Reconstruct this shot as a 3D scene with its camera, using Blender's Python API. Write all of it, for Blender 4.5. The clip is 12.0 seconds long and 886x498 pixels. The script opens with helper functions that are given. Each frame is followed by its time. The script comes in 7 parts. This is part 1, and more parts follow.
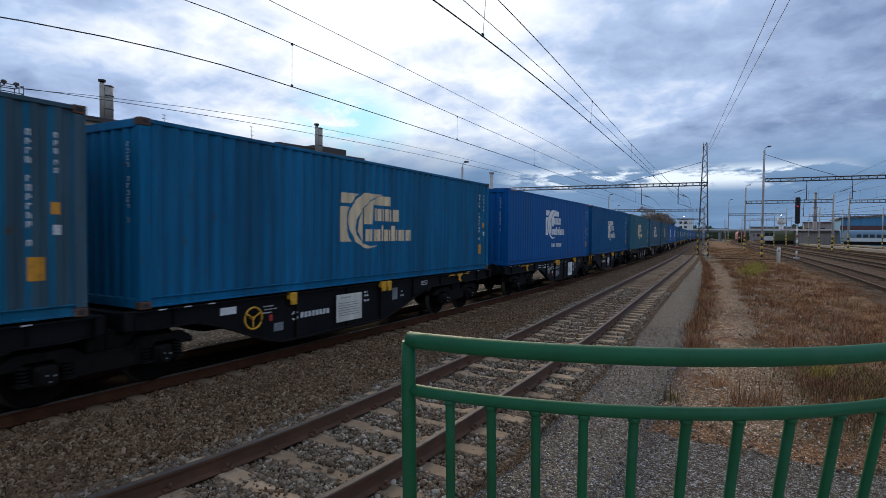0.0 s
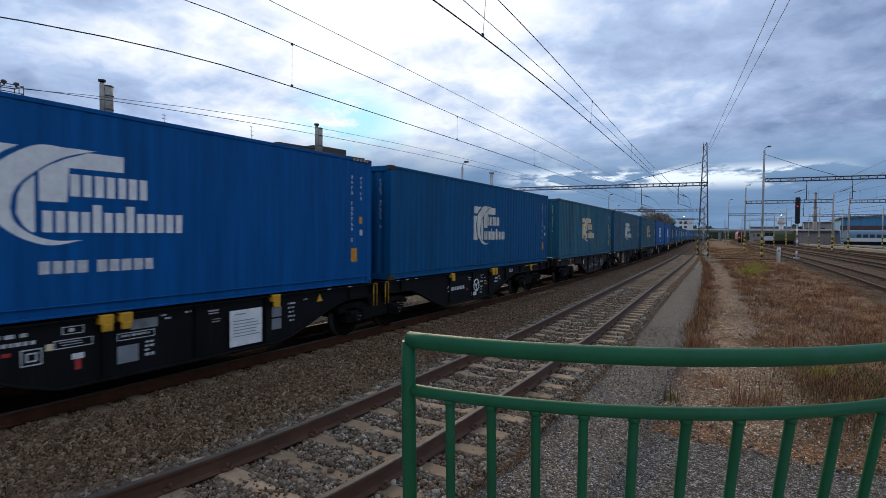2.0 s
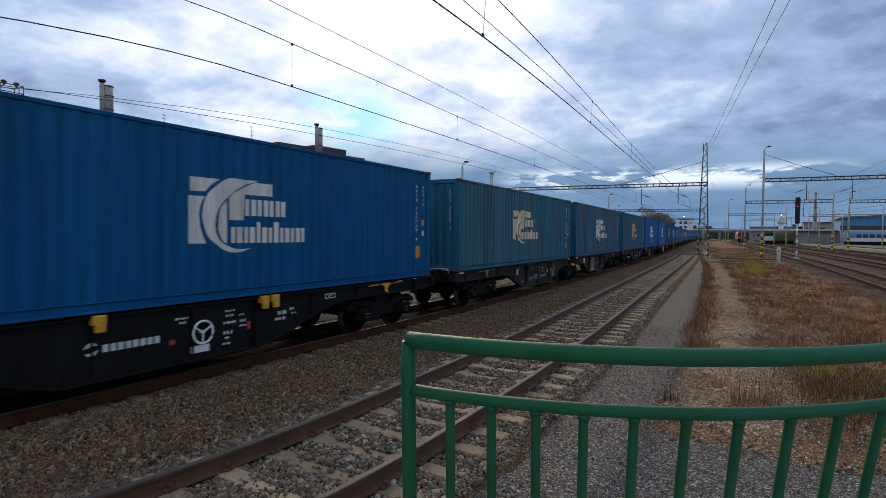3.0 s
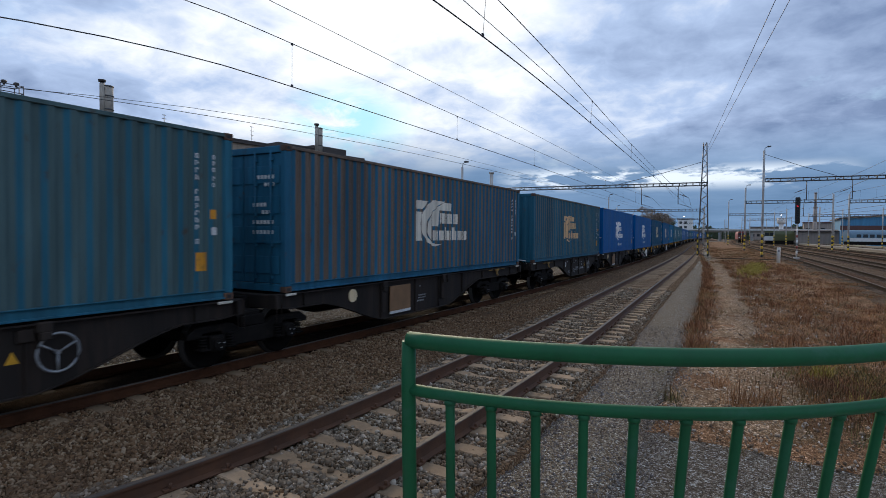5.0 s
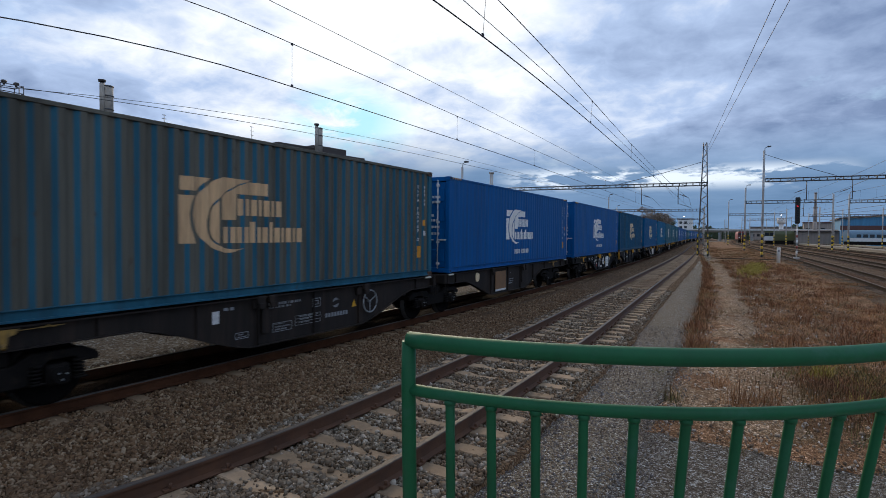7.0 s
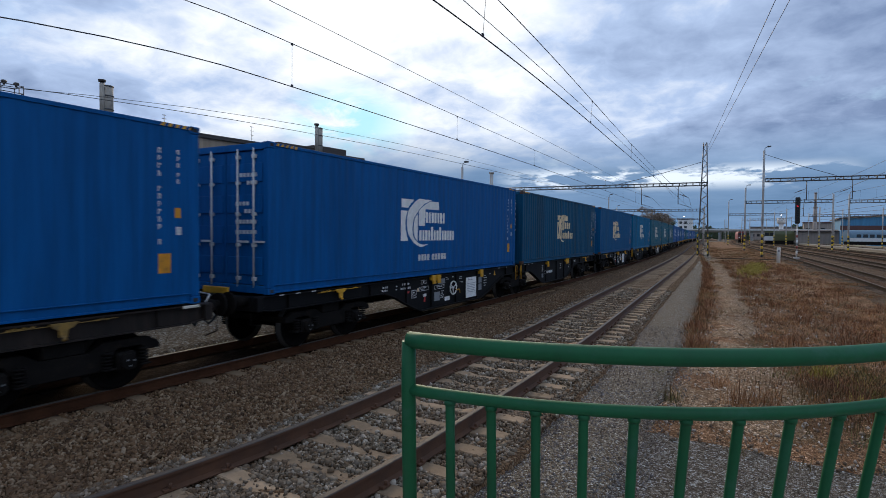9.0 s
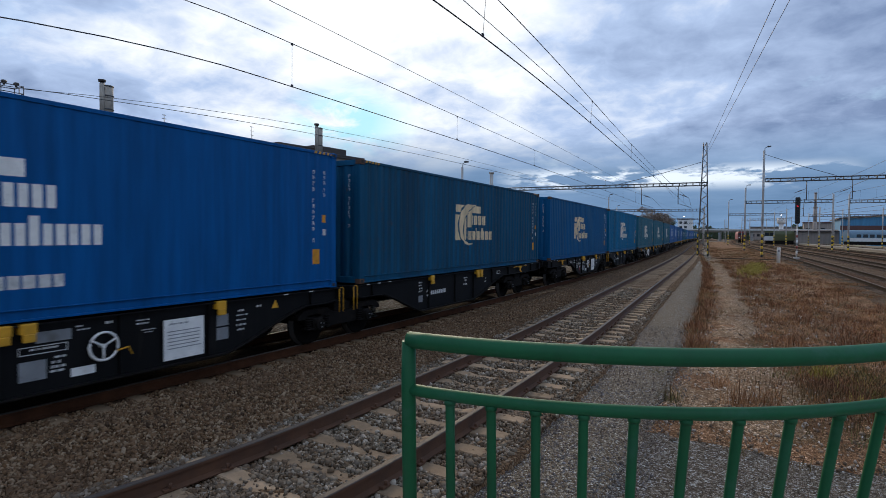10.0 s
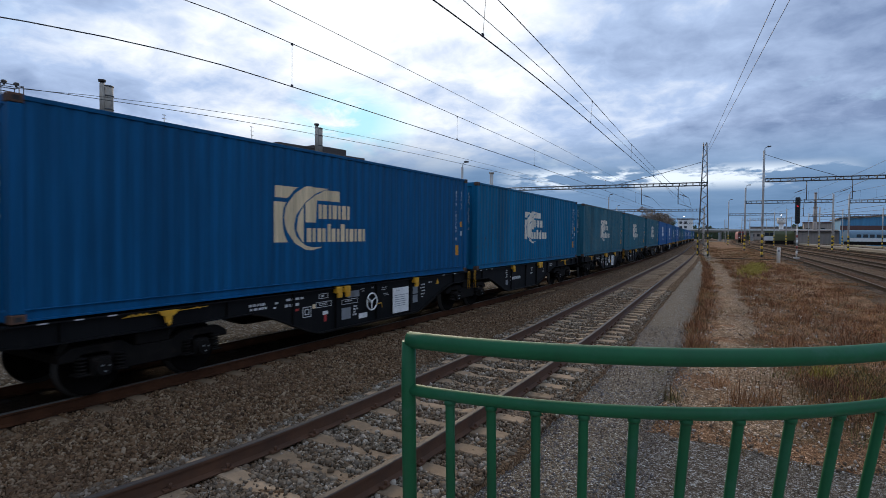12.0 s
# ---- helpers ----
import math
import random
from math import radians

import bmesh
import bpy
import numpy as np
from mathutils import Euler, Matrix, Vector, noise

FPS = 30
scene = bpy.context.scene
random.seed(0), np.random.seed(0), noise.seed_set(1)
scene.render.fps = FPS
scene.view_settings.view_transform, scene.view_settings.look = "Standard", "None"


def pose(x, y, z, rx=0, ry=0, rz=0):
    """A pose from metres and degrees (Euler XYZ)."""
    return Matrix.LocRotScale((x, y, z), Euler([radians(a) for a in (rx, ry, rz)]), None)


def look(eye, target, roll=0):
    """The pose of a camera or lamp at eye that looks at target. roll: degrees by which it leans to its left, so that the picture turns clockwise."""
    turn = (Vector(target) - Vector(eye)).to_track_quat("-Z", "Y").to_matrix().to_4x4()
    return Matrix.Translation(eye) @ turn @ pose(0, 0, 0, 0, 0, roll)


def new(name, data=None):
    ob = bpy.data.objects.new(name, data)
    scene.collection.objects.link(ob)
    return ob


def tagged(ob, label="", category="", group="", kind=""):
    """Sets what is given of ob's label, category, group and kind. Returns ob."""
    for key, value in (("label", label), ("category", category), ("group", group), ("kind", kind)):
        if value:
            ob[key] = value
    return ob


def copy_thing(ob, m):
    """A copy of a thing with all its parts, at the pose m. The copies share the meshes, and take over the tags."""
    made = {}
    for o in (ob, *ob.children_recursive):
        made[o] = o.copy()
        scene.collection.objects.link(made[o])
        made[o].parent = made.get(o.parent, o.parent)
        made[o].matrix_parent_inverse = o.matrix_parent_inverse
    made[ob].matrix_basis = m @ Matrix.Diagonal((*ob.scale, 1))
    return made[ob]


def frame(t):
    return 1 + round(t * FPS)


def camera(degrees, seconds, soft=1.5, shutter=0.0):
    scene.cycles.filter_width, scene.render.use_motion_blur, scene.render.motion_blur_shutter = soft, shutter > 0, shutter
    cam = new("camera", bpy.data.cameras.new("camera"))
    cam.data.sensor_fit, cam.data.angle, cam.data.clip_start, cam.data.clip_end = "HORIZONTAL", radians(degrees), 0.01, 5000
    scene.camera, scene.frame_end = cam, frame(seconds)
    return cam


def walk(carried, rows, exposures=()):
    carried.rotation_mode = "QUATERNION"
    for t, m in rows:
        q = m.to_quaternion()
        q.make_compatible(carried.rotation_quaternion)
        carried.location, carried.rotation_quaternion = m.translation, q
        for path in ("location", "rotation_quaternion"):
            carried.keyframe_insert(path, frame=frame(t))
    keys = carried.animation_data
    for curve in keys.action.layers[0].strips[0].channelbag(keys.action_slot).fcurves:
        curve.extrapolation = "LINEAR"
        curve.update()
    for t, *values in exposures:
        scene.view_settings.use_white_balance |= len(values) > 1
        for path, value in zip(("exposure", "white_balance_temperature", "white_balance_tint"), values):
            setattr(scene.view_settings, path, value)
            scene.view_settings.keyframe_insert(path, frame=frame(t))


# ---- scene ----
# The camera stands still on a raised platform, 2.2 m above the rails.
# World: y runs along the main line, x to the right, z = 0 at the top of the rails.
cam = camera(77.0, 12.0, soft=0.85, shutter=0.14)
EYE = (0.0, 0.0, 2.217)
YAW, PITCH, ROLL = radians(30.47), radians(-1.62), 0.53
VIEW = look(EYE, (EYE[0] - math.sin(YAW) * math.cos(PITCH), EYE[1] + math.cos(YAW) * math.cos(PITCH), EYE[2] + math.sin(PITCH)), ROLL)
walk(cam, [(0.0, VIEW), (12.0, VIEW)], exposures=[(0.0, 0.0), (12.0, 0.0)])

# ---------------------------------------------------------------- light
SUN_AZ, SUN_EL = radians(-40), radians(27)      # azimuth from +y towards +x
SUN_DIR = Vector((math.sin(SUN_AZ) * math.cos(SUN_EL), math.cos(SUN_AZ) * math.cos(SUN_EL), math.sin(SUN_EL)))


RIFT = (-0.632, 0.750, 0.190)                   # where the cloud opens


class Nodes:
    """Short-hand for node trees."""

    def __init__(self, tree):
        self.tree = tree

    def add(self, kind, props=None, **sockets):
        n = self.tree.nodes.new(kind)
        for k, v in (props or {}).items():
            setattr(n, k, v)
        for k, v in sockets.items():
            self.put(n, k, v)
        return n

    def put(self, n, key, v):
        s = n.inputs[int(key[1:])] if key[0] == "i" and key[1:].isdigit() else n.inputs[key.replace("_", " ")]
        if isinstance(v, bpy.types.NodeSocket):
            self.tree.links.new(v, s)
        else:
            s.default_value = v

    def math(self, op, a, b=0.0, clamp=False):
        n = self.add("ShaderNodeMath", {"operation": op, "use_clamp": clamp}, i0=a, i1=b)
        return n.outputs[0]

    def vmath(self, op, a, b=(0, 0, 0), out=0):
        n = self.add("ShaderNodeVectorMath", {"operation": op}, i0=a, i1=b)
        return n.outputs[out]

    def ramp(self, fac, stops):
        n = self.add("ShaderNodeValToRGB", None, i0=fac)
        e = n.color_ramp.elements
        while len(e) < len(stops):
            e.new(0.5)
        for el, (pos, col) in zip(e, stops):
            el.position = pos
            el.color = (*col, 1) if len(col) == 3 else col
        return n.outputs[0]

    def mix(self, fac, a, b, mode="MIX"):
        n = self.add("ShaderNodeMix", {"data_type": "RGBA", "blend_type": mode, "clamp_factor": True})
        for sock, v in ((n.inputs[0], fac), (n.inputs[6], a), (n.inputs[7], b)):
            if isinstance(v, bpy.types.NodeSocket):
                self.tree.links.new(v, sock)
            elif isinstance(v, (int, float)):
                sock.default_value = v
            else:
                sock.default_value = (*v, 1) if len(v) == 3 else v
        return n.outputs[2]

    def noise(self, vec, scale, detail=4.0, rough=0.55, distort=0.0, out=0):
        n = self.add("ShaderNodeTexNoise", None, Vector=vec, Scale=scale, Detail=detail, Roughness=rough, Distortion=distort)
        return n.outputs[out]

    def scaled(self, vec, s, loc=(0, 0, 0), rot=(0, 0, 0)):
        n = self.add("ShaderNodeMapping", None, Vector=vec, Scale=s, Location=loc, Rotation=rot)
        return n.outputs[0]


world = bpy.data.worlds.new("sky")
scene.world = world
world.use_nodes = True
world.node_tree.nodes.clear()
w = Nodes(world.node_tree)
way = w.add("ShaderNodeTexCoord").outputs["Generated"]
sky = w.add("ShaderNodeTexSky", {"sky_type": "NISHITA", "sun_disc": False, "sun_elevation": SUN_EL, "sun_rotation": SUN_AZ, "air_density": 1.0, "dust_density": 0.6, "ozone_density": 1.6})
clear = w.mix(1.0, sky.outputs[0], (0.10, 0.10, 0.10), "MULTIPLY")
sep = w.add("ShaderNodeSeparateXYZ", None, i0=way)
up = w.math("MAXIMUM", sep.outputs[2], 0.0)
flat = w.math("DIVIDE", 1.0, w.math("ADD", up, 0.27))
comb = w.add("ShaderNodeCombineXYZ", None, i0=w.math("MULTIPLY", sep.outputs[0], flat), i1=w.math("MULTIPLY", sep.outputs[1], flat), i2=0.0)
deck = comb.outputs[0]
broad = w.noise(w.scaled(deck, (1, 1, 1), (3.1, 7.4, 0)), 0.95, 3.0, 0.5)
puffs = w.noise(w.scaled(deck, (1, 1, 1), (1.7, 2.2, 0)), 2.6, 6.0, 0.52, 0.25)
wisps = w.noise(w.scaled(deck, (1, 1, 1), (5.7, 0.2, 0)), 9.0, 6.0, 0.6, 0.4)
near_sun = w.vmath("DOT_PRODUCT", way, tuple(SUN_DIR), 1)
glow = w.math("POWER", w.math("MAXIMUM", near_sun, 0.0), 5.0)
# Added: unseen cloud behind the camera, brightened to fill the train's near side.
rear_fill = w.math("MAXIMUM", w.vmath("DOT_PRODUCT", way, (0.62, -0.62, 0.48), 1), 0.0)
thick = w.math("ADD", w.math("MULTIPLY", broad, 0.50), w.math("ADD", w.math("MULTIPLY", puffs, 0.92), w.math("MULTIPLY", wisps, 0.32)))
lit = w.math("ADD", w.math("SUBTRACT", thick, 0.665), w.math("ADD", w.math("MULTIPLY", glow, 0.55), w.math("MULTIPLY", rear_fill, 0.36)))
cloud = w.ramp(lit, [(0.0, (0.10, 0.15, 0.26)), (0.2, (0.165, 0.232, 0.385)), (0.48, (0.37, 0.475, 0.68)), (0.70, (0.76, 0.80, 0.86)), (1.0, (0.98, 0.98, 0.98))])
gaps = w.ramp(w.noise(w.scaled(deck, (1, 1, 1), (2.4, 1.3, 0)), 1.7, 7.0, 0.6, 0.3), [(0.61, (0, 0, 0)), (0.70, (0.7, 0.7, 0.7))])
above = w.mix(gaps, cloud, clear)
# a rift of pale blue sky in the bright cloud
away = w.vmath("LENGTH", w.scaled(w.vmath("SUBTRACT", way, RIFT), (1.0, 1.0, 1.7)), (0, 0, 0), 1)
ragged = w.ramp(w.noise(w.scaled(deck, (1, 1, 1), (8.1, 3.6, 0)), 4.0, 6.0, 0.6, 0.5), [(0.36, (0, 0, 0)), (0.52, (0.9, 0.9, 0.9))])
rift = w.math("MULTIPLY", w.ramp(away, [(0.04, (1, 1, 1)), (0.13, (0, 0, 0))]), ragged)
above = w.mix(rift, above, (0.37, 0.70, 0.83))
low = w.ramp(up, [(0.0, (1, 1, 1)), (0.105, (0.92, 0.92, 0.92)), (0.175, (0, 0, 0))])
streak = w.noise(w.scaled(way, (2.2, 2.2, 15.0), (0.3, 0.9, 0.1)), 1.7, 6.0, 0.6)
shreds = w.noise(w.scaled(way, (4.0, 4.0, 17.0), (1.42, 0.3, 0.4)), 1.7, 7.0, 0.62)
belt = w.math("MULTIPLY", w.ramp(up, [(0.072, (0, 0, 0)), (0.09, (1, 1, 1)), (0.102, (1, 1, 1)), (0.118, (0, 0, 0))]), w.ramp(shreds, [(0.49, (0, 0, 0)), (0.545, (1, 1, 1))]))
ahead = w.ramp(w.vmath("DOT_PRODUCT", way, (-0.16, 0.985, 0.08), 1), [(0.962, (0, 0, 0)), (0.985, (1, 1, 1))])
belt = w.math("MULTIPLY", belt, ahead)
far_cloud = w.mix(belt, w.ramp(streak, [(0.3, (0.102, 0.188, 0.325)), (0.7, (0.168, 0.275, 0.445))]), (0.70, 0.78, 0.87))
mixed = w.mix(low, above, far_cloud)
bg = w.add("ShaderNodeBackground", None, Color=mixed, Strength=1.3)
wout = w.add("ShaderNodeOutputWorld", None, Surface=bg.outputs[0])

sun = new("sun", bpy.data.lights.new("sun", "SUN"))
sun.data.energy, sun.data.angle, sun.data.color = 2.5, radians(28), (1.0, 0.80, 0.56)
sun.matrix_world = look((0, 0, 60), Vector((0, 0, 60)) - SUN_DIR)


# ---------------------------------------------------------------- materials
def material(name, base, rough=0.7, metal=0.0, vary=0.25, scale=3.0, grain=60.0, bump=0.2, tint=None, tint_at=(0.55, 0.75), depth=0.01, per_piece=0.0, spec=0.5, streak=False, island=0.0, grime=None):
    """Paint or mineral with stains (scale), grain and relief; tint is a second colour that shows in patches."""
    m = bpy.data.materials.new(name)
    m.use_nodes = True
    n = Nodes(m.node_tree)
    bsdf = m.node_tree.nodes["Principled BSDF"]
    co = n.add("ShaderNodeTexCoord").outputs["Object"]
    st = n.scaled(co, (1, 1, 0.12)) if streak else co
    big = n.noise(st, scale, 5.0, 0.6)
    fine = n.noise(co, grain, 4.0, 0.65)
    dark = tuple(c * (1 - vary) for c in base)
    light = tuple(min(1, c * (1 + vary)) for c in base)
    col = n.ramp(big, [(0.3, dark), (0.7, light)])
    if tint:
        patch = n.ramp(n.noise(n.scaled(st, (1, 1, 1), (4, 9, 2)), scale * 1.7, 7.0, 0.65), [(tint_at[0], (0, 0, 0)), (tint_at[1], (1, 1, 1))])
        col = n.mix(patch, col, tint)
    col = n.mix(n.math("MULTIPLY", n.math("SUBTRACT", fine, 0.5), 0.6), col, tuple(c * 0.35 for c in base))
    if streak:
        runs = n.noise(n.scaled(co, (1, 1, 0.07), (2, 5, 1)), scale * 9.0, 5.0, 0.6)
        col = n.mix(1.0, col, n.ramp(runs, [(0.3, (0.80, 0.80, 0.80)), (0.7, (1.16, 1.16, 1.16))]), "MULTIPLY")
    if grime:
        flecks = n.ramp(n.noise(n.scaled(co, (1, 1, 0.5), (7, 3, 9)), 5.5, 8.0, 0.72), [(0.60, (0, 0, 0)), (0.70, (0.8, 0.8, 0.8))])
        col = n.mix(flecks, col, grime)
    if per_piece:
        rnd = n.add("ShaderNodeObjectInfo").outputs["Random"]
        col = n.mix(1.0, col, n.ramp(rnd, [(0, (1 - per_piece,) * 3), (1, (1 + per_piece * 0.6,) * 3)]), "MULTIPLY")
    if island:
        rnd = n.add("ShaderNodeNewGeometry").outputs["Random Per Island"]
        col = n.mix(1.0, col, n.ramp(rnd, [(0, (1 - island,) * 3), (1, (1 + island,) * 3)]), "MULTIPLY")
    n.put(bsdf, "Base_Color", col)
    n.put(bsdf, "Roughness", n.math("ADD", n.math("MULTIPLY", big, 0.25), rough - 0.12, True))
    n.put(bsdf, "Metallic", metal)
    n.put(bsdf, "Specular_IOR_Level", spec)
    if bump:
        b = n.add("ShaderNodeBump", None, Strength=bump, Distance=depth, Height=fine)
        n.put(bsdf, "Normal", b.outputs[0])
    return m


def glowing(name, col, strength):
    m = bpy.data.materials.new(name)
    m.use_nodes = True
    b = m.node_tree.nodes["Principled BSDF"]
    b.inputs["Base Color"].default_value = (*col, 1)
    b.inputs["Emission Color"].default_value = (*col, 1)
    b.inputs["Emission Strength"].default_value = strength
    return m


def ballast_material(name, tone=1.0, rust=0.5, size=20.0, hue=(1.0, 1.0, 1.0), mottle=0.0, contrast=0.0):
    m = bpy.data.materials.new(name)
    m.use_nodes = True
    n = Nodes(m.node_tree)
    bsdf = m.node_tree.nodes["Principled BSDF"]
    co = n.add("ShaderNodeTexCoord").outputs["Object"]
    cell = n.add("ShaderNodeTexVoronoi", {"feature": "F1"}, Vector=co, Scale=size)
    edge = n.add("ShaderNodeTexVoronoi", {"feature": "DISTANCE_TO_EDGE"}, Vector=co, Scale=size)
    val = n.add("ShaderNodeSeparateColor", None, i0=cell.outputs["Color"]).outputs[0]
    shade = lambda c, k: tuple(v * tone * h * k for v, h in zip(c, hue))
    stone = n.ramp(val, [(0.0, shade((0.132, 0.086, 0.055), 1 - contrast)), (0.5, shade((0.245, 0.166, 0.106), 1 - contrast * 0.3)), (0.85, shade((0.34, 0.262, 0.19), 1 + contrast * 0.5)), (1.0, shade((0.50, 0.43, 0.36), 1 + contrast))])
    brown = n.ramp(n.noise(co, 0.35, 5.0, 0.6), [(0.42, (0, 0, 0)), (0.68, (1, 1, 1))])
    stone = n.mix(n.math("MULTIPLY", brown, rust), stone, (0.13, 0.085, 0.055))
    if mottle:
        spots = n.ramp(n.noise(n.scaled(co, (1, 0.6, 1), (5, 2, 0)), 1.6, 8.0, 0.7, 0.4), [(0.40, (0, 0, 0)), (0.62, (1, 1, 1))])
        stone = n.mix(n.math("MULTIPLY", spots, mottle), stone, (0.105, 0.062, 0.033))
        moss = n.ramp(n.noise(n.scaled(co, (1, 0.7, 1), (1, 7, 0)), 0.8, 7.0, 0.65), [(0.54, (0, 0, 0)), (0.70, (1, 1, 1))])
        stone = n.mix(n.math("MULTIPLY", moss, mottle * 0.7), stone, (0.085, 0.075, 0.028))
    # Cell edges darkened in the colour: shade in the gaps between stones.
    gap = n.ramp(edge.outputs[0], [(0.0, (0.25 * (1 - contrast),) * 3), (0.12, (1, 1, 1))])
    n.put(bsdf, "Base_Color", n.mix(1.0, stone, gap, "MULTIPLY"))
    n.put(bsdf, "Roughness", 0.95)
    n.put(bsdf, "Specular_IOR_Level", 0.04)
    h = n.math("ADD", n.math("MINIMUM", edge.outputs[0], 0.25), n.math("MULTIPLY", n.noise(co, size * 2.2), 0.25))
    b = n.add("ShaderNodeBump", None, Strength=0.9, Distance=0.05, Height=h)
    n.put(bsdf, "Normal", b.outputs[0])
    return m


M_BALLAST = ballast_material("ballast_stone_bed", 0.62, 0.55, 22.0, (1.1, 0.97, 0.82))
# Brown ballast with its tone lowered to paint in shade beneath the train.
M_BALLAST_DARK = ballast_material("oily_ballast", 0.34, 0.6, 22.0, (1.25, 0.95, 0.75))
# Near-black tone that paints the shade under the train onto the ballast.
M_SHADEBED = ballast_material("oil_black_ballast", 0.07, 0.3, 22.0, (1.2, 0.98, 0.85))
def stone_material(name, stops):
    """Loose stones, each of its own shade."""
    m = bpy.data.materials.new(name)
    m.use_nodes = True
    n = Nodes(m.node_tree)
    bsdf = m.node_tree.nodes["Principled BSDF"]
    co = n.add("ShaderNodeTexCoord").outputs["Object"]
    rnd = n.add("ShaderNodeNewGeometry").outputs["Random Per Island"]
    col = n.ramp(rnd, stops)
    rust = n.ramp(n.noise(co, 0.55, 5.0, 0.6), [(0.42, (0, 0, 0)), (0.66, (1, 1, 1))])
    col = n.mix(n.math("MULTIPLY", rust, 0.55), col, (0.16, 0.095, 0.055))
    col = n.mix(n.math("MULTIPLY", n.noise(co, 70.0), 0.45), col, (0.08, 0.06, 0.045))
    n.put(bsdf, "Base_Color", col)
    n.put(bsdf, "Roughness", 0.9)
    n.put(bsdf, "Specular_IOR_Level", 0.15)
    b = n.add("ShaderNodeBump", None, Strength=0.4, Distance=0.006, Height=n.noise(co, 120.0))
    n.put(bsdf, "Normal", b.outputs[0])
    return m


M_STONE = stone_material("loose_grey_stone", [(0.0, (0.055, 0.042, 0.028)), (0.3, (0.175, 0.125, 0.078)), (0.55, (0.17, 0.152, 0.125)), (0.8, (0.27, 0.22, 0.158)), (1.0, (0.52, 0.47, 0.39))])
M_STONE_BROWN = stone_material("loose_brown_stone", [(0.0, (0.036, 0.019, 0.009)), (0.4, (0.185, 0.099, 0.045)), (0.75, (0.252, 0.162, 0.092)), (1.0, (0.41, 0.305, 0.20))])
M_CHIPPINGS = ballast_material("grey_chippings", 1.0, 0.05, 54.0, (0.80, 1.0, 1.25), 0.0, 0.35)
M_PATH = ballast_material("compacted_gravel_path", 1.28, 0.10, 50.0, (0.86, 1.0, 1.10), 0.0, 0.2)
M_SOIL = ballast_material("stony_dry_soil", 1.2, 0.4, 40.0, (1.16, 0.93, 0.77), 0.75, 0.2)
M_YARDBED = ballast_material("brown_yard_ballast", 0.47, 0.4, 19.0, (1.0, 0.97, 0.95))
M_YARDTRACK = ballast_material("rust_dark_track_ballast", 0.30, 0.4, 19.0, (1.15, 0.92, 0.8))
M_FARGRAVEL = ballast_material("far_side_gravel", 0.70, 0.1, 19.0, (0.85, 1.0, 1.12))
M_STONE_GREY = stone_material("grey_chipping", [(0.0, (0.08, 0.08, 0.085)), (0.5, (0.20, 0.20, 0.21)), (0.9, (0.30, 0.30, 0.31)), (1.0, (0.5, 0.5, 0.5))])
M_TRODDEN = ballast_material("pale_trodden_soil", 1.5, 0.2, 36.0, (1.02, 0.98, 0.92), 0.40, 0.25)
M_YARD = material("yard_ground", (0.085, 0.07, 0.058), 0.95, vary=0.3, scale=0.12, grain=20, bump=0.5, tint=(0.12, 0.10, 0.085), depth=0.03, spec=0.2)
M_SLEEPER = material("weathered_concrete_sleeper", (0.29, 0.205, 0.13), 0.9, vary=0.25, scale=4, grain=90, bump=0.35, tint=(0.20, 0.13, 0.075), per_piece=0.3, depth=0.006, spec=0.2)
M_SLEEPER_DARK = material("oily_sleeper", (0.055, 0.037, 0.024), 0.9, vary=0.3, scale=4, grain=80, bump=0.3, per_piece=0.3)


def shaded_sleeper():
    """Concrete sleeper blackened between the rails: the train's shade painted in, ends left tan."""
    m = material("oil_soaked_sleeper", (0.21, 0.145, 0.09), 0.9, vary=0.25, scale=4, grain=90, bump=0.35, tint=(0.12, 0.078, 0.045), per_piece=0.35, depth=0.006, spec=0.15)
    n = Nodes(m.node_tree)
    bsdf = m.node_tree.nodes["Principled BSDF"]
    co = n.add("ShaderNodeTexCoord").outputs["Object"]
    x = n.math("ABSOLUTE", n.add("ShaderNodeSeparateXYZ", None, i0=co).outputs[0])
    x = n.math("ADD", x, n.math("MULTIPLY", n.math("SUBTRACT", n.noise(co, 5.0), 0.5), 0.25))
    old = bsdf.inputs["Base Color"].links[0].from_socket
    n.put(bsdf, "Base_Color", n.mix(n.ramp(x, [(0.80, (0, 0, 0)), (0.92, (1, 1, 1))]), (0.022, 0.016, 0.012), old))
    return m


M_SLEEPER_SHADED = shaded_sleeper()
M_RAIL = material("rusty_rail_steel", (0.082, 0.036, 0.017), 0.85, 0.0, vary=0.3, scale=3, grain=120, bump=0.2)
M_RAIL_BROWN = material("oily_brown_rail", (0.062, 0.026, 0.013), 0.88, 0.0, vary=0.3, scale=3, grain=120, bump=0.2, spec=0.1)
M_RAIL_OILY = material("oil_black_rail", (0.022, 0.015, 0.011), 0.9, 0.0, vary=0.3, scale=3, grain=120, bump=0.2, spec=0.05)
M_RAILHEAD = material("polished_rail_head", (0.11, 0.105, 0.10), 0.55, 0.5, vary=0.2, scale=2, grain=60, bump=0.05, tint=(0.16, 0.11, 0.08), tint_at=(0.5, 0.75))
M_RAILHEAD_WORN = material("dull_rail_head", (0.068, 0.058, 0.052), 0.6, 0.3, vary=0.2, scale=2, grain=60, bump=0.1, tint=(0.06, 0.036, 0.024), spec=0.2)
M_GREEN = material("green_gloss_paint", (0.006, 0.088, 0.032), 0.58, spec=0.28, vary=0.16, scale=5, grain=45, bump=0.12, tint=(0.02, 0.10, 0.055), depth=0.003)
M_CONCRETE = material("concrete", (0.33, 0.32, 0.30), 0.9, vary=0.2, scale=1.5, grain=40, bump=0.3, tint=(0.22, 0.21, 0.19))
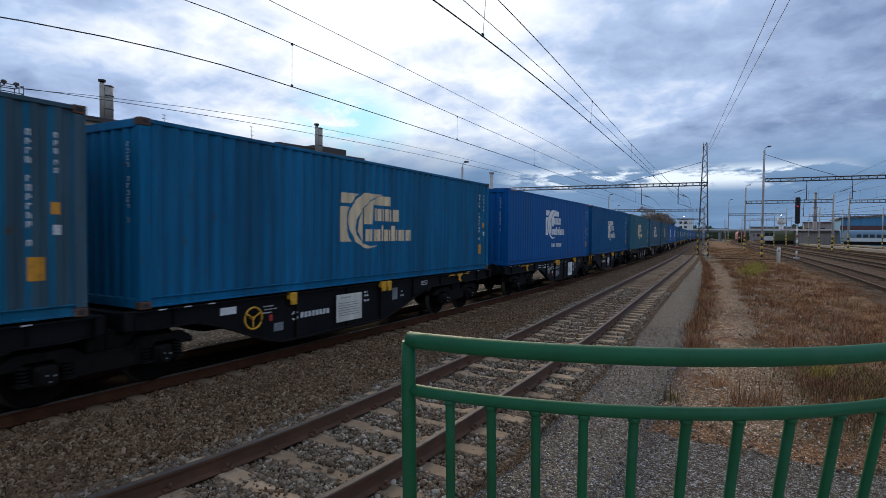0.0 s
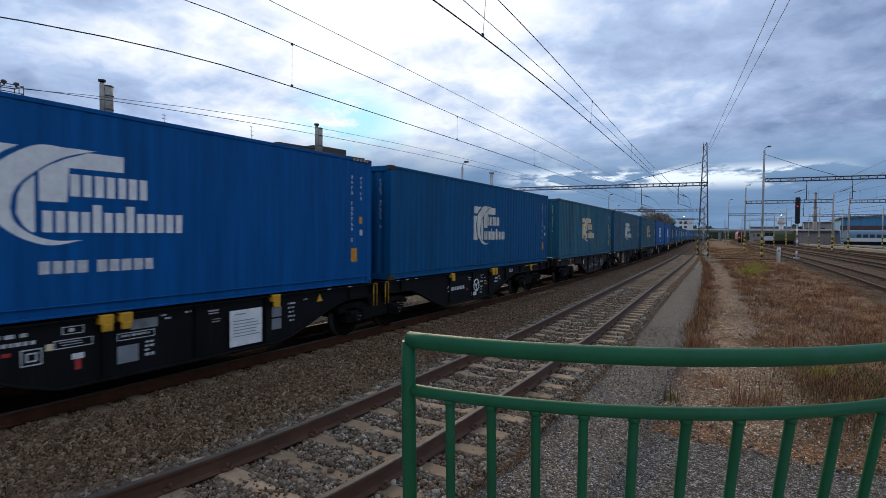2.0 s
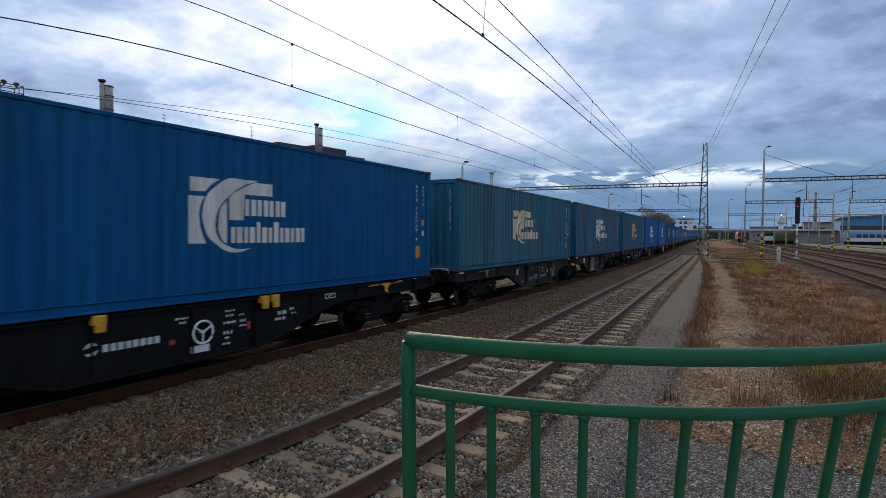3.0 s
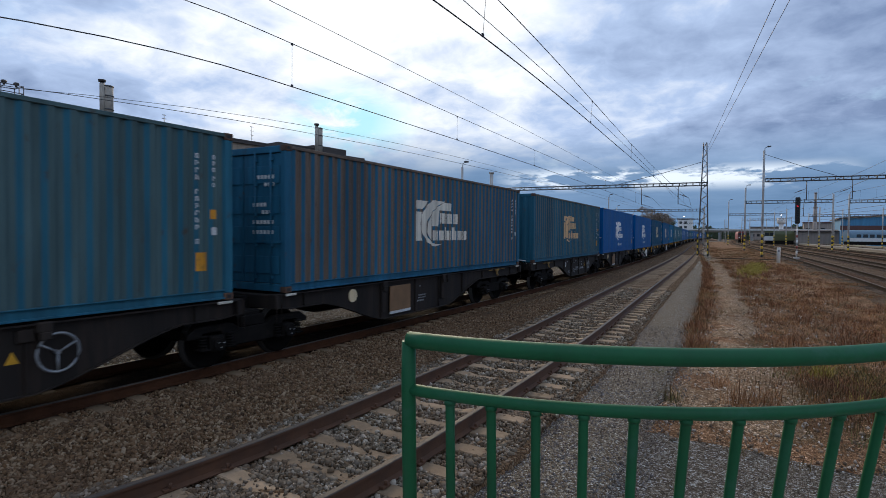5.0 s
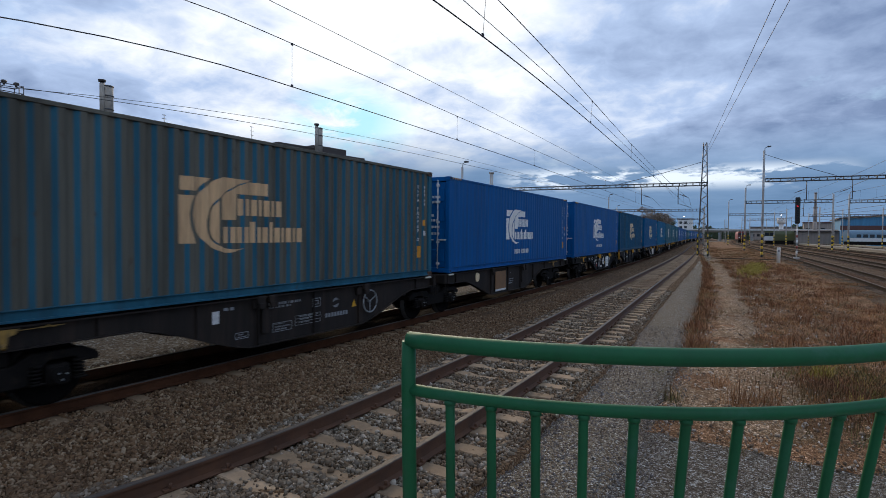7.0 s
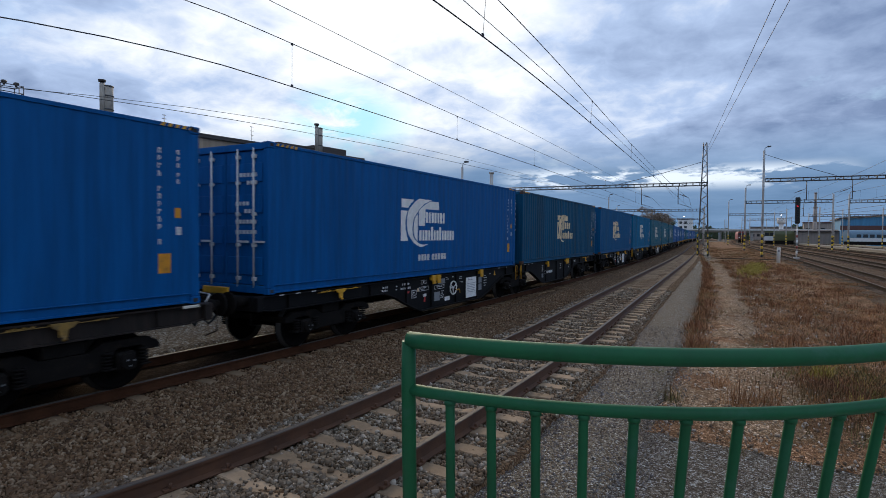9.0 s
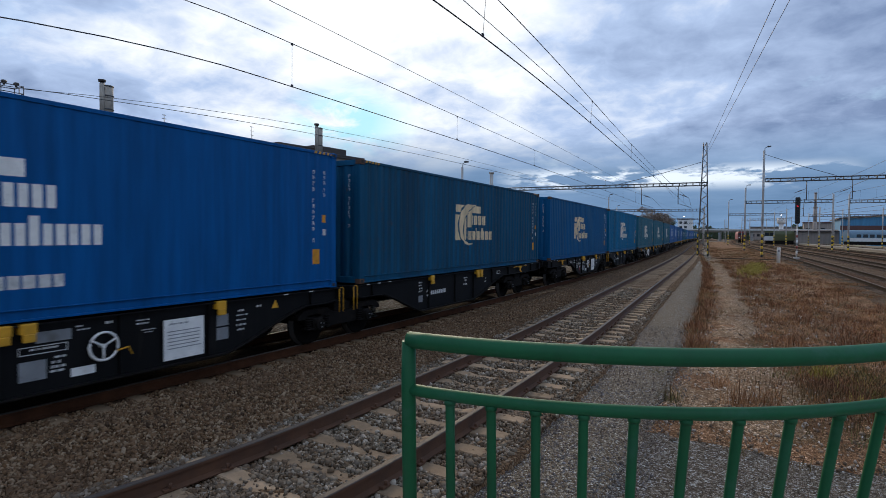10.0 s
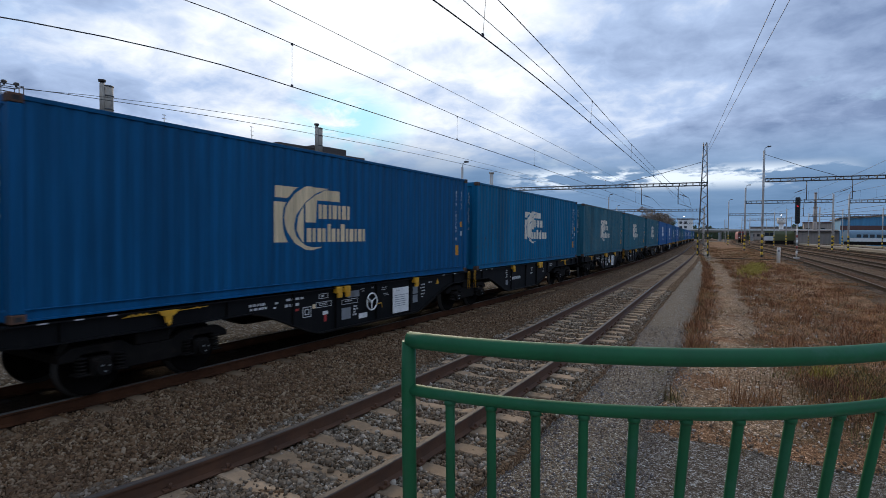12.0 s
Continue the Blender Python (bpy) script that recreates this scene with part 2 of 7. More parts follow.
M_BLACK = material("black_wagon_paint", (0.0065, 0.0065, 0.007), 0.6, vary=0.35, scale=2.0, grain=60, bump=0.12, tint=(0.028, 0.024, 0.02), tint_at=(0.58, 0.8), streak=True, spec=0.14)
M_BROWN = material("brown_wagon_paint", (0.019, 0.0145, 0.012), 0.75, vary=0.4, scale=2.0, grain=60, bump=0.2, tint=(0.045, 0.030, 0.022), tint_at=(0.5, 0.75), streak=True, spec=0.25)
M_BOGIE = material("greasy_cast_steel", (0.009, 0.0078, 0.007), 0.8, 0.0, vary=0.4, scale=4, grain=70, bump=0.3, tint=(0.022, 0.016, 0.012), spec=0.1)
M_WHEEL = material("wheel_steel", (0.006, 0.005, 0.0045), 0.85, 0.0, vary=0.3, scale=5, grain=60, bump=0.15, spec=0.05)
M_TREAD = material("wheel_tread", (0.04, 0.037, 0.034), 0.6, 0.3, vary=0.1, bump=0.0)
M_YELLOW = material("yellow_paint", (0.62, 0.31, 0.015), 0.6, vary=0.2, scale=6, grain=50, bump=0.1, tint=(0.3, 0.2, 0.05), tint_at=(0.6, 0.8))
M_DULLYELLOW = material("grimy_yellow_paint", (0.26, 0.15, 0.03), 0.7, vary=0.3, scale=6, grain=50, bump=0.1, tint=(0.06, 0.045, 0.03), tint_at=(0.5, 0.7))
M_WHITE = material("white_paint", (0.76, 0.75, 0.72), 0.6, vary=0.12, scale=5, grain=50, bump=0.05, tint=(0.42, 0.40, 0.37), tint_at=(0.6, 0.8))
M_MARK = material("white_stencil_paint", (0.56, 0.56, 0.55), 0.65, vary=0.2, scale=9, grain=60, bump=0.0, tint=(0.2, 0.2, 0.2), tint_at=(0.58, 0.75))
M_TANLOGO = material("yellowed_logo_paint", (0.70, 0.55, 0.34), 0.65, vary=0.2, scale=3, grain=60, bump=0.0, tint=(0.34, 0.27, 0.17), tint_at=(0.55, 0.75), streak=True)
M_ORANGE = material("orange_plate_paint", (0.60, 0.25, 0.012), 0.6, vary=0.2, scale=6, grain=50, bump=0.05, tint=(0.3, 0.14, 0.03), tint_at=(0.55, 0.75))
M_ORANGELOGO = material("tanned_logo_paint", (0.62, 0.40, 0.21), 0.65, vary=0.2, scale=3, grain=60, bump=0.0, tint=(0.42, 0.26, 0.135), tint_at=(0.5, 0.75), streak=True)
M_REDMARK = material("red_tag_paint", (0.42, 0.03, 0.025), 0.6, vary=0.15, scale=6, grain=50, bump=0.0)
M_RUST = material("rusty_casting", (0.10, 0.05, 0.03), 0.85, vary=0.4, scale=8, grain=60, bump=0.3, tint=(0.05, 0.035, 0.03))
M_CREAM = material("faded_cream_logo", (0.66, 0.62, 0.53), 0.65, vary=0.18, scale=3, grain=60, bump=0.0, tint=(0.44, 0.38, 0.30), tint_at=(0.55, 0.78), streak=True)
M_BOARD = material("wooden_side_board", (0.21, 0.115, 0.055), 0.8, vary=0.25, scale=2, grain=40, bump=0.15)
M_GALV = material("galvanised_steel", (0.30, 0.31, 0.32), 0.55, 0.6, vary=0.2, scale=2, grain=40, bump=0.1, tint=(0.18, 0.17, 0.16))
M_WIRE = material("weathered_copper_wire", (0.055, 0.052, 0.054), 0.6, 0.5, bump=0.0)
M_INSUL = material("brown_porcelain", (0.09, 0.04, 0.025), 0.3, bump=0.0)
M_RUBBER = material("black_rubber", (0.02, 0.02, 0.02), 0.8, bump=0.1)


# ---------------------------------------------------------------- mesh helpers
def mesh_of(name, bm, mats, smooth=False):
    me = bpy.data.meshes.new(name)
    bm.normal_update()
    bm.to_mesh(me)
    bm.free()
    for m in mats if isinstance(mats, (list, tuple)) else [mats]:
        me.materials.append(m)
    if smooth:
        me.shade_smooth()
    return me


def part(name, bm, material_, parent, label="", smooth=False, at=None):
    ob = new(name, mesh_of(name, bm, material_, smooth))
    ob.parent = parent
    if at is not None:
        ob.matrix_basis = at
    return tagged(ob, label)


def from_lists(name, verts, faces, mats, kinds=None, smooth=False):
    me = bpy.data.meshes.new(name)
    me.from_pydata(verts, [], faces)
    for m in mats if isinstance(mats, (list, tuple)) else [mats]:
        me.materials.append(m)
    if kinds is not None:
        me.polygons.foreach_set("material_index", np.asarray(kinds, dtype=np.int32))
    me.update()
    if smooth:
        me.shade_smooth()
    return me


def add_box(bm, x0, x1, y0, y1, z0, z1, bevel=0.0, mat=0):
    """A box, its edges rounded by bevel."""
    b = bmesh.new()
    vs = [b.verts.new((x, y, z)) for x in (x0, x1) for y in (y0, y1) for z in (z0, z1)]
    for f in ((0, 1, 3, 2), (4, 6, 7, 5), (0, 4, 5, 1), (2, 3, 7, 6), (0, 2, 6, 4), (1, 5, 7, 3)):
        b.faces.new([vs[i] for i in f])
    bmesh.ops.recalc_face_normals(b, faces=b.faces)
    if bevel:
        bmesh.ops.bevel(b, geom=list(b.edges), offset=bevel, segments=1, affect="EDGES")
    join(bm, b, mat)


def join(bm, b, mat=0):
    me = bpy.data.meshes.new("tmp")
    for f in b.faces:
        f.material_index = mat
    b.to_mesh(me)
    b.free()
    bm.from_mesh(me)
    bpy.data.meshes.remove(me)


def add_tube(bm, pts, r, sides=8, caps=True, mat=0):
    """A round bar along a polyline."""
    pts = [Vector(p) for p in pts]
    rings = []
    for i, p in enumerate(pts):
        d = (pts[min(i + 1, len(pts) - 1)] - pts[max(i - 1, 0)]).normalized()
        ref = Vector((0, 0, 1)) if abs(d.z) < 0.95 else Vector((0, 1, 0))
        a = d.cross(ref).normalized()
        c = a.cross(d)
        rings.append([bm.verts.new(p + a * (math.cos(k * math.tau / sides) * r) + c * (math.sin(k * math.tau / sides) * r)) for k in range(sides)])
    for u, v in zip(rings, rings[1:]):
        for k in range(sides):
            f = bm.faces.new((u[k], u[(k + 1) % sides], v[(k + 1) % sides], v[k]))
            f.smooth = True
            f.material_index = mat
    if caps:
        for ring in (rings[0][::-1], rings[-1]):
            bm.faces.new(ring).material_index = mat


def add_prism(bm, outline, axis, lo, hi, mat=0, bevel=0.0):
    """A plate: an outline in the two other axes, drawn out along axis from lo to hi."""
    b = bmesh.new()

    def at(u, v, s):
        return {"x": (s, u, v), "y": (u, s, v), "z": (u, v, s)}[axis]
    a = [b.verts.new(at(u, v, lo)) for u, v in outline]
    c = [b.verts.new(at(u, v, hi)) for u, v in outline]
    n = len(outline)
    b.faces.new(a)
    b.faces.new(c[::-1])
    for i in range(n):
        b.faces.new((a[i], c[i], c[(i + 1) % n], a[(i + 1) % n]))
    bmesh.ops.recalc_face_normals(b, faces=b.faces)
    if bevel:
        bmesh.ops.bevel(b, geom=list(b.edges), offset=bevel, segments=1, affect="EDGES")
    join(bm, b, mat)


def add_disc(bm, x0, x1, y, z, r, sides=20, mat=0):
    """A short cylinder along x."""
    add_tube(bm, [(x0, y, z), (x1, y, z)], r, sides, mat=mat)


def thing(name, label, category, group="", kind="", at=None):
    ob = new(name)
    ob.empty_display_size = 0.2
    if at is not None:
        ob.matrix_basis = at
    return tagged(ob, label, category, group, kind)


# ---------------------------------------------------------------- plan of the lines
def bend(y):
    """The line swings gently to the left in the distance."""
    d = min(max(y - 2.75, 0.0), 92.25)
    far = max(y - 95.0, 0.0)
    back = max(y - 180.0, 0.0)
    return -1.152e-3 * d * d / (1 + d / 120) - 0.094 * far + 0.0003 * min(back, 150.0) ** 2


def slope(y, fn):
    return (fn(y + 0.5) - fn(y - 0.5))


def main_line(y):
    return -9.372 + bend(y)


def near_line(y):
    d = max(y - 5.0, 0.0)
    return -3.88 - 1.3 * d * d / (d * d + 324) - 0.03 * min(max(5 - y, 0.0), 3.0) ** 2 + bend(y)


def yard_line(offset):
    return lambda y: offset + bend(y)


def along(y0, y1, near=0.5, grow=1.035):
    """Stations along a line, closer together near the camera."""
    ys, y = [y0], y0
    while y < y1:
        y += near * grow ** max(0, min(y, 90) / 3)
        ys.append(min(y, y1))
    return ys


def strip(name, fn, ys, section, mats, kinds=None, smooth=False):
    """A long form: a cross-section (offset, height) drawn along a line."""
    verts, faces, ks = [], [], []
    n = len(section)
    for y in ys:
        s = slope(y, fn)
        c = 1 / math.sqrt(1 + s * s)
        for o, z in section:
            verts.append((fn(y) + o * c, y - o * s * c, z))
    for i in range(len(ys) - 1):
        for k in range(n - 1):
            a = i * n + k
            faces.append((a, a + 1, a + n + 1, a + n))
            ks.append(kinds[k] if kinds else 0)
    return from_lists(name, verts, faces, mats, ks, smooth)


RAIL_SECTION = [(-0.075, -0.172), (-0.075, -0.16), (-0.02, -0.14), (-0.012, -0.045), (-0.036, -0.034), (-0.036, -0.008), (-0.028, 0.0), (0.028, 0.0), (0.036, -0.008), (0.036, -0.034), (0.012, -0.045), (0.02, -0.14), (0.075, -0.16), (0.075, -0.172)]
RAIL_KINDS = [0, 0, 0, 0, 0, 1, 1, 1, 0, 0, 0, 0, 0]


def sleeper_mesh(mat):
    bm = bmesh.new()
    out = [(-1.25, -0.30), (-1.25, -0.185), (-1.2, -0.172), (-0.45, -0.172), (-0.35, -0.20), (0.35, -0.20), (0.45, -0.172), (1.2, -0.172), (1.25, -0.185), (1.25, -0.30)]
    add_prism(bm, out, "y", -0.115, 0.115, bevel=0.012)
    return mesh_of("sleeper", bm, mat)


def clip_mesh():
    bm = bmesh.new()
    for s in (-1, 1):
        add_box(bm, s * 0.07 - 0.03, s * 0.07 + 0.03, -0.06, 0.06, -0.165, -0.135, 0.006)
        add_tube(bm, [(s * 0.085, 0, -0.14), (s * 0.085, 0, -0.095)], 0.018, 6)
    return mesh_of("rail_clip", bm, M_RAIL)


CLIPS = clip_mesh()


def track(name, label, fn, y0, y1, head, sleeper_mat, sleepers_to, clips_to=0.0, phase=0.0, web=None):
    root = thing(name, label, "track", kind="structure")
    for o in (-0.7535, 0.7535):
        ob = new("rail", strip("rail", lambda y, o=o: fn(y) + o, along(y0, y1), RAIL_SECTION, [web or M_RAIL, head], RAIL_KINDS))
        ob.parent = root
    me = sleeper_mesh(sleeper_mat)
    y = y0 + phase
    rng = random.Random(len(name) * 7)
    while y < sleepers_to:
        s = new("sleeper", me)
        s.parent = root
        s.matrix_basis = pose(fn(y) + rng.uniform(-0.02, 0.02), y, rng.uniform(-0.006, 0.006), 0, 0, math.degrees(math.atan(-slope(y, fn))) + rng.uniform(-0.8, 0.8))
        if y < clips_to:
            for o in (-0.7535, 0.7535):
                c = new("rail_clip", CLIPS)
                c.parent = s
                c.matrix_basis = pose(o, 0, 0)
        y += 0.6
    return root


# ---------------------------------------------------------------- ground and lines
MAIN_Z = -0.20       # the main line lies a little lower than the empty track
def build_ground():
    verts, faces = [], []
    xs = np.concatenate([np.linspace(-2500, -60, 12), np.linspace(-50, 60, 45), np.linspace(80, 2500, 12)])
    ys = np.concatenate([np.linspace(-600, -20, 8), np.linspace(-15, 140, 60), np.linspace(160, 3500, 14)])
    for y in ys:
        for x in xs:
            verts.append((float(x), float(y), -0.52 + 0.02 * noise.noise(Vector((x * 0.3, y * 0.3, 0)))))
    w_ = len(xs)
    for j in range(len(ys) - 1):
        for i in range(w_ - 1):
            a = j * w_ + i
            faces.append((a, a + 1, a + w_ + 1, a + w_))
    ob = new("ground", from_lists("ground", verts, faces, M_YARD, smooth=True))
    tagged(ob, "brown yard soil of a railway station reaching the horizon", "ground", kind="structure")


def rough_strip(name, fn, y0, y1, lo, hi, z, mat, label, category, amp=0.03, edges=0.12, step=0.25):
    """A bed along a line with an uneven top and sloping edges."""
    ys = along(y0, y1, step)
    cross = [lo - edges * 2] + list(np.linspace(lo, hi, max(3, int((hi - lo) / 0.3)))) + [hi + edges * 2]
    verts, faces = [], []
    for y in ys:
        s = slope(y, fn)
        c = 1 / math.sqrt(1 + s * s)
        for k, o in enumerate(cross):
            end = k in (0, len(cross) - 1)
            wob = 0.12 * noise.noise(Vector((y * 0.8, k, 3.0))) if k in (0, 1, len(cross) - 2, len(cross) - 1) else 0
            o2 = o + wob
            h = z + amp * noise.noise(Vector((o * 2.1, y * 2.1, 5.0))) if not end else -0.56
            if y0 > 7.0 and y < y0 + 0.9:
                h = min(h, h - 0.06 * (1 - (y - y0) / 0.9) + 0.03 * noise.noise(Vector((o * 1.7, y * 1.7, 9.0))))
            verts.append((fn(y) + o2 * c, y - o2 * s * c, h))
    m = len(cross)
    for i in range(len(ys) - 1):
        for k in range(m - 1):
            a = i * m + k
            faces.append((a, a + 1, a + m + 1, a + m))
    ob = new(name, from_lists(name, verts, faces, mat, smooth=True))
    return tagged(ob, label, category, kind="structure")


def scatter_stones(name, label, count, place, size, mat, seed):
    """Loose stones as one heap of small faceted pieces."""
    rng = np.random.default_rng(seed)
    base = np.array([(1, 1, 1), (1, -1, 1), (-1, -1, 1), (-1, 1, 1), (1, 1, -1), (1, -1, -1), (-1, -1, -1), (-1, 1, -1)], float) * 0.577
    quads = np.array([(0, 3, 2, 1), (4, 5, 6, 7), (0, 1, 5, 4), (2, 3, 7, 6), (1, 2, 6, 5), (3, 0, 4, 7)])
    pos = place(rng, count)
    k = len(pos)
    v = base[None] * rng.uniform(0.45, 1.3, (k, 8, 3)) * (size * np.clip(np.exp(rng.normal(-0.08, 0.34, (k, 1, 1))), 0.4, 2.0)) * rng.uniform(0.6, 1.2, (k, 1, 3))
    ang = rng.uniform(0, 6.283, (k, 3))
    for ax in range(3):
        c, s = np.cos(ang[:, ax])[:, None], np.sin(ang[:, ax])[:, None]
        i, j = (ax + 1) % 3, (ax + 2) % 3
        vi, vj = v[:, :, i].copy(), v[:, :, j].copy()
        v[:, :, i], v[:, :, j] = c * vi - s * vj, s * vi + c * vj
    v += pos[:, None, :]
    f = quads[None] + (np.arange(k) * 8)[:, None, None]
    me = bpy.data.meshes.new(name)
    me.vertices.add(k * 8)
    me.vertices.foreach_set("co", v.astype(np.float32).ravel())
    me.loops.add(k * 24)
    me.loops.foreach_set("vertex_index", f.astype(np.int32).ravel())
    me.polygons.add(k * 6)
    me.polygons.foreach_set("loop_start", np.arange(0, k * 24, 4, dtype=np.int32))
    me.update(calc_edges=True)
    me.materials.append(mat)
    ob = new(name, me)
    return tagged(ob, label, "stones", kind="stuff")


def density_y(rng, n, y0, y1):
    """Distances, thinning out away from the camera."""
    u = rng.uniform(0, 1, n)
    return y0 * (y1 / y0) ** u


def near_bed(rng, n):
    y = density_y(rng, n, 2.0, 26.0)
    o = rng.uniform(-1.4, 1.5, n)
    x = np.array([near_line(v) for v in y]) + o
    on_rail = np.abs(np.abs(o) - 0.7535) < 0.09
    along_bay = np.mod(y + 3.0 + 0.3, 0.6) - 0.3
    on_sleeper = (np.abs(along_bay) < 0.095) & (o > -0.86) & (o < 1.22) & (rng.uniform(0, 1, n) < 0.90)
    z = -0.200 + rng.uniform(-0.02, 0.02, n)
    ok = ~on_rail & ~on_sleeper
    return np.stack([x, y, z], 1)[ok]


def between_bed(rng, n):
    y = density_y(rng, n, 2.0, 24.0)
    a = np.array([main_line(v) for v in y]) + 0.90
    b = np.array([near_line(v) for v in y]) - 1.2
    u = rng.uniform(0, 1, n)
    x = a + (b - a) * u
    drop = np.clip((x - a - 0.35) / 1.1, 0, 1)
    on_end = (np.abs(np.mod(y + 11.8 + 0.3, 0.6) - 0.3) < 0.12) & (x < a + 0.36) & (rng.uniform(0, 1, n) < 0.9)
    return np.stack([x, y, -0.39 + 0.175 * drop + rng.uniform(-0.02, 0.025, n)], 1)[~on_end]


def path_chips(rng, n):
    y = density_y(rng, n, 3.5, 16.0)
    x = np.array([near_line(v) for v in y]) + 1.4 + 1.5 * rng.uniform(0, 1, n) ** 1.6
    return np.stack([x, y, -0.262 + rng.uniform(-0.012, 0.012, n)], 1)


def grass_edge(y):
    """The line where the trodden path meets the dry grass."""
    return -1.25 - 0.040 * (y - 7) + bend(y) * 0.95 + 0.18 * noise.noise(Vector((y * 0.35, 2.0, 0)))


def litter(rng, n):
    y = density_y(rng, n, 7.2, 45.0)
    x = np.array([grass_edge(v) for v in y]) + rng.uniform(-0.2, 4.5, n)
    return np.stack([x, y, -0.275 + rng.uniform(-0.01, 0.01, n)], 1)


build_ground()
rough_strip("ballast_main", main_line, -12, 420, -1.35, 1.6, -0.40, M_BALLAST_DARK, "dark brown crushed stone ballast under the main line, toned down as train shade", "ballast", 0.04)
# The strip between the rails is the train's shade, laid as a dark sheet.
rough_strip("oily_bed", main_line, -12, 120, -0.80, 0.78, -0.372, M_SHADEBED, "near-black ballast between the main rails, coloured as the train's shade", "ballast", 0.02, 0.05)
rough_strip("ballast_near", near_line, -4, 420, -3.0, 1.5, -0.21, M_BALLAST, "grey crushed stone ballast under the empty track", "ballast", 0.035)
rough_strip("path", near_line, -4, 300, 1.4, 2.55, -0.265, M_PATH, "grey compacted gravel service path beside the track", "path", 0.01)
rough_strip("gravel_far_side", yard_line(-14.5), -10, 200, -3.6, 3.5, -0.33, M_FARGRAVEL, "grey gravel between the train and the station building", "gravel", 0.03)
track("track_main", "main line track on concrete sleepers", main_line, -12, 420, M_RAILHEAD, M_SLEEPER_SHADED, 60.0, phase=0.2, web=M_RAIL_BROWN).location.z = MAIN_Z
track("track_near", "empty track with rusty rails on concrete sleepers", near_line, -3, 420, M_RAILHEAD_WORN, M_SLEEPER, 75.0, 16.0)
scatter_stones("ballast_stones", "loose grey ballast stones between the rails", 60000, near_bed, 0.029, M_STONE, 3)
scatter_stones("shoulder_stones", "loose brown-grey ballast stones between the two tracks", 72000, between_bed, 0.0235, M_STONE_BROWN, 4)


# foreground forecourt of chippings, and the patch of dry soil with grass
def build_soil():
    ys = along(7.3, 260, 0.3)
    verts, faces = [], []
    m = 34
    for j, y in enumerate(ys):
        left = grass_edge(y)
        right = 4.5 + bend(y) if y > 12 else 9.0 + bend(y)
        for k in range(m):
            x = left + (right - left) * (k / (m - 1)) ** 1.4
            front = (0.35 * noise.noise(Vector((x * 0.7, 1.0, 8.0))) + 0.12 * noise.noise(Vector((x * 4.0, 1.0, 2.0))) + 0.2 * max(0.0, min(x, 4.0) - 0.3)) * max(0.0, 1 - j / 9)
            z = -0.285 + 0.03 * noise.noise(Vector((x * 0.9, y * 0.9, 1.0)))
            if k in (0, m - 1):
                z = -0.56
            if j == 0:
                z = -0.312
            verts.append((x, y + front, z))
    for j in range(len(ys) - 1):
        for k in range(m - 1):
            a = j * m + k
            faces.append((a, a + 1, a + m + 1, a + m))
    tagged(new("dry_verge", from_lists("dry_verge", verts, faces, M_SOIL, smooth=True)), "dry sandy verge with dead grass between the tracks", "verge", kind="structure")
    verts = [(-3.2, -4, -0.302), (14, -4, -0.302), (14, 9.5, -0.302), (-3.2, 9.5, -0.302)]
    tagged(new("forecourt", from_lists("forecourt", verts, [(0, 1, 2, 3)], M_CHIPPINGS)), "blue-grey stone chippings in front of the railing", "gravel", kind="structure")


build_soil()
rough_strip("trodden_track", lambda y: grass_edge(y) + 1.08 + 0.16 * noise.noise(Vector((y * 0.5, 3.0, 1.0))), 8.3, 70, -0.42, 0.46, -0.274, M_TRODDEN, "pale stony trodden strip through the dry grass", "path", 0.012, 0.1)


rough_strip("sandy_patch", lambda y: -0.25 + 0.25 * noise.noise(Vector((y * 0.9, 1.0, 4.0))), 7.35, 13.2, -1.05, 0.75, -0.276, M_TRODDEN, "pale sandy stony ground with sparse weeds", "soil", 0.03, 0.2)


# ---------------------------------------------------------------- railing and platform
FC = Vector((-0.943, 2.953))      # centre of the railing's bow
FR = 1.583


FLARE = 0.17                      # the panel leans outward as it rises


def bow(deg, z):
    u = min(max((deg + 86.0) / 24.0, 0.0), 1.0)
    a, r = radians(deg), FR - FLARE * (0.2 + 0.8 * u) * (1.752 - z)
    return FC.x + r * math.cos(a), FC.y + r * math.sin(a), z


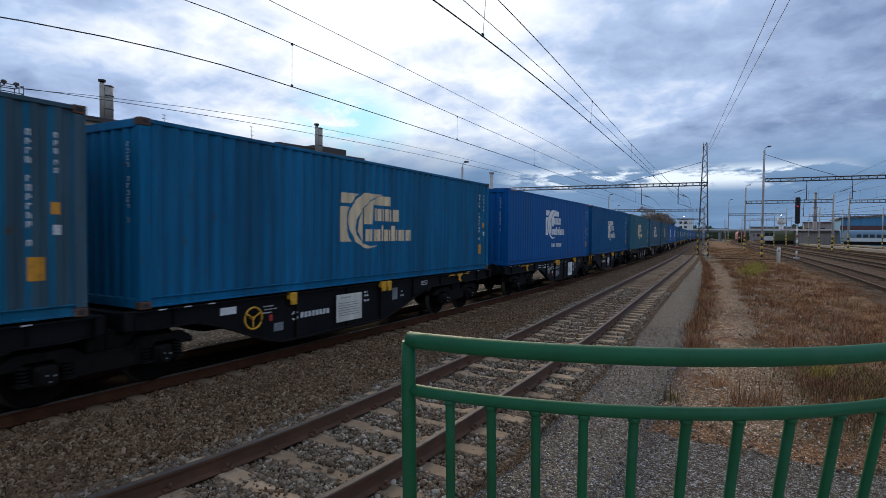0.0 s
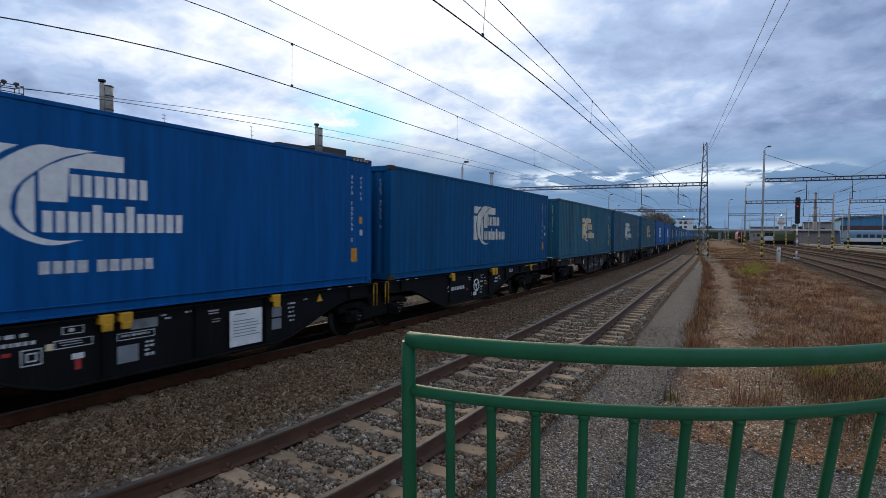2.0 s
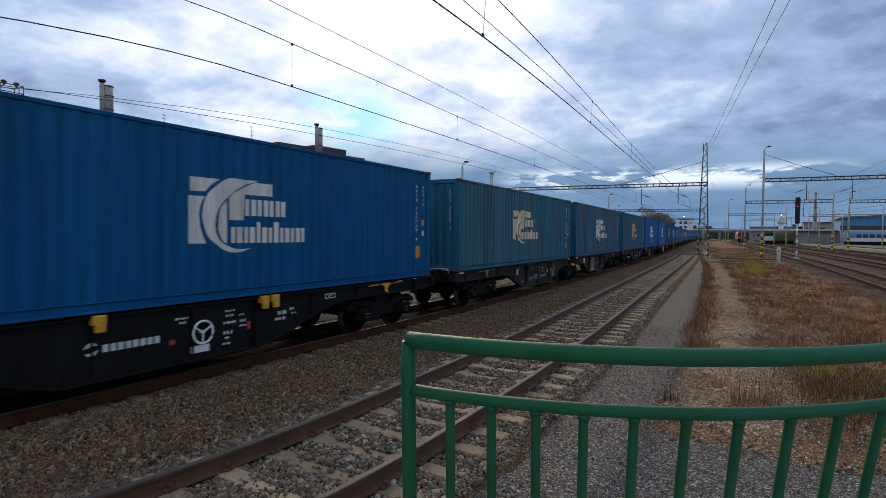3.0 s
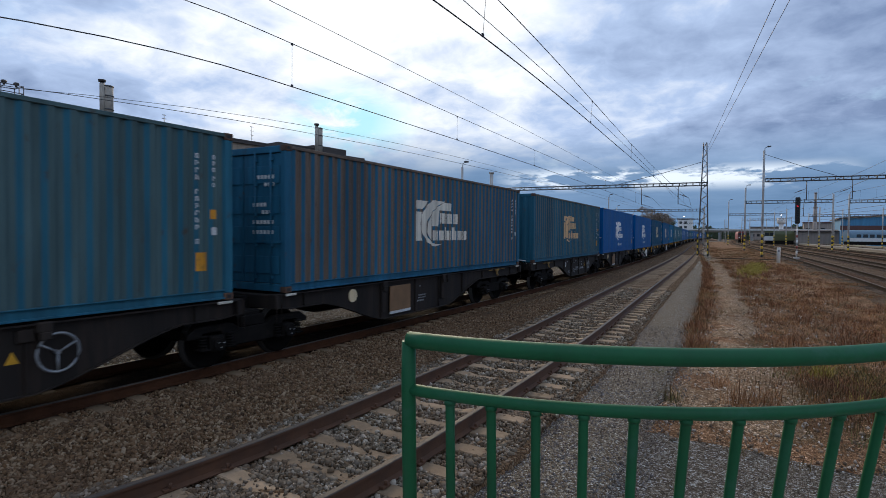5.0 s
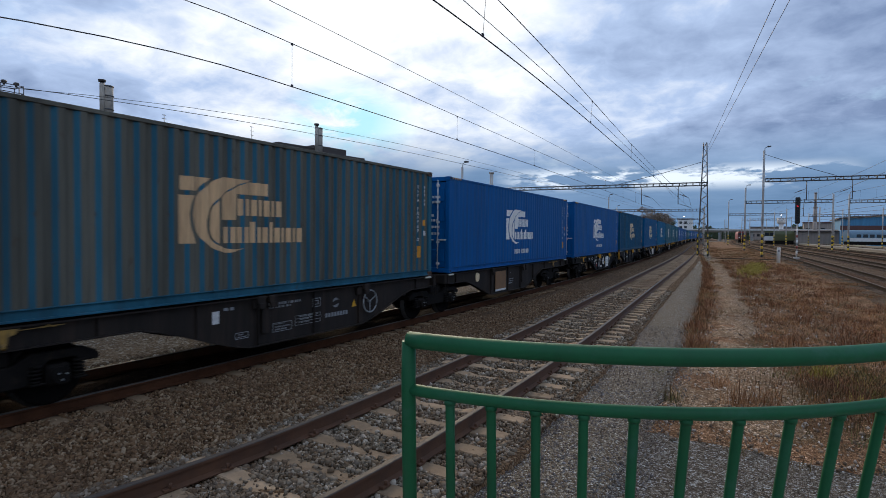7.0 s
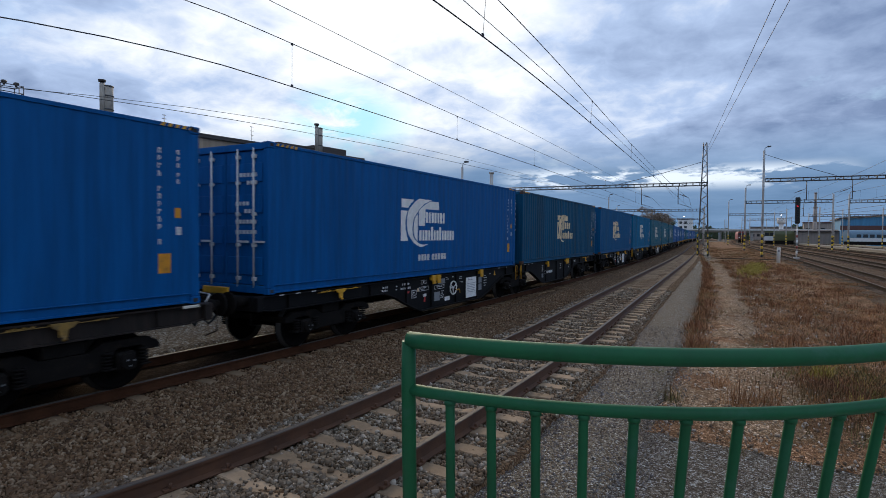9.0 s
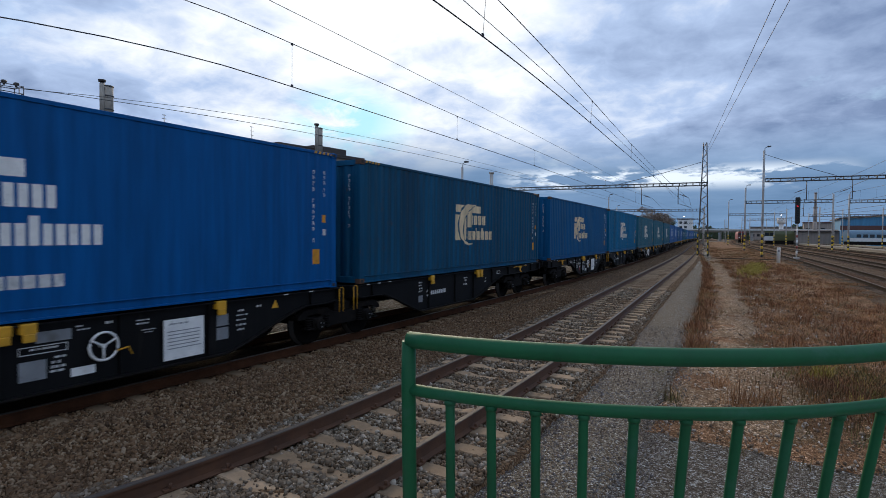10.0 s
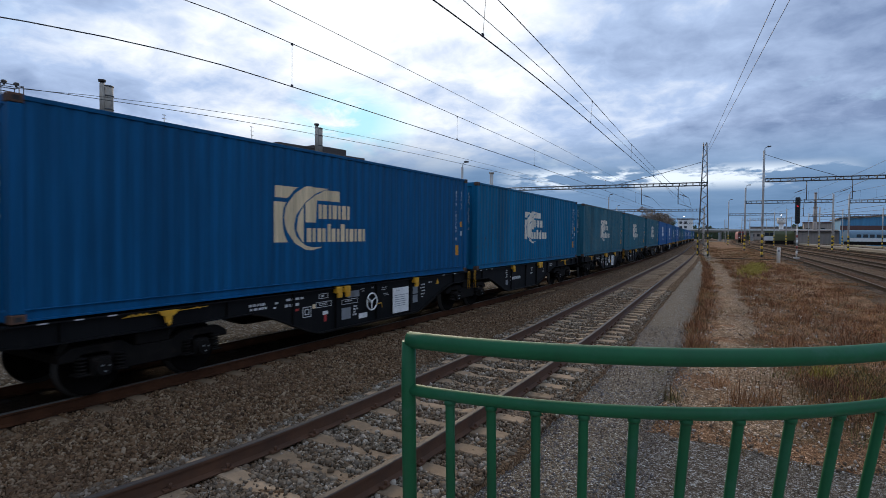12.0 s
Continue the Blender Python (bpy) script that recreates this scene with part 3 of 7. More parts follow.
def build_railing():
    top, mid, low, floor = 1.900, 1.752, 0.98, 0.86
    root = thing("railing", "green painted tubular steel railing with a bowed top rail", "railing")
    degs = [-89.2 + i * 2.0 for i in range(46)]
    for name, z, r in (("top_rail", top, 0.0245), ("mid_rail", mid, 0.0175), ("bottom_rail", low, 0.0175)):
        bm = bmesh.new()
        add_tube(bm, [bow(d, z) if z < top else (*bow(d, mid)[:2], top) for d in degs], r, 14)
        part(name, bm, M_GREEN, root)
    for d in (-89.2, 0.8):
        bm = bmesh.new()
        add_tube(bm, [bow(d, floor), bow(d, mid), (*bow(d, mid)[:2], top - 0.004)], 0.0215, 14)
        add_tube(bm, [bow(d, floor), bow(d, floor + 0.012)], 0.05, 14)
        part("post", bm, M_GREEN, root)
    for i in range(16):
        d = -84.2 + i * 4.45 + 0.0066 * i ** 3
        if d > -2.5:
            break
        bm = bmesh.new()
        add_tube(bm, [bow(d, low), bow(d, mid)], 0.0135, 10, False)
        add_tube(bm, [bow(d, mid - 0.026), bow(d, mid - 0.012)], 0.0165, 10)
        part("baluster", bm, M_GREEN, root)
    # the platform on which it stands
    bm = bmesh.new()
    out = [bow(d, floor - 0.7)[:2] for d in range(-90, 3, 4)]
    out += [(2.5, 3.2), (2.5, -3.0), (-2.4, -3.0), (-2.4, out[0][1] - 0.02)]
    add_prism(bm, out, "z", -0.35, floor, bevel=0.02)
    tagged(new("platform", mesh_of("platform", bm, M_CONCRETE)), "raised concrete platform slab under the railing", "platform", kind="structure")


build_railing()

# ---------------------------------------------------------------- the train
BOX = 12.35          # length of a container
HALF = 1.22          # half its width
SILL_Z = 1.02        # underside of the containers
TOP_Z = 3.916
PITCH_C = 0.278      # one corrugation


def corrugation(s):
    """Depth of the side sheet at s along it: flat crests and troughs with slopes."""
    f = (s / PITCH_C) % 1.0
    if f < 0.28:
        return 0.0
    if f < 0.5:
        return 0.036 * (f - 0.28) / 0.22
    if f < 0.74:
        return 0.036
    return 0.036 * (1 - (f - 0.74) / 0.26)


def breaks(s0, s1):
    out = [s0, s1]
    k = math.floor(s0 / PITCH_C)
    while k * PITCH_C < s1:
        for f in (0.0, 0.28, 0.5, 0.74):
            s = (k + f) * PITCH_C
            if s0 < s < s1:
                out.append(s)
        k += 1
    return sorted(out)


def sheet(name, s0, s1, z0, z1, place, mats):
    """A corrugated sheet; place(s, depth, z) gives its points. One flank of each rib keeps the first material, the rest takes the second."""
    ss = breaks(s0, s1)
    verts, faces, kinds = [], [], []
    for s in ss:
        d = corrugation(s)
        for z in (z0, z1):
            verts.append(place(s, d, z))
    for i in range(len(ss) - 1):
        mid = corrugation((ss[i] + ss[i + 1]) / 2)
        faces.append((2 * i, 2 * i + 2, 2 * i + 3, 2 * i + 1))
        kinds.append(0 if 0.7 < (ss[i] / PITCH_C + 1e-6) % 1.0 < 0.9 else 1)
    return from_lists(name, verts, faces, mats, kinds)


def decal(shapes, sheet_x, y_off, deep=1.0):
    """Paint on the corrugated side: shapes are functions that give the painted spans of z at a place along the side."""
    verts, faces = [], []
    for s0, s1, spans in shapes:
        index = {}
        ss = sorted(set(breaks(s0, s1) + [s0 + (s1 - s0) * i / max(1, int((s1 - s0) / 0.03)) for i in range(int((s1 - s0) / 0.03) + 1)]))
        for a, b in zip(ss, ss[1:]):
            if b - a < 1e-5:
                continue
            pa, pb = spans(a + 1e-6), spans(b - 1e-6)
            pieces = [(a, b, pa, pb)]
            if len(pa) != len(pb):
                lo, hi = a, b
                for _ in range(24):
                    m = (lo + hi) / 2
                    lo, hi = (m, hi) if len(spans(m)) == len(pa) else (lo, m)
                pieces = [(a, lo, pa, spans(lo)), (lo, b, spans(hi + 1e-6), pb)]
            for p, q, left, right in pieces:
                if len(left) != len(right):
                    continue
                xa, xb = sheet_x - deep * corrugation(p) + 0.004, sheet_x - deep * corrugation(q) + 0.004
                for (l0, h0), (l1, h1) in zip(left, right):
                    if h0 - l0 < 0.004 and h1 - l1 < 0.004:
                        continue
                    face = []
                    for co in ((xa, p + y_off, l0), (xb, q + y_off, l1), (xb, q + y_off, h1), (xa, p + y_off, h0)):
                        key = (round(co[1], 3), round(co[2], 2))
                        if key not in index:
                            index[key] = len(verts)
                            verts.append(co)
                        if index[key] not in face:
                            face.append(index[key])
                    if len(face) > 2:
                        faces.append(face)
    return verts, faces


def rect(s0, s1, z0, z1):
    return (s0, s1, lambda s: [(z0, z1)])


def curve(points, steps=6):
    """A smooth open line through points of the plane."""
    pts = [points[0]] + list(points) + [points[-1]]
    out = []
    for p, q, r, t in zip(pts, pts[1:], pts[2:], pts[3:]):
        for k in range(steps):
            u = k / steps
            out.append(tuple(0.5 * (2 * b + (c - a) * u + (2 * a - 5 * b + 4 * c - d) * u * u + (3 * b - a - 3 * c + d) * u ** 3) for a, b, c, d in zip(p, q, r, t)))
    return out + [points[-1]]


def polygon(pts):
    """A painted shape with any outline (place along the side, height)."""
    def spans(s):
        cuts = sorted(a[1] + (b[1] - a[1]) * (s - a[0]) / (b[0] - a[0]) for a, b in zip(pts, pts[1:] + pts[:1]) if (a[0] <= s) != (b[0] <= s))
        return list(zip(cuts[::2], cuts[1::2]))
    return (min(p[0] for p in pts), max(p[0] for p in pts), spans)


def emblem(z):
    """The operator's mark as plain blocks, a sickle and word bars; z is its foot line. Yields name and shape."""
    outer = curve([(1.59, 1.135), (1.20, 1.135), (0.84, 1.12), (0.42, 0.84), (0.28, 0.52), (0.36, 0.21), (0.60, -0.03), (0.99, -0.17), (1.42, -0.10)])
    inner = curve([(1.42, -0.10), (1.05, -0.105), (0.75, 0.0), (0.57, 0.21), (0.60, 0.51), (0.81, 0.76), (1.17, 1.0), (1.59, 1.135)])
    shapes = [
        ("emblem_block", [(0.03, 0.87), (0.36, 0.87), (0.49, 1.0), (0.66, 1.10), (0.03, 1.10)]),
        ("emblem_block", [(0.0, 0.0), (0.37, 0.0), (0.285, 0.15), (0.225, 0.32), (0.215, 0.50), (0.25, 0.66), (0.33, 0.79), (0.0, 0.79)]),
        ("emblem_sickle", outer + inner[1:-1]),
        ("emblem_block", [(0.79, 0.0), (0.83, 0.0), (0.83, 0.74), (0.71, 0.62), (0.645, 0.48), (0.625, 0.24), (0.70, 0.09)]),
        ("emblem_block", [(0.88, 0.405), (1.22, 0.405), (1.22, 0.87), (1.98, 0.87), (1.98, 1.10), (1.50, 1.10), (1.20, 0.985), (1.0, 0.88), (0.88, 0.79)]),
    ]
    s = 1.26
    for stems in (1, 2, 2, 2):
        for k in range(stems):
            shapes.append(("emblem_bar", [(s, 0.49), (s + 0.115, 0.49), (s + 0.115, 0.79), (s, 0.79)]))
            s += 0.16
    s = 0.92
    for stems, tall in ((2, 0), (2, 0), (1, 0.10), (2, 0), (1, 0.10), (2, 0), (2, 0), (1, 0)):
        for k in range(stems):
            shapes.append(("emblem_bar", [(s, 0.0), (s + 0.115, 0.0), (s + 0.115, 0.285 + tall), (s, 0.285 + tall)]))
            s += 0.157
    return [(name, [(u, z + v) for u, v in pts]) for name, pts in shapes]


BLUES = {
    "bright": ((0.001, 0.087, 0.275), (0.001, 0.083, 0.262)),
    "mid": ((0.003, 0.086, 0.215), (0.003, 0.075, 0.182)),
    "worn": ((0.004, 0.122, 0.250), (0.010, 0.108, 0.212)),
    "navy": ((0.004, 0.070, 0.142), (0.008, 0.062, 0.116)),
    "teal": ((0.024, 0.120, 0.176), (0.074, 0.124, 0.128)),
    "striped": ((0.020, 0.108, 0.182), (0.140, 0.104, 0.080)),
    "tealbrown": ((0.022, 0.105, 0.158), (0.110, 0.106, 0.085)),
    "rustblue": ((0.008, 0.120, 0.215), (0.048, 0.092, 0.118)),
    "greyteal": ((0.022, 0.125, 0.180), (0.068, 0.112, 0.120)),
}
PAINT = {}
for key, (trough, crest) in BLUES.items():
    worn = key not in ("bright", "mid")
    PAINT[key] = tuple(
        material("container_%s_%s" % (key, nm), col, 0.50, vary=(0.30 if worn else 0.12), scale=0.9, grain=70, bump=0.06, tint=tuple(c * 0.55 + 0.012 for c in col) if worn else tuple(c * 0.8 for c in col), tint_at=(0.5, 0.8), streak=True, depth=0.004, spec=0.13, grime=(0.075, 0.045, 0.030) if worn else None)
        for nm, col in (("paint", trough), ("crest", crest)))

CONTAINER_LABEL = {
    "bright": "bright blue forty-foot steel shipping container with white emblem",
    "mid": "blue corrugated steel shipping container with cream emblem",
    "worn": "weathered blue corrugated shipping container with cream emblem",
    "navy": "dark navy corrugated shipping container with yellowed emblem",
    "teal": "faded teal corrugated shipping container with cream emblem",
    "striped": "grimy shipping container with blue and brown corrugations",
    "tealbrown": "dirty teal corrugated shipping container with yellowed emblem",
    "rustblue": "rust-streaked faded blue corrugated shipping container",
    "greyteal": "faded grey-teal corrugated shipping container with pale emblem",
}


def build_container(style, doors_near=False, second_line=False, hazard=False, cream=False, plate=True, off=4.5, wide=1.0):
    """Origin at the middle of the floor's underside, y along the box; +x faces the empty track."""
    paint = PAINT[style]
    root = thing("shipping_container", CONTAINER_LABEL[style], "container", "containers on the train")
    deep = {"bright": 0.25, "mid": 0.55, "navy": 0.7}.get(style, 1.0)
    trim = paint[0]
    L, H = BOX / 2, TOP_Z - SILL_Z
    s0, s1 = 0.16, BOX - 0.16
    for side in (1, -1):
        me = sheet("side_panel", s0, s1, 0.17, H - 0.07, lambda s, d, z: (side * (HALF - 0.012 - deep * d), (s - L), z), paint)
        ob = new("side_panel", me)
        ob.parent = root
        bm = bmesh.new()
        add_box(bm, side * (HALF - 0.09), side * (HALF + 0.001), -L + 0.15, L - 0.15, 0.02, 0.05, 0.004)
        add_box(bm, side * (HALF - 0.06), side * (HALF - 0.034), -L + 0.15, L - 0.15, 0.05, 0.165, 0.0)
        add_box(bm, side * (HALF - 0.09), side * (HALF + 0.004), -L + 0.15, L - 0.15, 0.165, 0.182, 0.004)
        part("bottom_rail", bm, trim, root)
        bm = bmesh.new()
        add_box(bm, side * (HALF - 0.06), side * HALF, -L + 0.15, L - 0.15, H - 0.075, H - 0.012, 0.006)
        part("top_rail", bm, paint[1], root)
    # roof
    verts, faces = [], []
    ss = breaks(0.1, BOX - 0.1)
    for s in ss:
        for x in (-HALF + 0.05, HALF - 0.05):
            verts.append((x, s - L, H - 0.008 - corrugation(s) * 0.5))
    for i in range(len(ss) - 1):
        faces.append((2 * i, 2 * i + 1, 2 * i + 3, 2 * i + 2))
    roof = new("roof_panel", from_lists("roof_panel", verts, faces, paint[1]))
    roof.parent = root
    bm = bmesh.new()
    add_box(bm, -HALF + 0.07, HALF - 0.07, -L + 0.1, L - 0.1, 0.10, 0.15)
    part("floor", bm, M_RUST, root)
    # ends
    for end in (-1, 1):
        if end == -1 and doors_near:
            for dx in (-1, 1):
                bm = bmesh.new()
                x0, x1 = (0.012, HALF - 0.13) if dx > 0 else (-HALF + 0.13, -0.012)
                add_box(bm, x0, x1, -L + 0.05, -L + 0.09, 0.17, H - 0.15, 0.006)
                door = part("door", bm, paint[0], root)
                for z in (0.35, 0.95, 1.55, 2.15):
                    bm = bmesh.new()
                    add_box(bm, x0 + 0.06, x1 - 0.06, -L + 0.026, -L + 0.047, z, z + 0.36, 0.012)
                    part("door_panel", bm, paint[0], door)
                for bx in (0.28, 0.72):
                    bm = bmesh.new()
                    xx = dx * (0.10 + bx)
                    add_tube(bm, [(xx, -L + 0.005, 0.12), (xx, -L + 0.005, H - 0.1)], 0.019, 8)
                    for z in (0.25, 0.9, 1.5, 2.1, 2.6):
                        add_box(bm, xx - 0.045, xx + 0.045, -L - 0.01, -L + 0.05, z, z + 0.07, 0.006)
                    add_box(bm, xx - 0.01, xx + 0.30 * dx if dx > 0 else xx + 0.01, -L - 0.012, -L + 0.012, 0.98, 1.02, 0.0) if dx > 0 else add_box(bm, xx - 0.30, xx + 0.01, -L - 0.012, -L + 0.012, 0.98, 1.02)
                    part("lock_rod", bm, M_MARK if style == "bright" else paint[0], door)
            bm = bmesh.new()
            for z, x0, wd in ((2.25, 0.42, 0.42), (2.1, 0.62, 0.2), (1.7, 0.3, 0.4), (1.55, 0.55, 0.26), (1.35, 0.3, 0.5), (1.15, 0.3, 0.5)):
                k = x0
                while k < x0 + wd:
                    add_box(bm, k, k + 0.07, -L + 0.022, -L + 0.0275, z, z + 0.075)
                    k += 0.1
            tagged(part("door_marking", bm, M_MARK, root), kind="stuff")
        else:
            bm_me = sheet("end_panel", 0.12, 2 * HALF - 0.12, 0.15, H - 0.12, lambda s, d, z: ((s - HALF) * -end, end * (L - 0.02 - d * 1.2), z), [trim, trim])
            ob = new("end_panel", bm_me)
            ob.parent = root
            if end == -1 and style != "tealbrown":
                bm = bmesh.new()
                for k in range(12):
                    if k not in (4, 10):
                        z = H - 0.42 - k * 0.105
                        x = HALF - 0.36
                        add_box(bm, x, x + 0.05, -L - 0.004 + 0.02, -L + 0.020, z + 0.055, z + 0.07)
                        add_box(bm, x + (0.035 if k % 2 else 0.0), x + (0.05 if k % 2 else 0.015), -L + 0.016, -L + 0.020, z, z + 0.056)
                        add_box(bm, x, x + 0.05, -L + 0.016, -L + 0.020, z - 0.001, z + 0.012) if k % 3 else None
                tagged(part("end_lettering", bm, M_MARK, root), kind="stuff")
        bm = bmesh.new()
        add_box(bm, -HALF + 0.1, HALF - 0.1, end * L - 0.07 * (end > 0), end * L + 0.07 * (end < 0), H - 0.14, H - 0.01, 0.008)
        part("end_header", bm, paint[0], root)
        bm = bmesh.new()
        add_box(bm, -HALF + 0.1, HALF - 0.1, end * L - 0.09 * (end > 0), end * L + 0.09 * (end < 0), 0.01, 0.16, 0.008)
        part("end_sill", bm, paint[0], root)
        for side in (1, -1):
            bm = bmesh.new()
            x0, x1 = sorted((side * HALF, side * (HALF - 0.14)))
            y0, y1 = sorted((end * L, end * (L - 0.17)))
            add_box(bm, x0 + 0.003, x1 - 0.003, y0 + 0.003, y1 - 0.003, 0.118, H - 0.118, 0.012)
            part("corner_post", bm, paint[1] if style == "rustblue" else paint[0], root)
            for z0 in (0.0, H - 0.118):
                bm = bmesh.new()
                add_box(bm, x0 - 0.003, x1 + 0.003, y0 - 0.004, y1 + 0.004, z0, z0 + 0.118, 0.008)
                add_box(bm, side * HALF + (0.0032 if side > 0 else -0.0042), side * HALF + (0.0042 if side > 0 else -0.0032), (y0 + y1) / 2 - 0.045, (y0 + y1) / 2 + 0.045, z0 + 0.03, z0 + 0.09, mat=1)
                part("corner_casting", bm, [M_RUST if style not in ("bright",) else paint[0], M_RUBBER], root)
    # emblem and lettering bars on the side that shows
    foot = (2.18 if second_line and not doors_near else 2.01) - SILL_Z
    ink = M_ORANGELOGO if cream and style == "tealbrown" else M_TANLOGO if cream else M_WHITE if style == "bright" else M_CREAM
    for name, pts in emblem(foot):
        v, fc = decal([polygon([(off + u * wide, h) for u, h in pts])], HALF - 0.012, -L, deep)
        ob = new(name, from_lists(name, v, fc, ink))
        ob.parent = root
    shapes = []
    if second_line:
        u = off + 0.87
        for wd in (0.13, 0.12, 0.11, 0.14, -0.09, 0.14, 0.13, 0.15, 0.14, 0.12):
            if wd > 0:
                shapes.append(rect(u, u + wd, foot - 0.55, foot - 0.38))
                u += wd + 0.035
            else:
                u -= wd
    z = 3.50 - SILL_Z
    for k in range(13):
        if k not in (4, 11):
            shapes += [rect(BOX - 0.72, BOX - 0.705, z - 0.08, z), rect(BOX - 0.69, BOX - 0.675, z - 0.08 + 0.025 * (k % 3), z - 0.02 * (k % 2)), rect(BOX - 0.705, BOX - 0.69, z - 0.016, z)]
        z -= 0.118
    z = 3.50 - SILL_Z
    for k in range(5):
        shapes += [rect(BOX - 0.405, BOX - 0.39, z - 0.07, z), rect(BOX - 0.377, BOX - 0.362, z - 0.07 + 0.025 * (k % 2), z), rect(BOX - 0.39, BOX - 0.377, z - 0.014, z)]
        z -= 0.105 if k != 2 else 0.15
    shapes.append(rect(BOX - 0.42, BOX - 0.33, 2.15 - SILL_Z, 2.28 - SILL_Z))
    v, f = decal(shapes, HALF - 0.012, -L, deep)
    ob = new("lettering", from_lists("lettering", v, f, M_MARK))
    ob.parent = root
    tagged(ob, kind="stuff")
    if plate:
        for shape in (rect(BOX - 0.72, BOX - 0.51, 1.55 - SILL_Z, 1.86 - SILL_Z), rect(BOX - 0.44, BOX - 0.34, 2.42 - SILL_Z, 2.58 - SILL_Z)):
            v, f = decal([shape], HALF - 0.012, -L, deep)
            ob = new("warning_plate", from_lists("warning_plate", v, f, M_ORANGE))
            ob.parent = root
            tagged(ob, "orange-yellow warning plate")
    if hazard:
        for end in (-1, 1):
            bm = bmesh.new()
            for k in range(5):
                y = end * (L - 0.2 - k * 0.12)
                add_prism(bm, [(y, H - 0.068), (y + 0.06, H - 0.068), (y + 0.09, H - 0.016), (y + 0.03, H - 0.016)], "x", HALF + 0.0005, HALF + 0.003)
            tagged(part("hazard_stripe", bm, M_YELLOW, root), kind="stuff")
    return root


# ---- wagons: origin on the rail level at the middle, y along
BOGIE_AT = (1.985, BOX - 1.985)


def build_wheelset(parent, y, name="wheelset"):
    bm = bmesh.new()
    add_disc(bm, -1.0, 1.0, 0, 0, 0.08, 10)
    for s in (-1, 1):
        x = s * 0.7535
        prof = [(x - s * 0.07, 0.49), (x - s * 0.045, 0.49), (x - s * 0.03, 0.462), (x + s * 0.065, 0.455), (x + s * 0.065, 0.40), (x + s * 0.02, 0.37), (x + s * 0.01, 0.19), (x + s * 0.06, 0.16), (x + s * 0.06, 0.08)]
        prev = None
        for i, (px, pr) in enumerate(prof):
            ring = [bm.verts.new((px, math.cos(k * math.tau / 28) * pr, math.sin(k * math.tau / 28) * pr)) for k in range(28)]
            if prev:
                for k in range(28):
                    fc = bm.faces.new((prev[k], prev[(k + 1) % 28], ring[(k + 1) % 28], ring[k]))
                    fc.smooth = True
                    fc.material_index = 1 if i in (2, 3) else 0
            prev = ring
        for k in range(3):
            a = k * math.tau / 3
            add_box(bm, x + s * 0.012 - 0.006, x + s * 0.012 + 0.012, math.cos(a) * 0.28 - 0.04, math.cos(a) * 0.28 + 0.04, math.sin(a) * 0.28 - 0.03, math.sin(a) * 0.28 + 0.03)
    ob = part(name, bm, [M_WHEEL, M_TREAD], parent)
    ob.matrix_basis = pose(0, y, 0.46)
    return ob


def build_bogie(parent, y):
    bm = bmesh.new()
    for s in (-1, 1):
        x = s * 1.0
        out = [(-1.38, 0.66), (-1.38, 0.58), (-1.12, 0.58), (-1.08, 0.66), (-0.72, 0.66), (-0.50, 0.36), (0.50, 0.36), (0.72, 0.66), (1.08, 0.66), (1.12, 0.58), (1.38, 0.58), (1.38, 0.66), (1.2, 0.78), (0.5, 0.78), (0.3, 0.66), (-0.3, 0.66), (-0.5, 0.78), (-1.2, 0.78)]
        add_prism(bm, out, "x", x - 0.06, x + 0.06, bevel=0.012)
        for a in (-0.825, 0.825):
            add_box(bm, x - 0.02 * s - 0.1, x - 0.02 * s + 0.14 * 1, a - 0.15, a + 0.15, 0.32, 0.60, 0.03)
            add_disc(bm, x + s * 0.10, x + s * 0.19, a, 0.46, 0.115, 16)
            add_disc(bm, x + s * 0.18, x + s * 0.205, a, 0.46, 0.06, 10)
            for d in (-0.27, 0.27):
                for k in range(5):
                    add_tube(bm, [(x + s * 0.07, a + d, 0.40 + k * 0.05), (x + s * 0.07, a + d, 0.425 + k * 0.05)], 0.075, 10)
                add_box(bm, x - 0.06, x + 0.16 * 1, a + d - 0.085, a + d + 0.085, 0.37, 0.395, 0.006)
        add_box(bm, x - s * 0.05 - 0.1, x - s * 0.05 + 0.1, -0.28, 0.28, 0.66, 0.86, 0.02)
        for a in (-0.28, 0.28):
            add_box(bm, x - 0.2, x - 0.05, a * 1.2 - 0.05, a * 1.2 + 0.05, 0.3, 0.62, 0.01)
    add_box(bm, -1.0, 1.0, -0.22, 0.22, 0.50, 0.94, 0.03)
    for e in (-1.34, 1.34):
        add_box(bm, -1.0, 1.0, e - 0.04, e + 0.04, 0.58, 0.70, 0.01)
    bogie = part("bogie", bm, M_BOGIE, parent)
    bogie.matrix_basis = pose(0, y, MAIN_Z)
    for s in (-1, 1):
        for a in (-0.825, 0.825):
            bm = bmesh.new()
            for k in range(3):
                t = k * math.tau / 3 + 0.4
                yy, zz = a + math.cos(t) * 0.055, 0.46 + math.sin(t) * 0.055
                add_tube(bm, [(s * 1.205, yy, zz), (s * 1.22, yy, zz)], 0.013, 6)
            tagged(part("axle_bolts", bm, M_GALV, bogie), kind="stuff")
    build_wheelset(bogie, -0.825, "leading_wheelset")
    build_wheelset(bogie, 0.825, "trailing_wheelset")
    return bogie


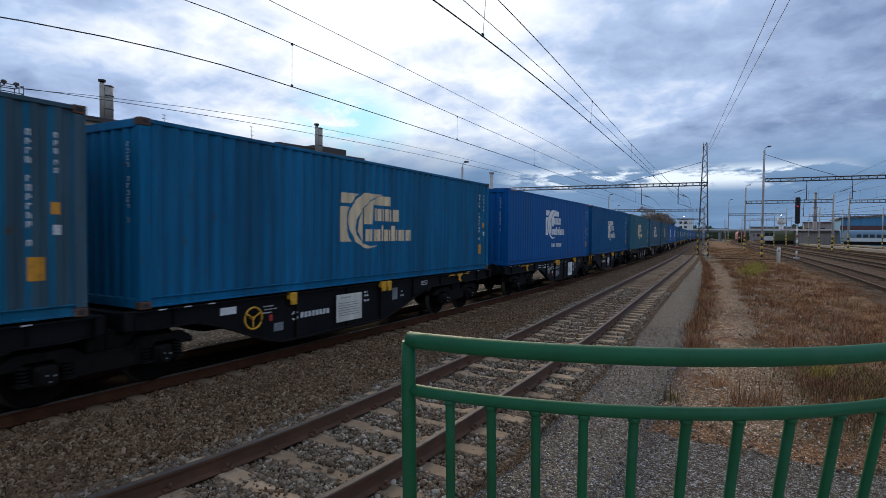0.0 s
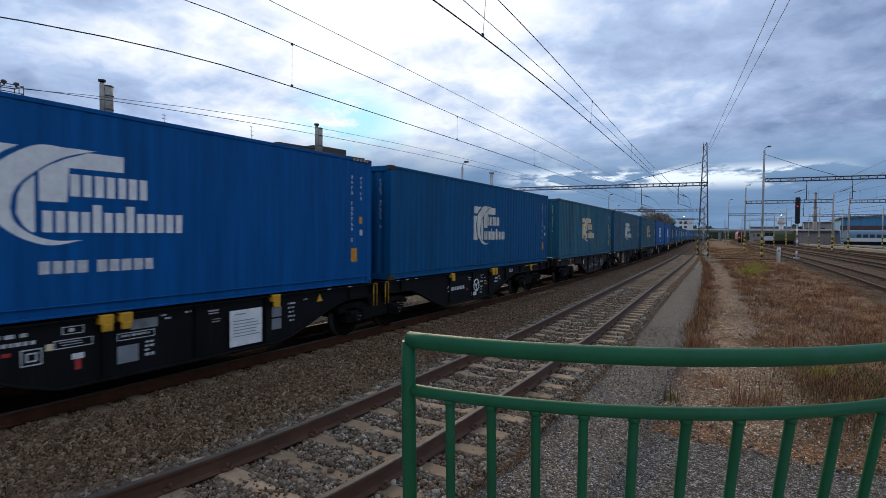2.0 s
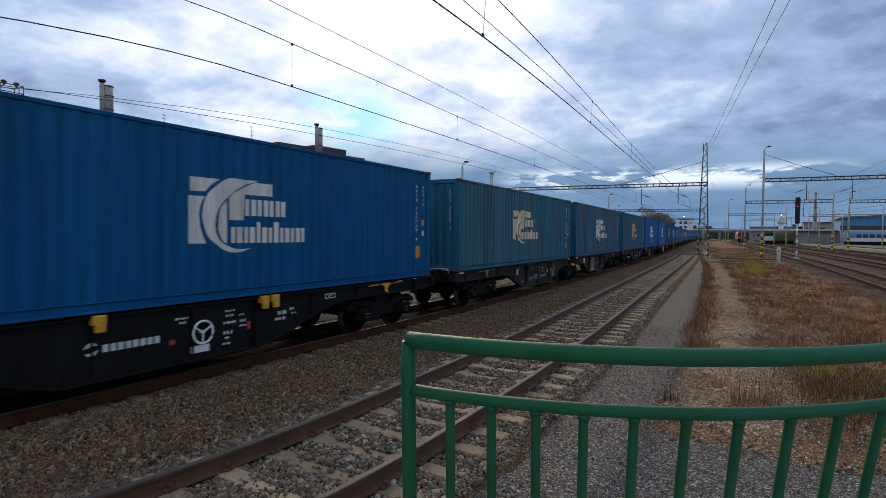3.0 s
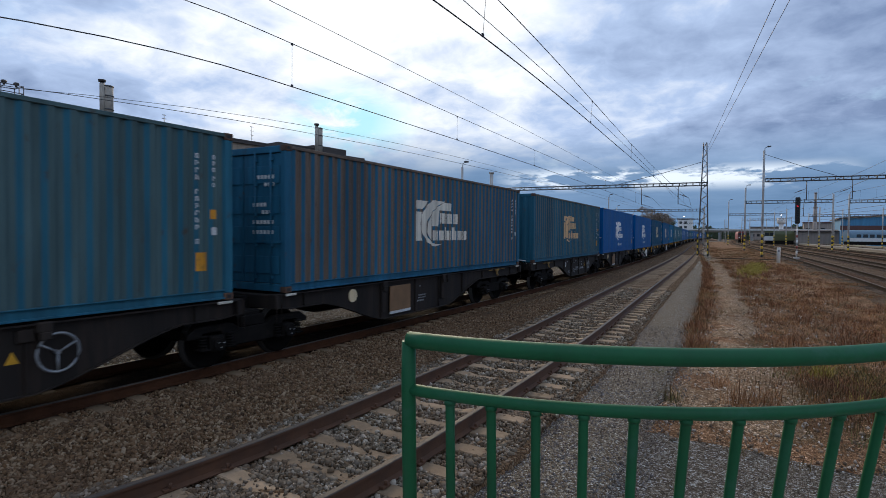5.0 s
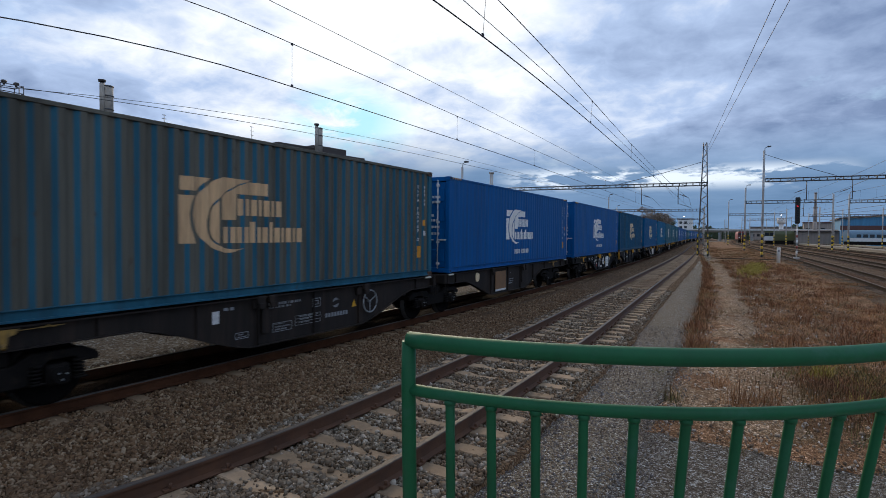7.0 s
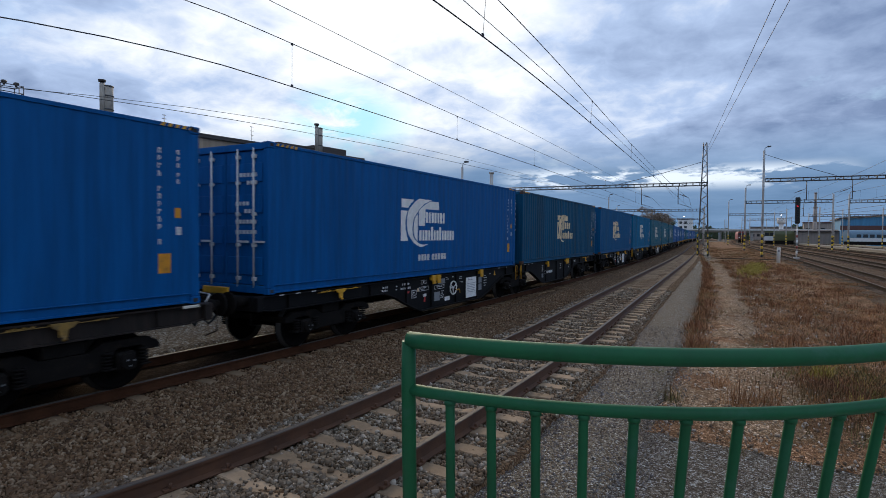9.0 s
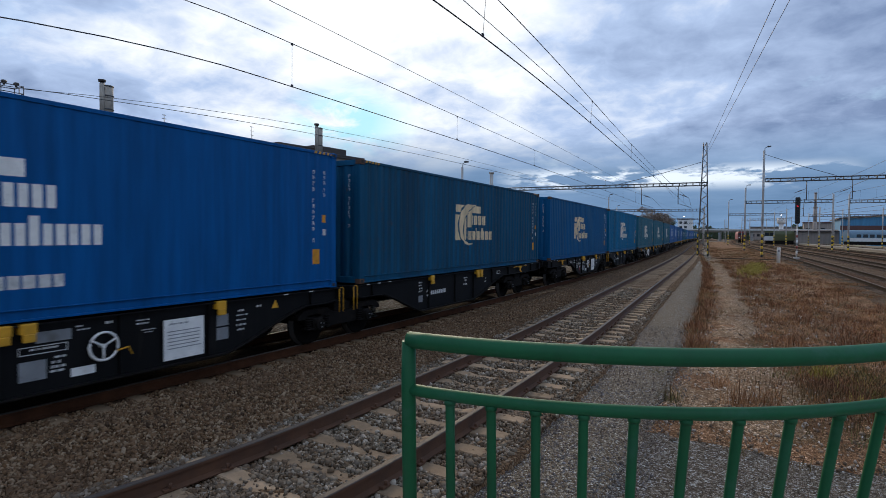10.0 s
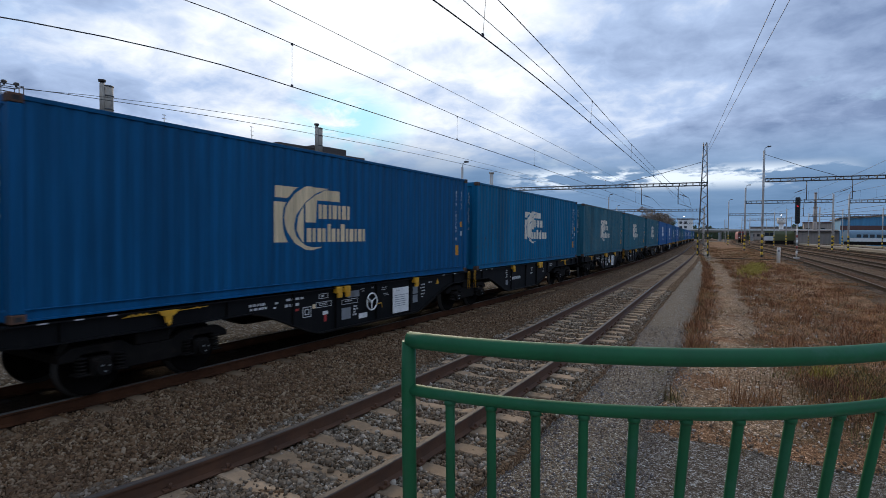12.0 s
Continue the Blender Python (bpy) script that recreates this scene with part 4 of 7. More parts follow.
def bars(bm, x, y, z, rows, size=0.035, gap=0.02, rng=random):
    """Lines of stencil marks as plain bars of uneven length."""
    for r in range(rows[0]):
        k = y + rng.uniform(0, 0.08)
        end = y + rows[1] * rng.uniform(0.55, 1.05)
        tall = size * rng.uniform(0.55, 1.0)
        while k < end:
            wd = rng.uniform(0.5, 1.6) * size
            add_box(bm, x, x + 0.003, k, min(k + wd, end + 0.02), z - r * (size + gap) - tall, z - r * (size + gap))
            k += wd + size * rng.uniform(0.3, 0.9)


def build_wagon(kind, near_end, far_end, seed, wheel="none", gap=0.75, grimy=False):
    """Container flat with fish-belly side sills; ends are 'buffer' or 'short'."""
    rng = random.Random(seed)
    paint = M_BLACK if kind == "black" else M_BROWN
    label = "black container flat wagon with yellow fittings and stencilled panels" if kind == "black" else "rust-brown container flat wagon with deep side sills"
    root = thing("flat_wagon", label, "wagon", "wagons of the train")
    L = BOX / 2
    c = lambda s: s - L
    lo = 0.08
    # the belly of a coupled unit lies off its middle
    second = near_end == "short"
    if kind == "black":
        rise = (1.0, 2.9, 6.2, 8.6) if second else (3.85, 5.65, 9.5, 11.45)
    else:
        rise = (1.2, 3.4, 6.7, 8.9) if second else (3.9, 6.0, 9.3, 11.4)

    def under(y):
        """Height of the sill's lower edge."""
        u = min(max((y - rise[0]) / (rise[1] - rise[0]), 0.0), 1.0) if y < (4.6 if second else 7.4) else min(max((rise[3] - y) / (rise[3] - rise[2]), 0.0), 1.0)
        u = 0.55 * u + 0.45 * u * u * (3 - 2 * u)
        return 0.70 + (lo - 0.70) * u
    stations = [0.2] + [rise[0] + (rise[1] - rise[0]) * k / 8 for k in range(9)] + [rise[2] + (rise[3] - rise[2]) * k / 8 for k in range(9)] + [BOX - 0.2]
    out = [(c(-0.25), 0.99), (c(-0.25), 0.76)] + [(c(y), under(y)) for y in stations] + [(c(BOX + 0.25), 0.76), (c(BOX + 0.25), 0.99)]
    for s in (-1, 1):
        bm = bmesh.new()
        add_prism(bm, out, "x", s * 1.10 - 0.012, s * 1.10 + 0.012)
        # top and bottom flanges
        x0, x1 = sorted((s * 1.02, s * 1.20))
        add_box(bm, x0, x1, c(-0.25), c(BOX + 0.25), 0.975, 0.998)
        low = out[1:-1]
        for (y0, z0), (y1, z1) in zip(low, low[1:]):
            n = Vector((0, z1 - z0, -(y1 - y0))).normalized() * 0.018
            b = bmesh.new()
            vs = [b.verts.new((x, y, z)) for x in (s * 1.03, s * 1.18) for y, z in ((y0, z0), (y1, z1), (y1 + n.y, z1 + n.z), (y0 + n.y, z0 + n.z))]
            for q in ((0, 1, 2, 3), (7, 6, 5, 4), (0, 4, 5, 1), (1, 5, 6, 2), (2, 6, 7, 3), (3, 7, 4, 0)):
                b.faces.new([vs[i] for i in q])
            bmesh.ops.recalc_face_normals(b, faces=b.faces)
            join(bm, b)
        for y in (0.6, 3.3, 4.9, 6.2, 7.7, 9.2, BOX - 0.7):
            zz = under(y) + 0.01
            add_box(bm, min(s * 1.11, s * 1.165), max(s * 1.11, s * 1.165), c(y) - 0.008, c(y) + 0.008, zz, 0.976)
        part("side_sill", bm, paint, root)
        if kind == "black":
            bm = bmesh.new()
            add_tube(bm, [(s * 1.17, c(y), under(y) - 0.02) for y in stations[1:-1]], 0.022, 6)
            part("brake_pipe", bm, M_BOGIE, root)
    bm = bmesh.new()
    for y in (0.1, 2.0, 4.5, 6.2, 8.0, BOX - 2.0, BOX - 0.1):
        add_box(bm, -1.09, 1.09, c(y) - 0.09, c(y) + 0.09, 0.76, 0.97)
    add_box(bm, -0.22, 0.22, c(-0.2), c(BOX + 0.2), 0.62, 0.95, 0.01)
    part("underframe", bm, paint, root)
    for e, end in ((-1, near_end), (1, far_end)):
        y = e * (L + 0.25)
        bm = bmesh.new()
        add_box(bm, -1.22, 1.22, min(y, y - e * 0.14), max(y, y - e * 0.14), 0.72, 0.99, 0.012)
        part("headstock", bm, paint, root)
        if end == "buffer":
            for x in (-0.875, 0.875):
                bm = bmesh.new()
                add_tube(bm, [(x, y, 0.96 - 0.05), (x, y + e * 0.26, 0.91)], 0.105, 14)
                add_tube(bm, [(x, y + e * 0.24, 0.91), (x, y + e * 0.36, 0.91)], 0.085, 14)
                add_tube(bm, [(x, y + e * 0.36, 0.91), (x, y + e * 0.395, 0.91), (x, y + e * 0.41, 0.91)], 0.205, 18)
                part("buffer", bm, M_BOGIE, root)
            bm = bmesh.new()
            add_box(bm, -0.04, 0.04, min(y, y + e * 0.30), max(y, y + e * 0.30), 0.86, 0.98, 0.02)
            add_tube(bm, [(0, y + e * 0.28, 0.92), (0.05, y + e * 0.34, 0.7), (0, y + e * 0.34, 0.52), (-0.05, y + e * 0.34, 0.7), (0, y + e * 0.28, 0.92)], 0.022, 8)
            part("coupling", bm, M_BOGIE, root)
            for x in (-0.32, 0.34):
                bm = bmesh.new()
                add_tube(bm, [(x, y, 0.86), (x, y + e * 0.14, 0.78), (x * 0.9, y + e * 0.24, 0.56), (x * 0.8, y + e * 0.33, 0.48), (x * 0.7, y + e * 0.4, 0.56)], 0.024, 8)
                part("brake_hose", bm, M_RUBBER, root)
            if kind == "black":
                bm = bmesh.new()
                add_box(bm, -0.42, 0.30, y - e * 0.10 - 0.03, y - e * 0.10 + 0.03, 0.995, 1.012 + 0.12, 0.01)
                part("end_plate", bm, M_YELLOW, root, "yellow plate on the wagon end")
            bm = bmesh.new()
            for x in (1.0, 1.12):
                add_tube(bm, [(1.14, y + e * 0.02, 0.98), (1.16, y + e * 0.12, 0.84), (1.16, y + e * 0.12, 0.50), (1.16, y - e * 0.1, 0.45)], 0.014, 6)
            part("step_bracket", bm, paint, root)
            if kind == "brown":
                bm = bmesh.new()
                add_tube(bm, [(1.0, y + e * 0.02, 1.0), (1.0, y + e * 0.10, 1.12), (0.7, y + e * 0.12, 1.14), (0.4, y + e * 0.10, 1.12), (0.4, y + e * 0.02, 1.0)], 0.014, 6)
                part("shunter_handle", bm, M_WHITE, root, "white bent shunter's handle")
        else:
            bm = bmesh.new()
            add_box(bm, -0.5, 0.5, min(y, y + e * 0.10), max(y, y + e * 0.10), 0.60, 0.95, 0.03)
            part("articulation", bm, M_BOGIE, root)
            bm = bmesh.new()
            yy = y - e * 0.02
            add_tube(bm, [(1.225, yy, 0.46), (1.225, yy, 0.97), (1.225, yy - e * 0.03, 1.0), (1.225, yy - e * 0.10, 1.0), (1.225, yy - e * 0.13, 0.97), (1.225, yy - e * 0.13, 0.46)], 0.0115, 8)
            part("handrail", bm, M_YELLOW if kind == "black" and not grimy else paint, root, "yellow tubular handrail" if kind == "black" and not grimy else "")
    fit = M_YELLOW if kind == "black" else M_BROWN
    # locks that hold the container
    for y, wd in ((3.05, 0.19), (6.12, 0.19), (6.36, 0.19)) if wheel == "yellow" else ((3.27, 0.19), (6.28, 0.19), (6.54, 0.19)) if second else ((6.12, 0.19), (6.40, 0.19), (9.30, 0.19)):
        for s in (1, -1):
            bm = bmesh.new()
            add_box(bm, min(s * 1.12, s * 1.25), max(s * 1.12, s * 1.25), c(y), c(y) + wd, 0.87, 1.012, 0.015)
            add_box(bm, min(s * 1.2, s * 1.262), max(s * 1.2, s * 1.262), c(y) + 0.025, c(y) + wd - 0.02, 0.77, 0.88, 0.01)
            part("container_lock", bm, fit, root)
    # load changeover levers over the outer bogies
    for base_y in ([1.9] if near_end == "buffer" else []) + ([BOX - 2.3] if far_end == "buffer" else []):
        q = lambda v: c(base_y + v)
        bm = bmesh.new()
        add_prism(bm, [(q(0.06), 0.965), (q(0.10), 0.90), (q(0.17), 0.87), (q(0.18), 0.77), (q(0.28), 0.77), (q(0.29), 0.87), (q(0.36), 0.90), (q(0.42), 0.965)], "x", 1.19, 1.225, bevel=0.006)
        for k in range(9):
            v = -0.42 + k * 0.055 if k < 6 else 0.30 + k * 0.06
            add_box(bm, 1.203, 1.216, q(v), q(v + 0.035), 0.935 + 0.01 * (k % 2), 0.958 + 0.01 * (k % 2))
        add_tube(bm, [(1.205, q(-0.5), 0.93), (1.208, q(0.1), 0.94)], 0.006, 6)
        add_tube(bm, [(1.208, q(0.4), 0.94), (1.2, q(0.95), 0.95)], 0.006, 6)
        add_tube(bm, [(1.21, q(0.23), 0.79), (1.25, q(0.23), 0.73)], 0.03, 8)
        part("changeover_lever", bm, M_YELLOW if kind == "black" else M_DULLYELLOW, root)
    if wheel in ("yellow", "grey", "white"):
        bm = bmesh.new()
        yc, zc, rr = (2.16, 0.62, 0.20) if wheel == "yellow" else (9.56, 0.58, 0.26) if wheel == "grey" else (5.06, 0.52, 0.19) if second else (7.44, 0.56, 0.20)
        yc = c(yc)
        ring = [(1.20, yc + math.cos(k * math.tau / 24) * rr, zc + math.sin(k * math.tau / 24) * rr) for k in range(25)]
        add_tube(bm, ring, 0.018, 8, False)
        for k in range(3):
            a = k * math.tau / 3 + 0.5
            add_tube(bm, [(1.19, yc, zc), (1.20, yc + math.cos(a) * rr, zc + math.sin(a) * rr)], 0.014, 6)
        add_tube(bm, [(1.1, yc, zc), (1.21, yc, zc)], 0.03, 8)
        part("handbrake_wheel", bm, M_YELLOW if wheel == "yellow" else M_GALV if wheel == "grey" else M_WHITE, root)
    X = 1.1155
    sill = lambda bm, s0, s1, z0, z1, x=X: add_box(bm, x, x + 0.003, c(s0), c(s1), z0, z1)

    def framed(bm, s0, s1, z0, z1, t=0.012):
        """An empty painted frame."""
        for q in ((s0, s1, z1 - t, z1), (s0, s1, z0, z0 + t), (s0, s0 + t, z0 + t, z1 - t), (s1 - t, s1, z0 + t, z1 - t)):
            sill(bm, *q)

    def swirl(bm, s, z, r):
        """The carrier's round mark: two opposed sickles."""
        for turn in (0.0, math.pi):
            out = [(c(s) + math.cos(turn + a) * r, z + math.sin(turn + a) * r) for a in (0.5, 1.0, 1.5, 2.0, 2.5, 3.0)]
            back = [(c(s) + math.cos(turn + a) * r * f, z + math.sin(turn + a) * r * f) for a, f in ((2.6, 0.62), (2.0, 0.45), (1.4, 0.45), (0.9, 0.65))]
            add_prism(bm, out + back, "x", X, X + 0.003)

    def word(bm, s0, s1, z0, z1, n):
        """A painted name as plain bars."""
        step = (s1 - s0) / n
        for k in range(n):
            sill(bm, s0 + k * step, s0 + (k + 0.72) * step, z0, z1)

    def mark(name, mat, label, *boxes):
        bm = bmesh.new()
        for q in boxes:
            sill(bm, *q)
        return part(name, bm, mat, root, label)

    bm = bmesh.new()
    txt = lambda s, z, rows, size, gap=0.02: bars(bm, X, c(s), z, rows, size, gap, rng)
    if kind == "black":
        if wheel in ("yellow", "board") or wheel == "white" and not second:
            bb, wide_, z0, z1 = (4.52, 0.90, 0.21, 0.82) if second else (8.37, 0.72, 0.15, 0.80)
            nb = bmesh.new()
            add_box(nb, 1.15, 1.175, c(bb), c(bb + wide_), z0, z1, 0.006)
            part("notice_board", nb, M_CREAM if wheel == "yellow" else M_WHITE, root, "white notice board")
            nb = bmesh.new()
            bars(nb, 1.1765, c(bb + 0.07), z1 - 0.06, (1, 0.4), 0.03, 0.02, rng)
            for k in range(6):
                add_box(nb, 1.1765, 1.179, c(bb + 0.06), c(bb + wide_ * rng.uniform(0.7, 0.92)), z1 - 0.20 - k * 0.055, z1 - 0.185 - k * 0.055)
            tagged(part("notice_print", nb, M_GALV, root), kind="stuff")
        if not second:
            txt(3.78, 0.86, (2, 0.42), 0.05, 0.03)
            txt(4.38, 0.84, (2, 0.16), 0.05, 0.035)
            txt(4.70, 0.88, (1, 0.62), 0.075)
            txt(4.66, 0.77, (1, 0.75), 0.06)
            framed(bm, 5.68, 5.96, 0.785, 0.895)
            txt(5.73, 0.865, (1, 0.16), 0.05)
            framed(bm, 5.19, 5.44, 0.44, 0.66, 0.016)
            framed(bm, 5.25, 5.38, 0.49, 0.61, 0.02)
            framed(bm, 5.58, 6.08, 0.60, 0.72)
            txt(5.63, 0.69, (2, 0.36), 0.022, 0.015)
            framed(bm, 6.42, 7.0, 0.58, 0.69)
            txt(6.48, 0.66, (1, 0.42), 0.04)
            txt(6.78, 0.52, (4, 0.24), 0.05, 0.012)
            txt(7.10, 0.89, (2, 0.18), 0.03)
            txt(7.46, 0.90, (1, 0.16), 0.04)
            txt(7.90, 0.86, (2, 0.30), 0.03)
            txt(8.02, 0.70, (2, 0.24), 0.02)
            txt(9.76, 0.80, (5, 0.26), 0.04, 0.045)
            txt(10.2, 0.84, (1, 0.18), 0.04)
            mark("grey_panel", M_GALV, "grey label panel", (6.62, 7.05, 0.72, 0.87))
            mark("grey_panel", M_GALV, "grey label panel", (6.42, 6.74, 0.24, 0.50))
            mark("grey_panel", M_GALV, "grey label panel", (9.38, 9.62, 0.56, 0.76))
            mark("grey_panel", M_GALV, "grey label panel", (9.38, 9.62, 0.32, 0.53))
            if wheel == "white":
                mark("check_sign", M_WHITE, "white sign", (7.04, 7.36, 0.19, 0.31))
            mark("red_tag", M_REDMARK, "small red tag", (5.84, 5.92, 0.28, 0.43))
            mark("tag_disc", M_WHITE, "", (5.80, 5.96, 0.43, 0.51))
            mark("red_tag", M_REDMARK, "small red tag", (4.98, 5.08, 0.60, 0.65))
            mark("tag", M_TANLOGO, "yellowed tag", (5.48, 5.57, 0.60, 0.69))
            if wheel == "white":
                lv = bmesh.new()
                add_tube(lv, [(1.19, c(7.6), 0.46), (1.22, c(7.78), 0.50), (1.22, c(7.84), 0.38)], 0.012, 6)
                part("brake_lever", lv, M_YELLOW, root)
        else:
            swirl(bm, 3.30, 0.52, 0.10)
            word(bm, 3.46, 4.36, 0.455, 0.565, 8)
            txt(5.55, 0.82, (2, 0.24), 0.05, 0.03)
            txt(5.50, 0.62, (1, 0.30), 0.06)
            framed(bm, 8.15, 8.48, 0.77, 0.88, 0.02)
            txt(8.2, 0.85, (1, 0.22), 0.05)
            txt(7.1, 0.70, (2, 0.16), 0.05, 0.05)
            if wheel == "yellow":
                txt(2.45, 0.80, (3, 0.34), 0.03, 0.03)
                mark("check_sign", M_WHITE, "white sign", (1.50, 1.84, 0.74, 0.87))
                mark("red_tag", M_REDMARK, "small red tag", (2.62, 2.70, 0.50, 0.62))
                mark("grey_panel", M_GALV, "grey label panel", (2.74, 2.98, 0.28, 0.44))
                mark("grey_panel", M_GALV, "grey label panel", (6.75, 6.98, 0.50, 0.80))
            elif wheel == "white":
                txt(4.60, 0.80, (2, 0.24), 0.04, 0.03)
                txt(5.5, 0.45, (3, 0.20), 0.06, 0.04)
                txt(5.85, 0.72, (3, 0.16), 0.05, 0.05)
                txt(6.72, 0.66, (2, 0.30), 0.07, 0.05)
                mark("check_sign", M_WHITE, "white sign", (4.88, 5.24, 0.17, 0.29))
                mark("red_tag", M_REDMARK, "small red tag", (6.05, 6.12, 0.42, 0.56))
                mark("red_tag", M_REDMARK, "small red tag", (4.50, 4.60, 0.38, 0.46))
            else:
                txt(2.78, 0.86, (4, 0.20), 0.06, 0.02)
                mark("grey_panel", M_GALV, "grey label panel", (2.78, 3.0, 0.30, 0.48))
        if not second:
            tri = bmesh.new()
            add_prism(tri, [(c(10.62), 0.74), (c(10.80), 0.74), (c(10.71), 0.90)], "x", 1.113, 1.117)
            part("warning_triangle", tri, M_YELLOW, root)
        for y in (0.3, 0.75, 1.2, BOX - 1.5, BOX - 0.8):
            add_box(bm, 1.2, 1.203, c(y), c(y) + 0.12, 0.978, 0.997)
    elif wheel == "grey":
        txt(6.45, 0.84, (2, 1.05), 0.05, 0.02)
        framed(bm, 5.70, 6.0, 0.26, 0.38)
        txt(5.74, 0.35, (2, 0.2), 0.025)
        framed(bm, 6.58, 7.09, 0.26, 0.44)
        txt(6.62, 0.42, (3, 0.4), 0.03)
        for k in range(3):
            framed(bm, 7.18, 7.93, 0.31 + k * 0.065, 0.38 + k * 0.065, 0.008)
        txt(7.24, 0.50, (3, 0.6), 0.04, 0.025)
        framed(bm, 7.68, 7.93, 0.63, 0.82, 0.016)
        framed(bm, 7.74, 7.87, 0.68, 0.77, 0.016)
        swirl(bm, 8.42, 0.66, 0.11)
        word(bm, 8.08, 8.85, 0.36, 0.45, 8)
        txt(5.45, 0.86, (1, 0.3), 0.06)
        mark("drop_plate", M_MARK, "small white plate", (5.22, 5.36, 0.60, 0.82))
        tri = bmesh.new()
        add_prism(tri, [(c(8.98), 0.50), (c(9.14), 0.50), (c(9.06), 0.66)], "x", 1.113, 1.117)
        part("warning_triangle", tri, M_YELLOW, root)
        for y0, y1, z0, z1 in ((6.08, 6.34, 0.78, 0.93), (6.28, 6.46, 0.28, 0.76), (9.10, 9.30, 0.76, 0.93)):
            br = bmesh.new()
            add_box(br, 1.11, 1.18, c(y0), c(y1), z0, z1, 0.012)
            part("bracket", br, paint, root)
    else:
        pl = bmesh.new()
        add_tube(pl, [(1.113, c(2.21), 0.76), (1.14, c(2.21), 0.76)], 0.15, 22)
        part("round_plate", pl, M_TANLOGO, root, "round dirty cream plate")
        txt(2.14, 0.80, (0, 0.1), 0.03)
        bd = bmesh.new()
        add_box(bd, 1.15, 1.175, c(3.66), c(4.62), 0.22, 0.86, 0.006)
        part("side_board", bd, M_BOARD, root, "brown wooden label board")
        bd = bmesh.new()
        add_box(bd, 1.15, 1.178, c(3.66), c(4.62), 0.15, 0.217, 0.004)
        part("board_edge", bd, M_MARK, root, "white strip under the board")
        txt(5.05, 0.52, (3, 0.58), 0.045, 0.03)
        txt(5.15, 0.76, (1, 0.12), 0.05)
        for y0, y1, z0, z1 in ((3.28, 3.50, 0.74, 0.90), (3.30, 3.46, 0.24, 0.74), (6.30, 6.55, 0.30, 0.92)):
            br = bmesh.new()
            add_box(br, 1.11, 1.19, c(y0), c(y1), z0, z1, 0.012)
            part("bracket", br, paint, root)
    tagged(part("stencilling", bm, M_MARK if kind == "black" else M_GALV, root), kind="stuff")
    if kind == "brown":
        for y in (0.02, BOX - 0.30):
            cl = bmesh.new()
            add_box(cl, 1.19, 1.238, c(y), c(y + 0.28), 0.955, 1.0, 0.008)
            part("corner_lock", cl, M_CREAM, root, "pale painted corner lock")
    # short ends share one bogie, carried by the leading unit
    if near_end == "buffer":
        build_bogie(root, c(BOGIE_AT[0]))
    build_bogie(root, c(BOGIE_AT[1]) if far_end == "buffer" else c(BOX + gap / 2))
    return root


# near end of each container at the clip's start, its style, and its wagon
TRAIN = [
    (-8.20, "rustblue", "", "black", 0), (4.86, "worn", "cream", "black", 1), (18.98, "bright", "twoline", "black", 0), (32.12, "mid", "", "black", 1),
    (46.22, "teal", "cream", "brown", 0), (59.76, "striped", "", "brown", 1), (73.80, "tealbrown", "cream", "brown", 0), (87.16, "bright", "twoline doors", "brown", 1),
    (100.93, "bright", "twoline doors", "black", 0), (114.08, "navy", "cream", "black", 1), (128.0, "mid", "cream", "black", 0), (141.10, "worn", "", "black", 1),
    (154.90, "teal", "", "black", 0), (168.00, "greyteal", "", "black", 1), (181.80, "teal", "", "brown", 0), (195.20, "bright", "twoline", "brown", 1),
    (208.80, "bright", "twoline", "black", 0), (221.90, "mid", "", "black", 1), (235.70, "bright", "twoline", "black", 0), (248.80, "navy", "", "black", 1),
    (262.60, "teal", "", "black", 0), (275.70, "worn", "", "black", 1), (289.50, "bright", "twoline", "black", 0), (302.60, "mid", "", "black", 1),
    (316.40, "bright", "twoline", "black", 0), (329.50, "bright", "twoline", "black", 1), (343.30, "greyteal", "", "black", 0), (356.40, "mid", "", "black", 1),
]
SPEED = 10.4
# where the emblem begins along the side, and its width
EMBLEM_AT = {("striped", ""): (4.82, 1.03), ("mid", ""): (4.78, 0.91), ("mid", "cream"): (4.33, 0.97), ("tealbrown", "cream"): (4.52, 0.94), ("navy", "cream"): (4.74, 0.94), ("worn", "cream"): (4.62, 0.98), ("teal", "cream"): (4.60, 0.98)}
MOVING = []


def train_pose(y, z):
    """Where a vehicle stands on the line when its middle is at y."""
    return pose(main_line(y), y, z, 0, 0, math.degrees(math.atan(-slope(y, main_line))))


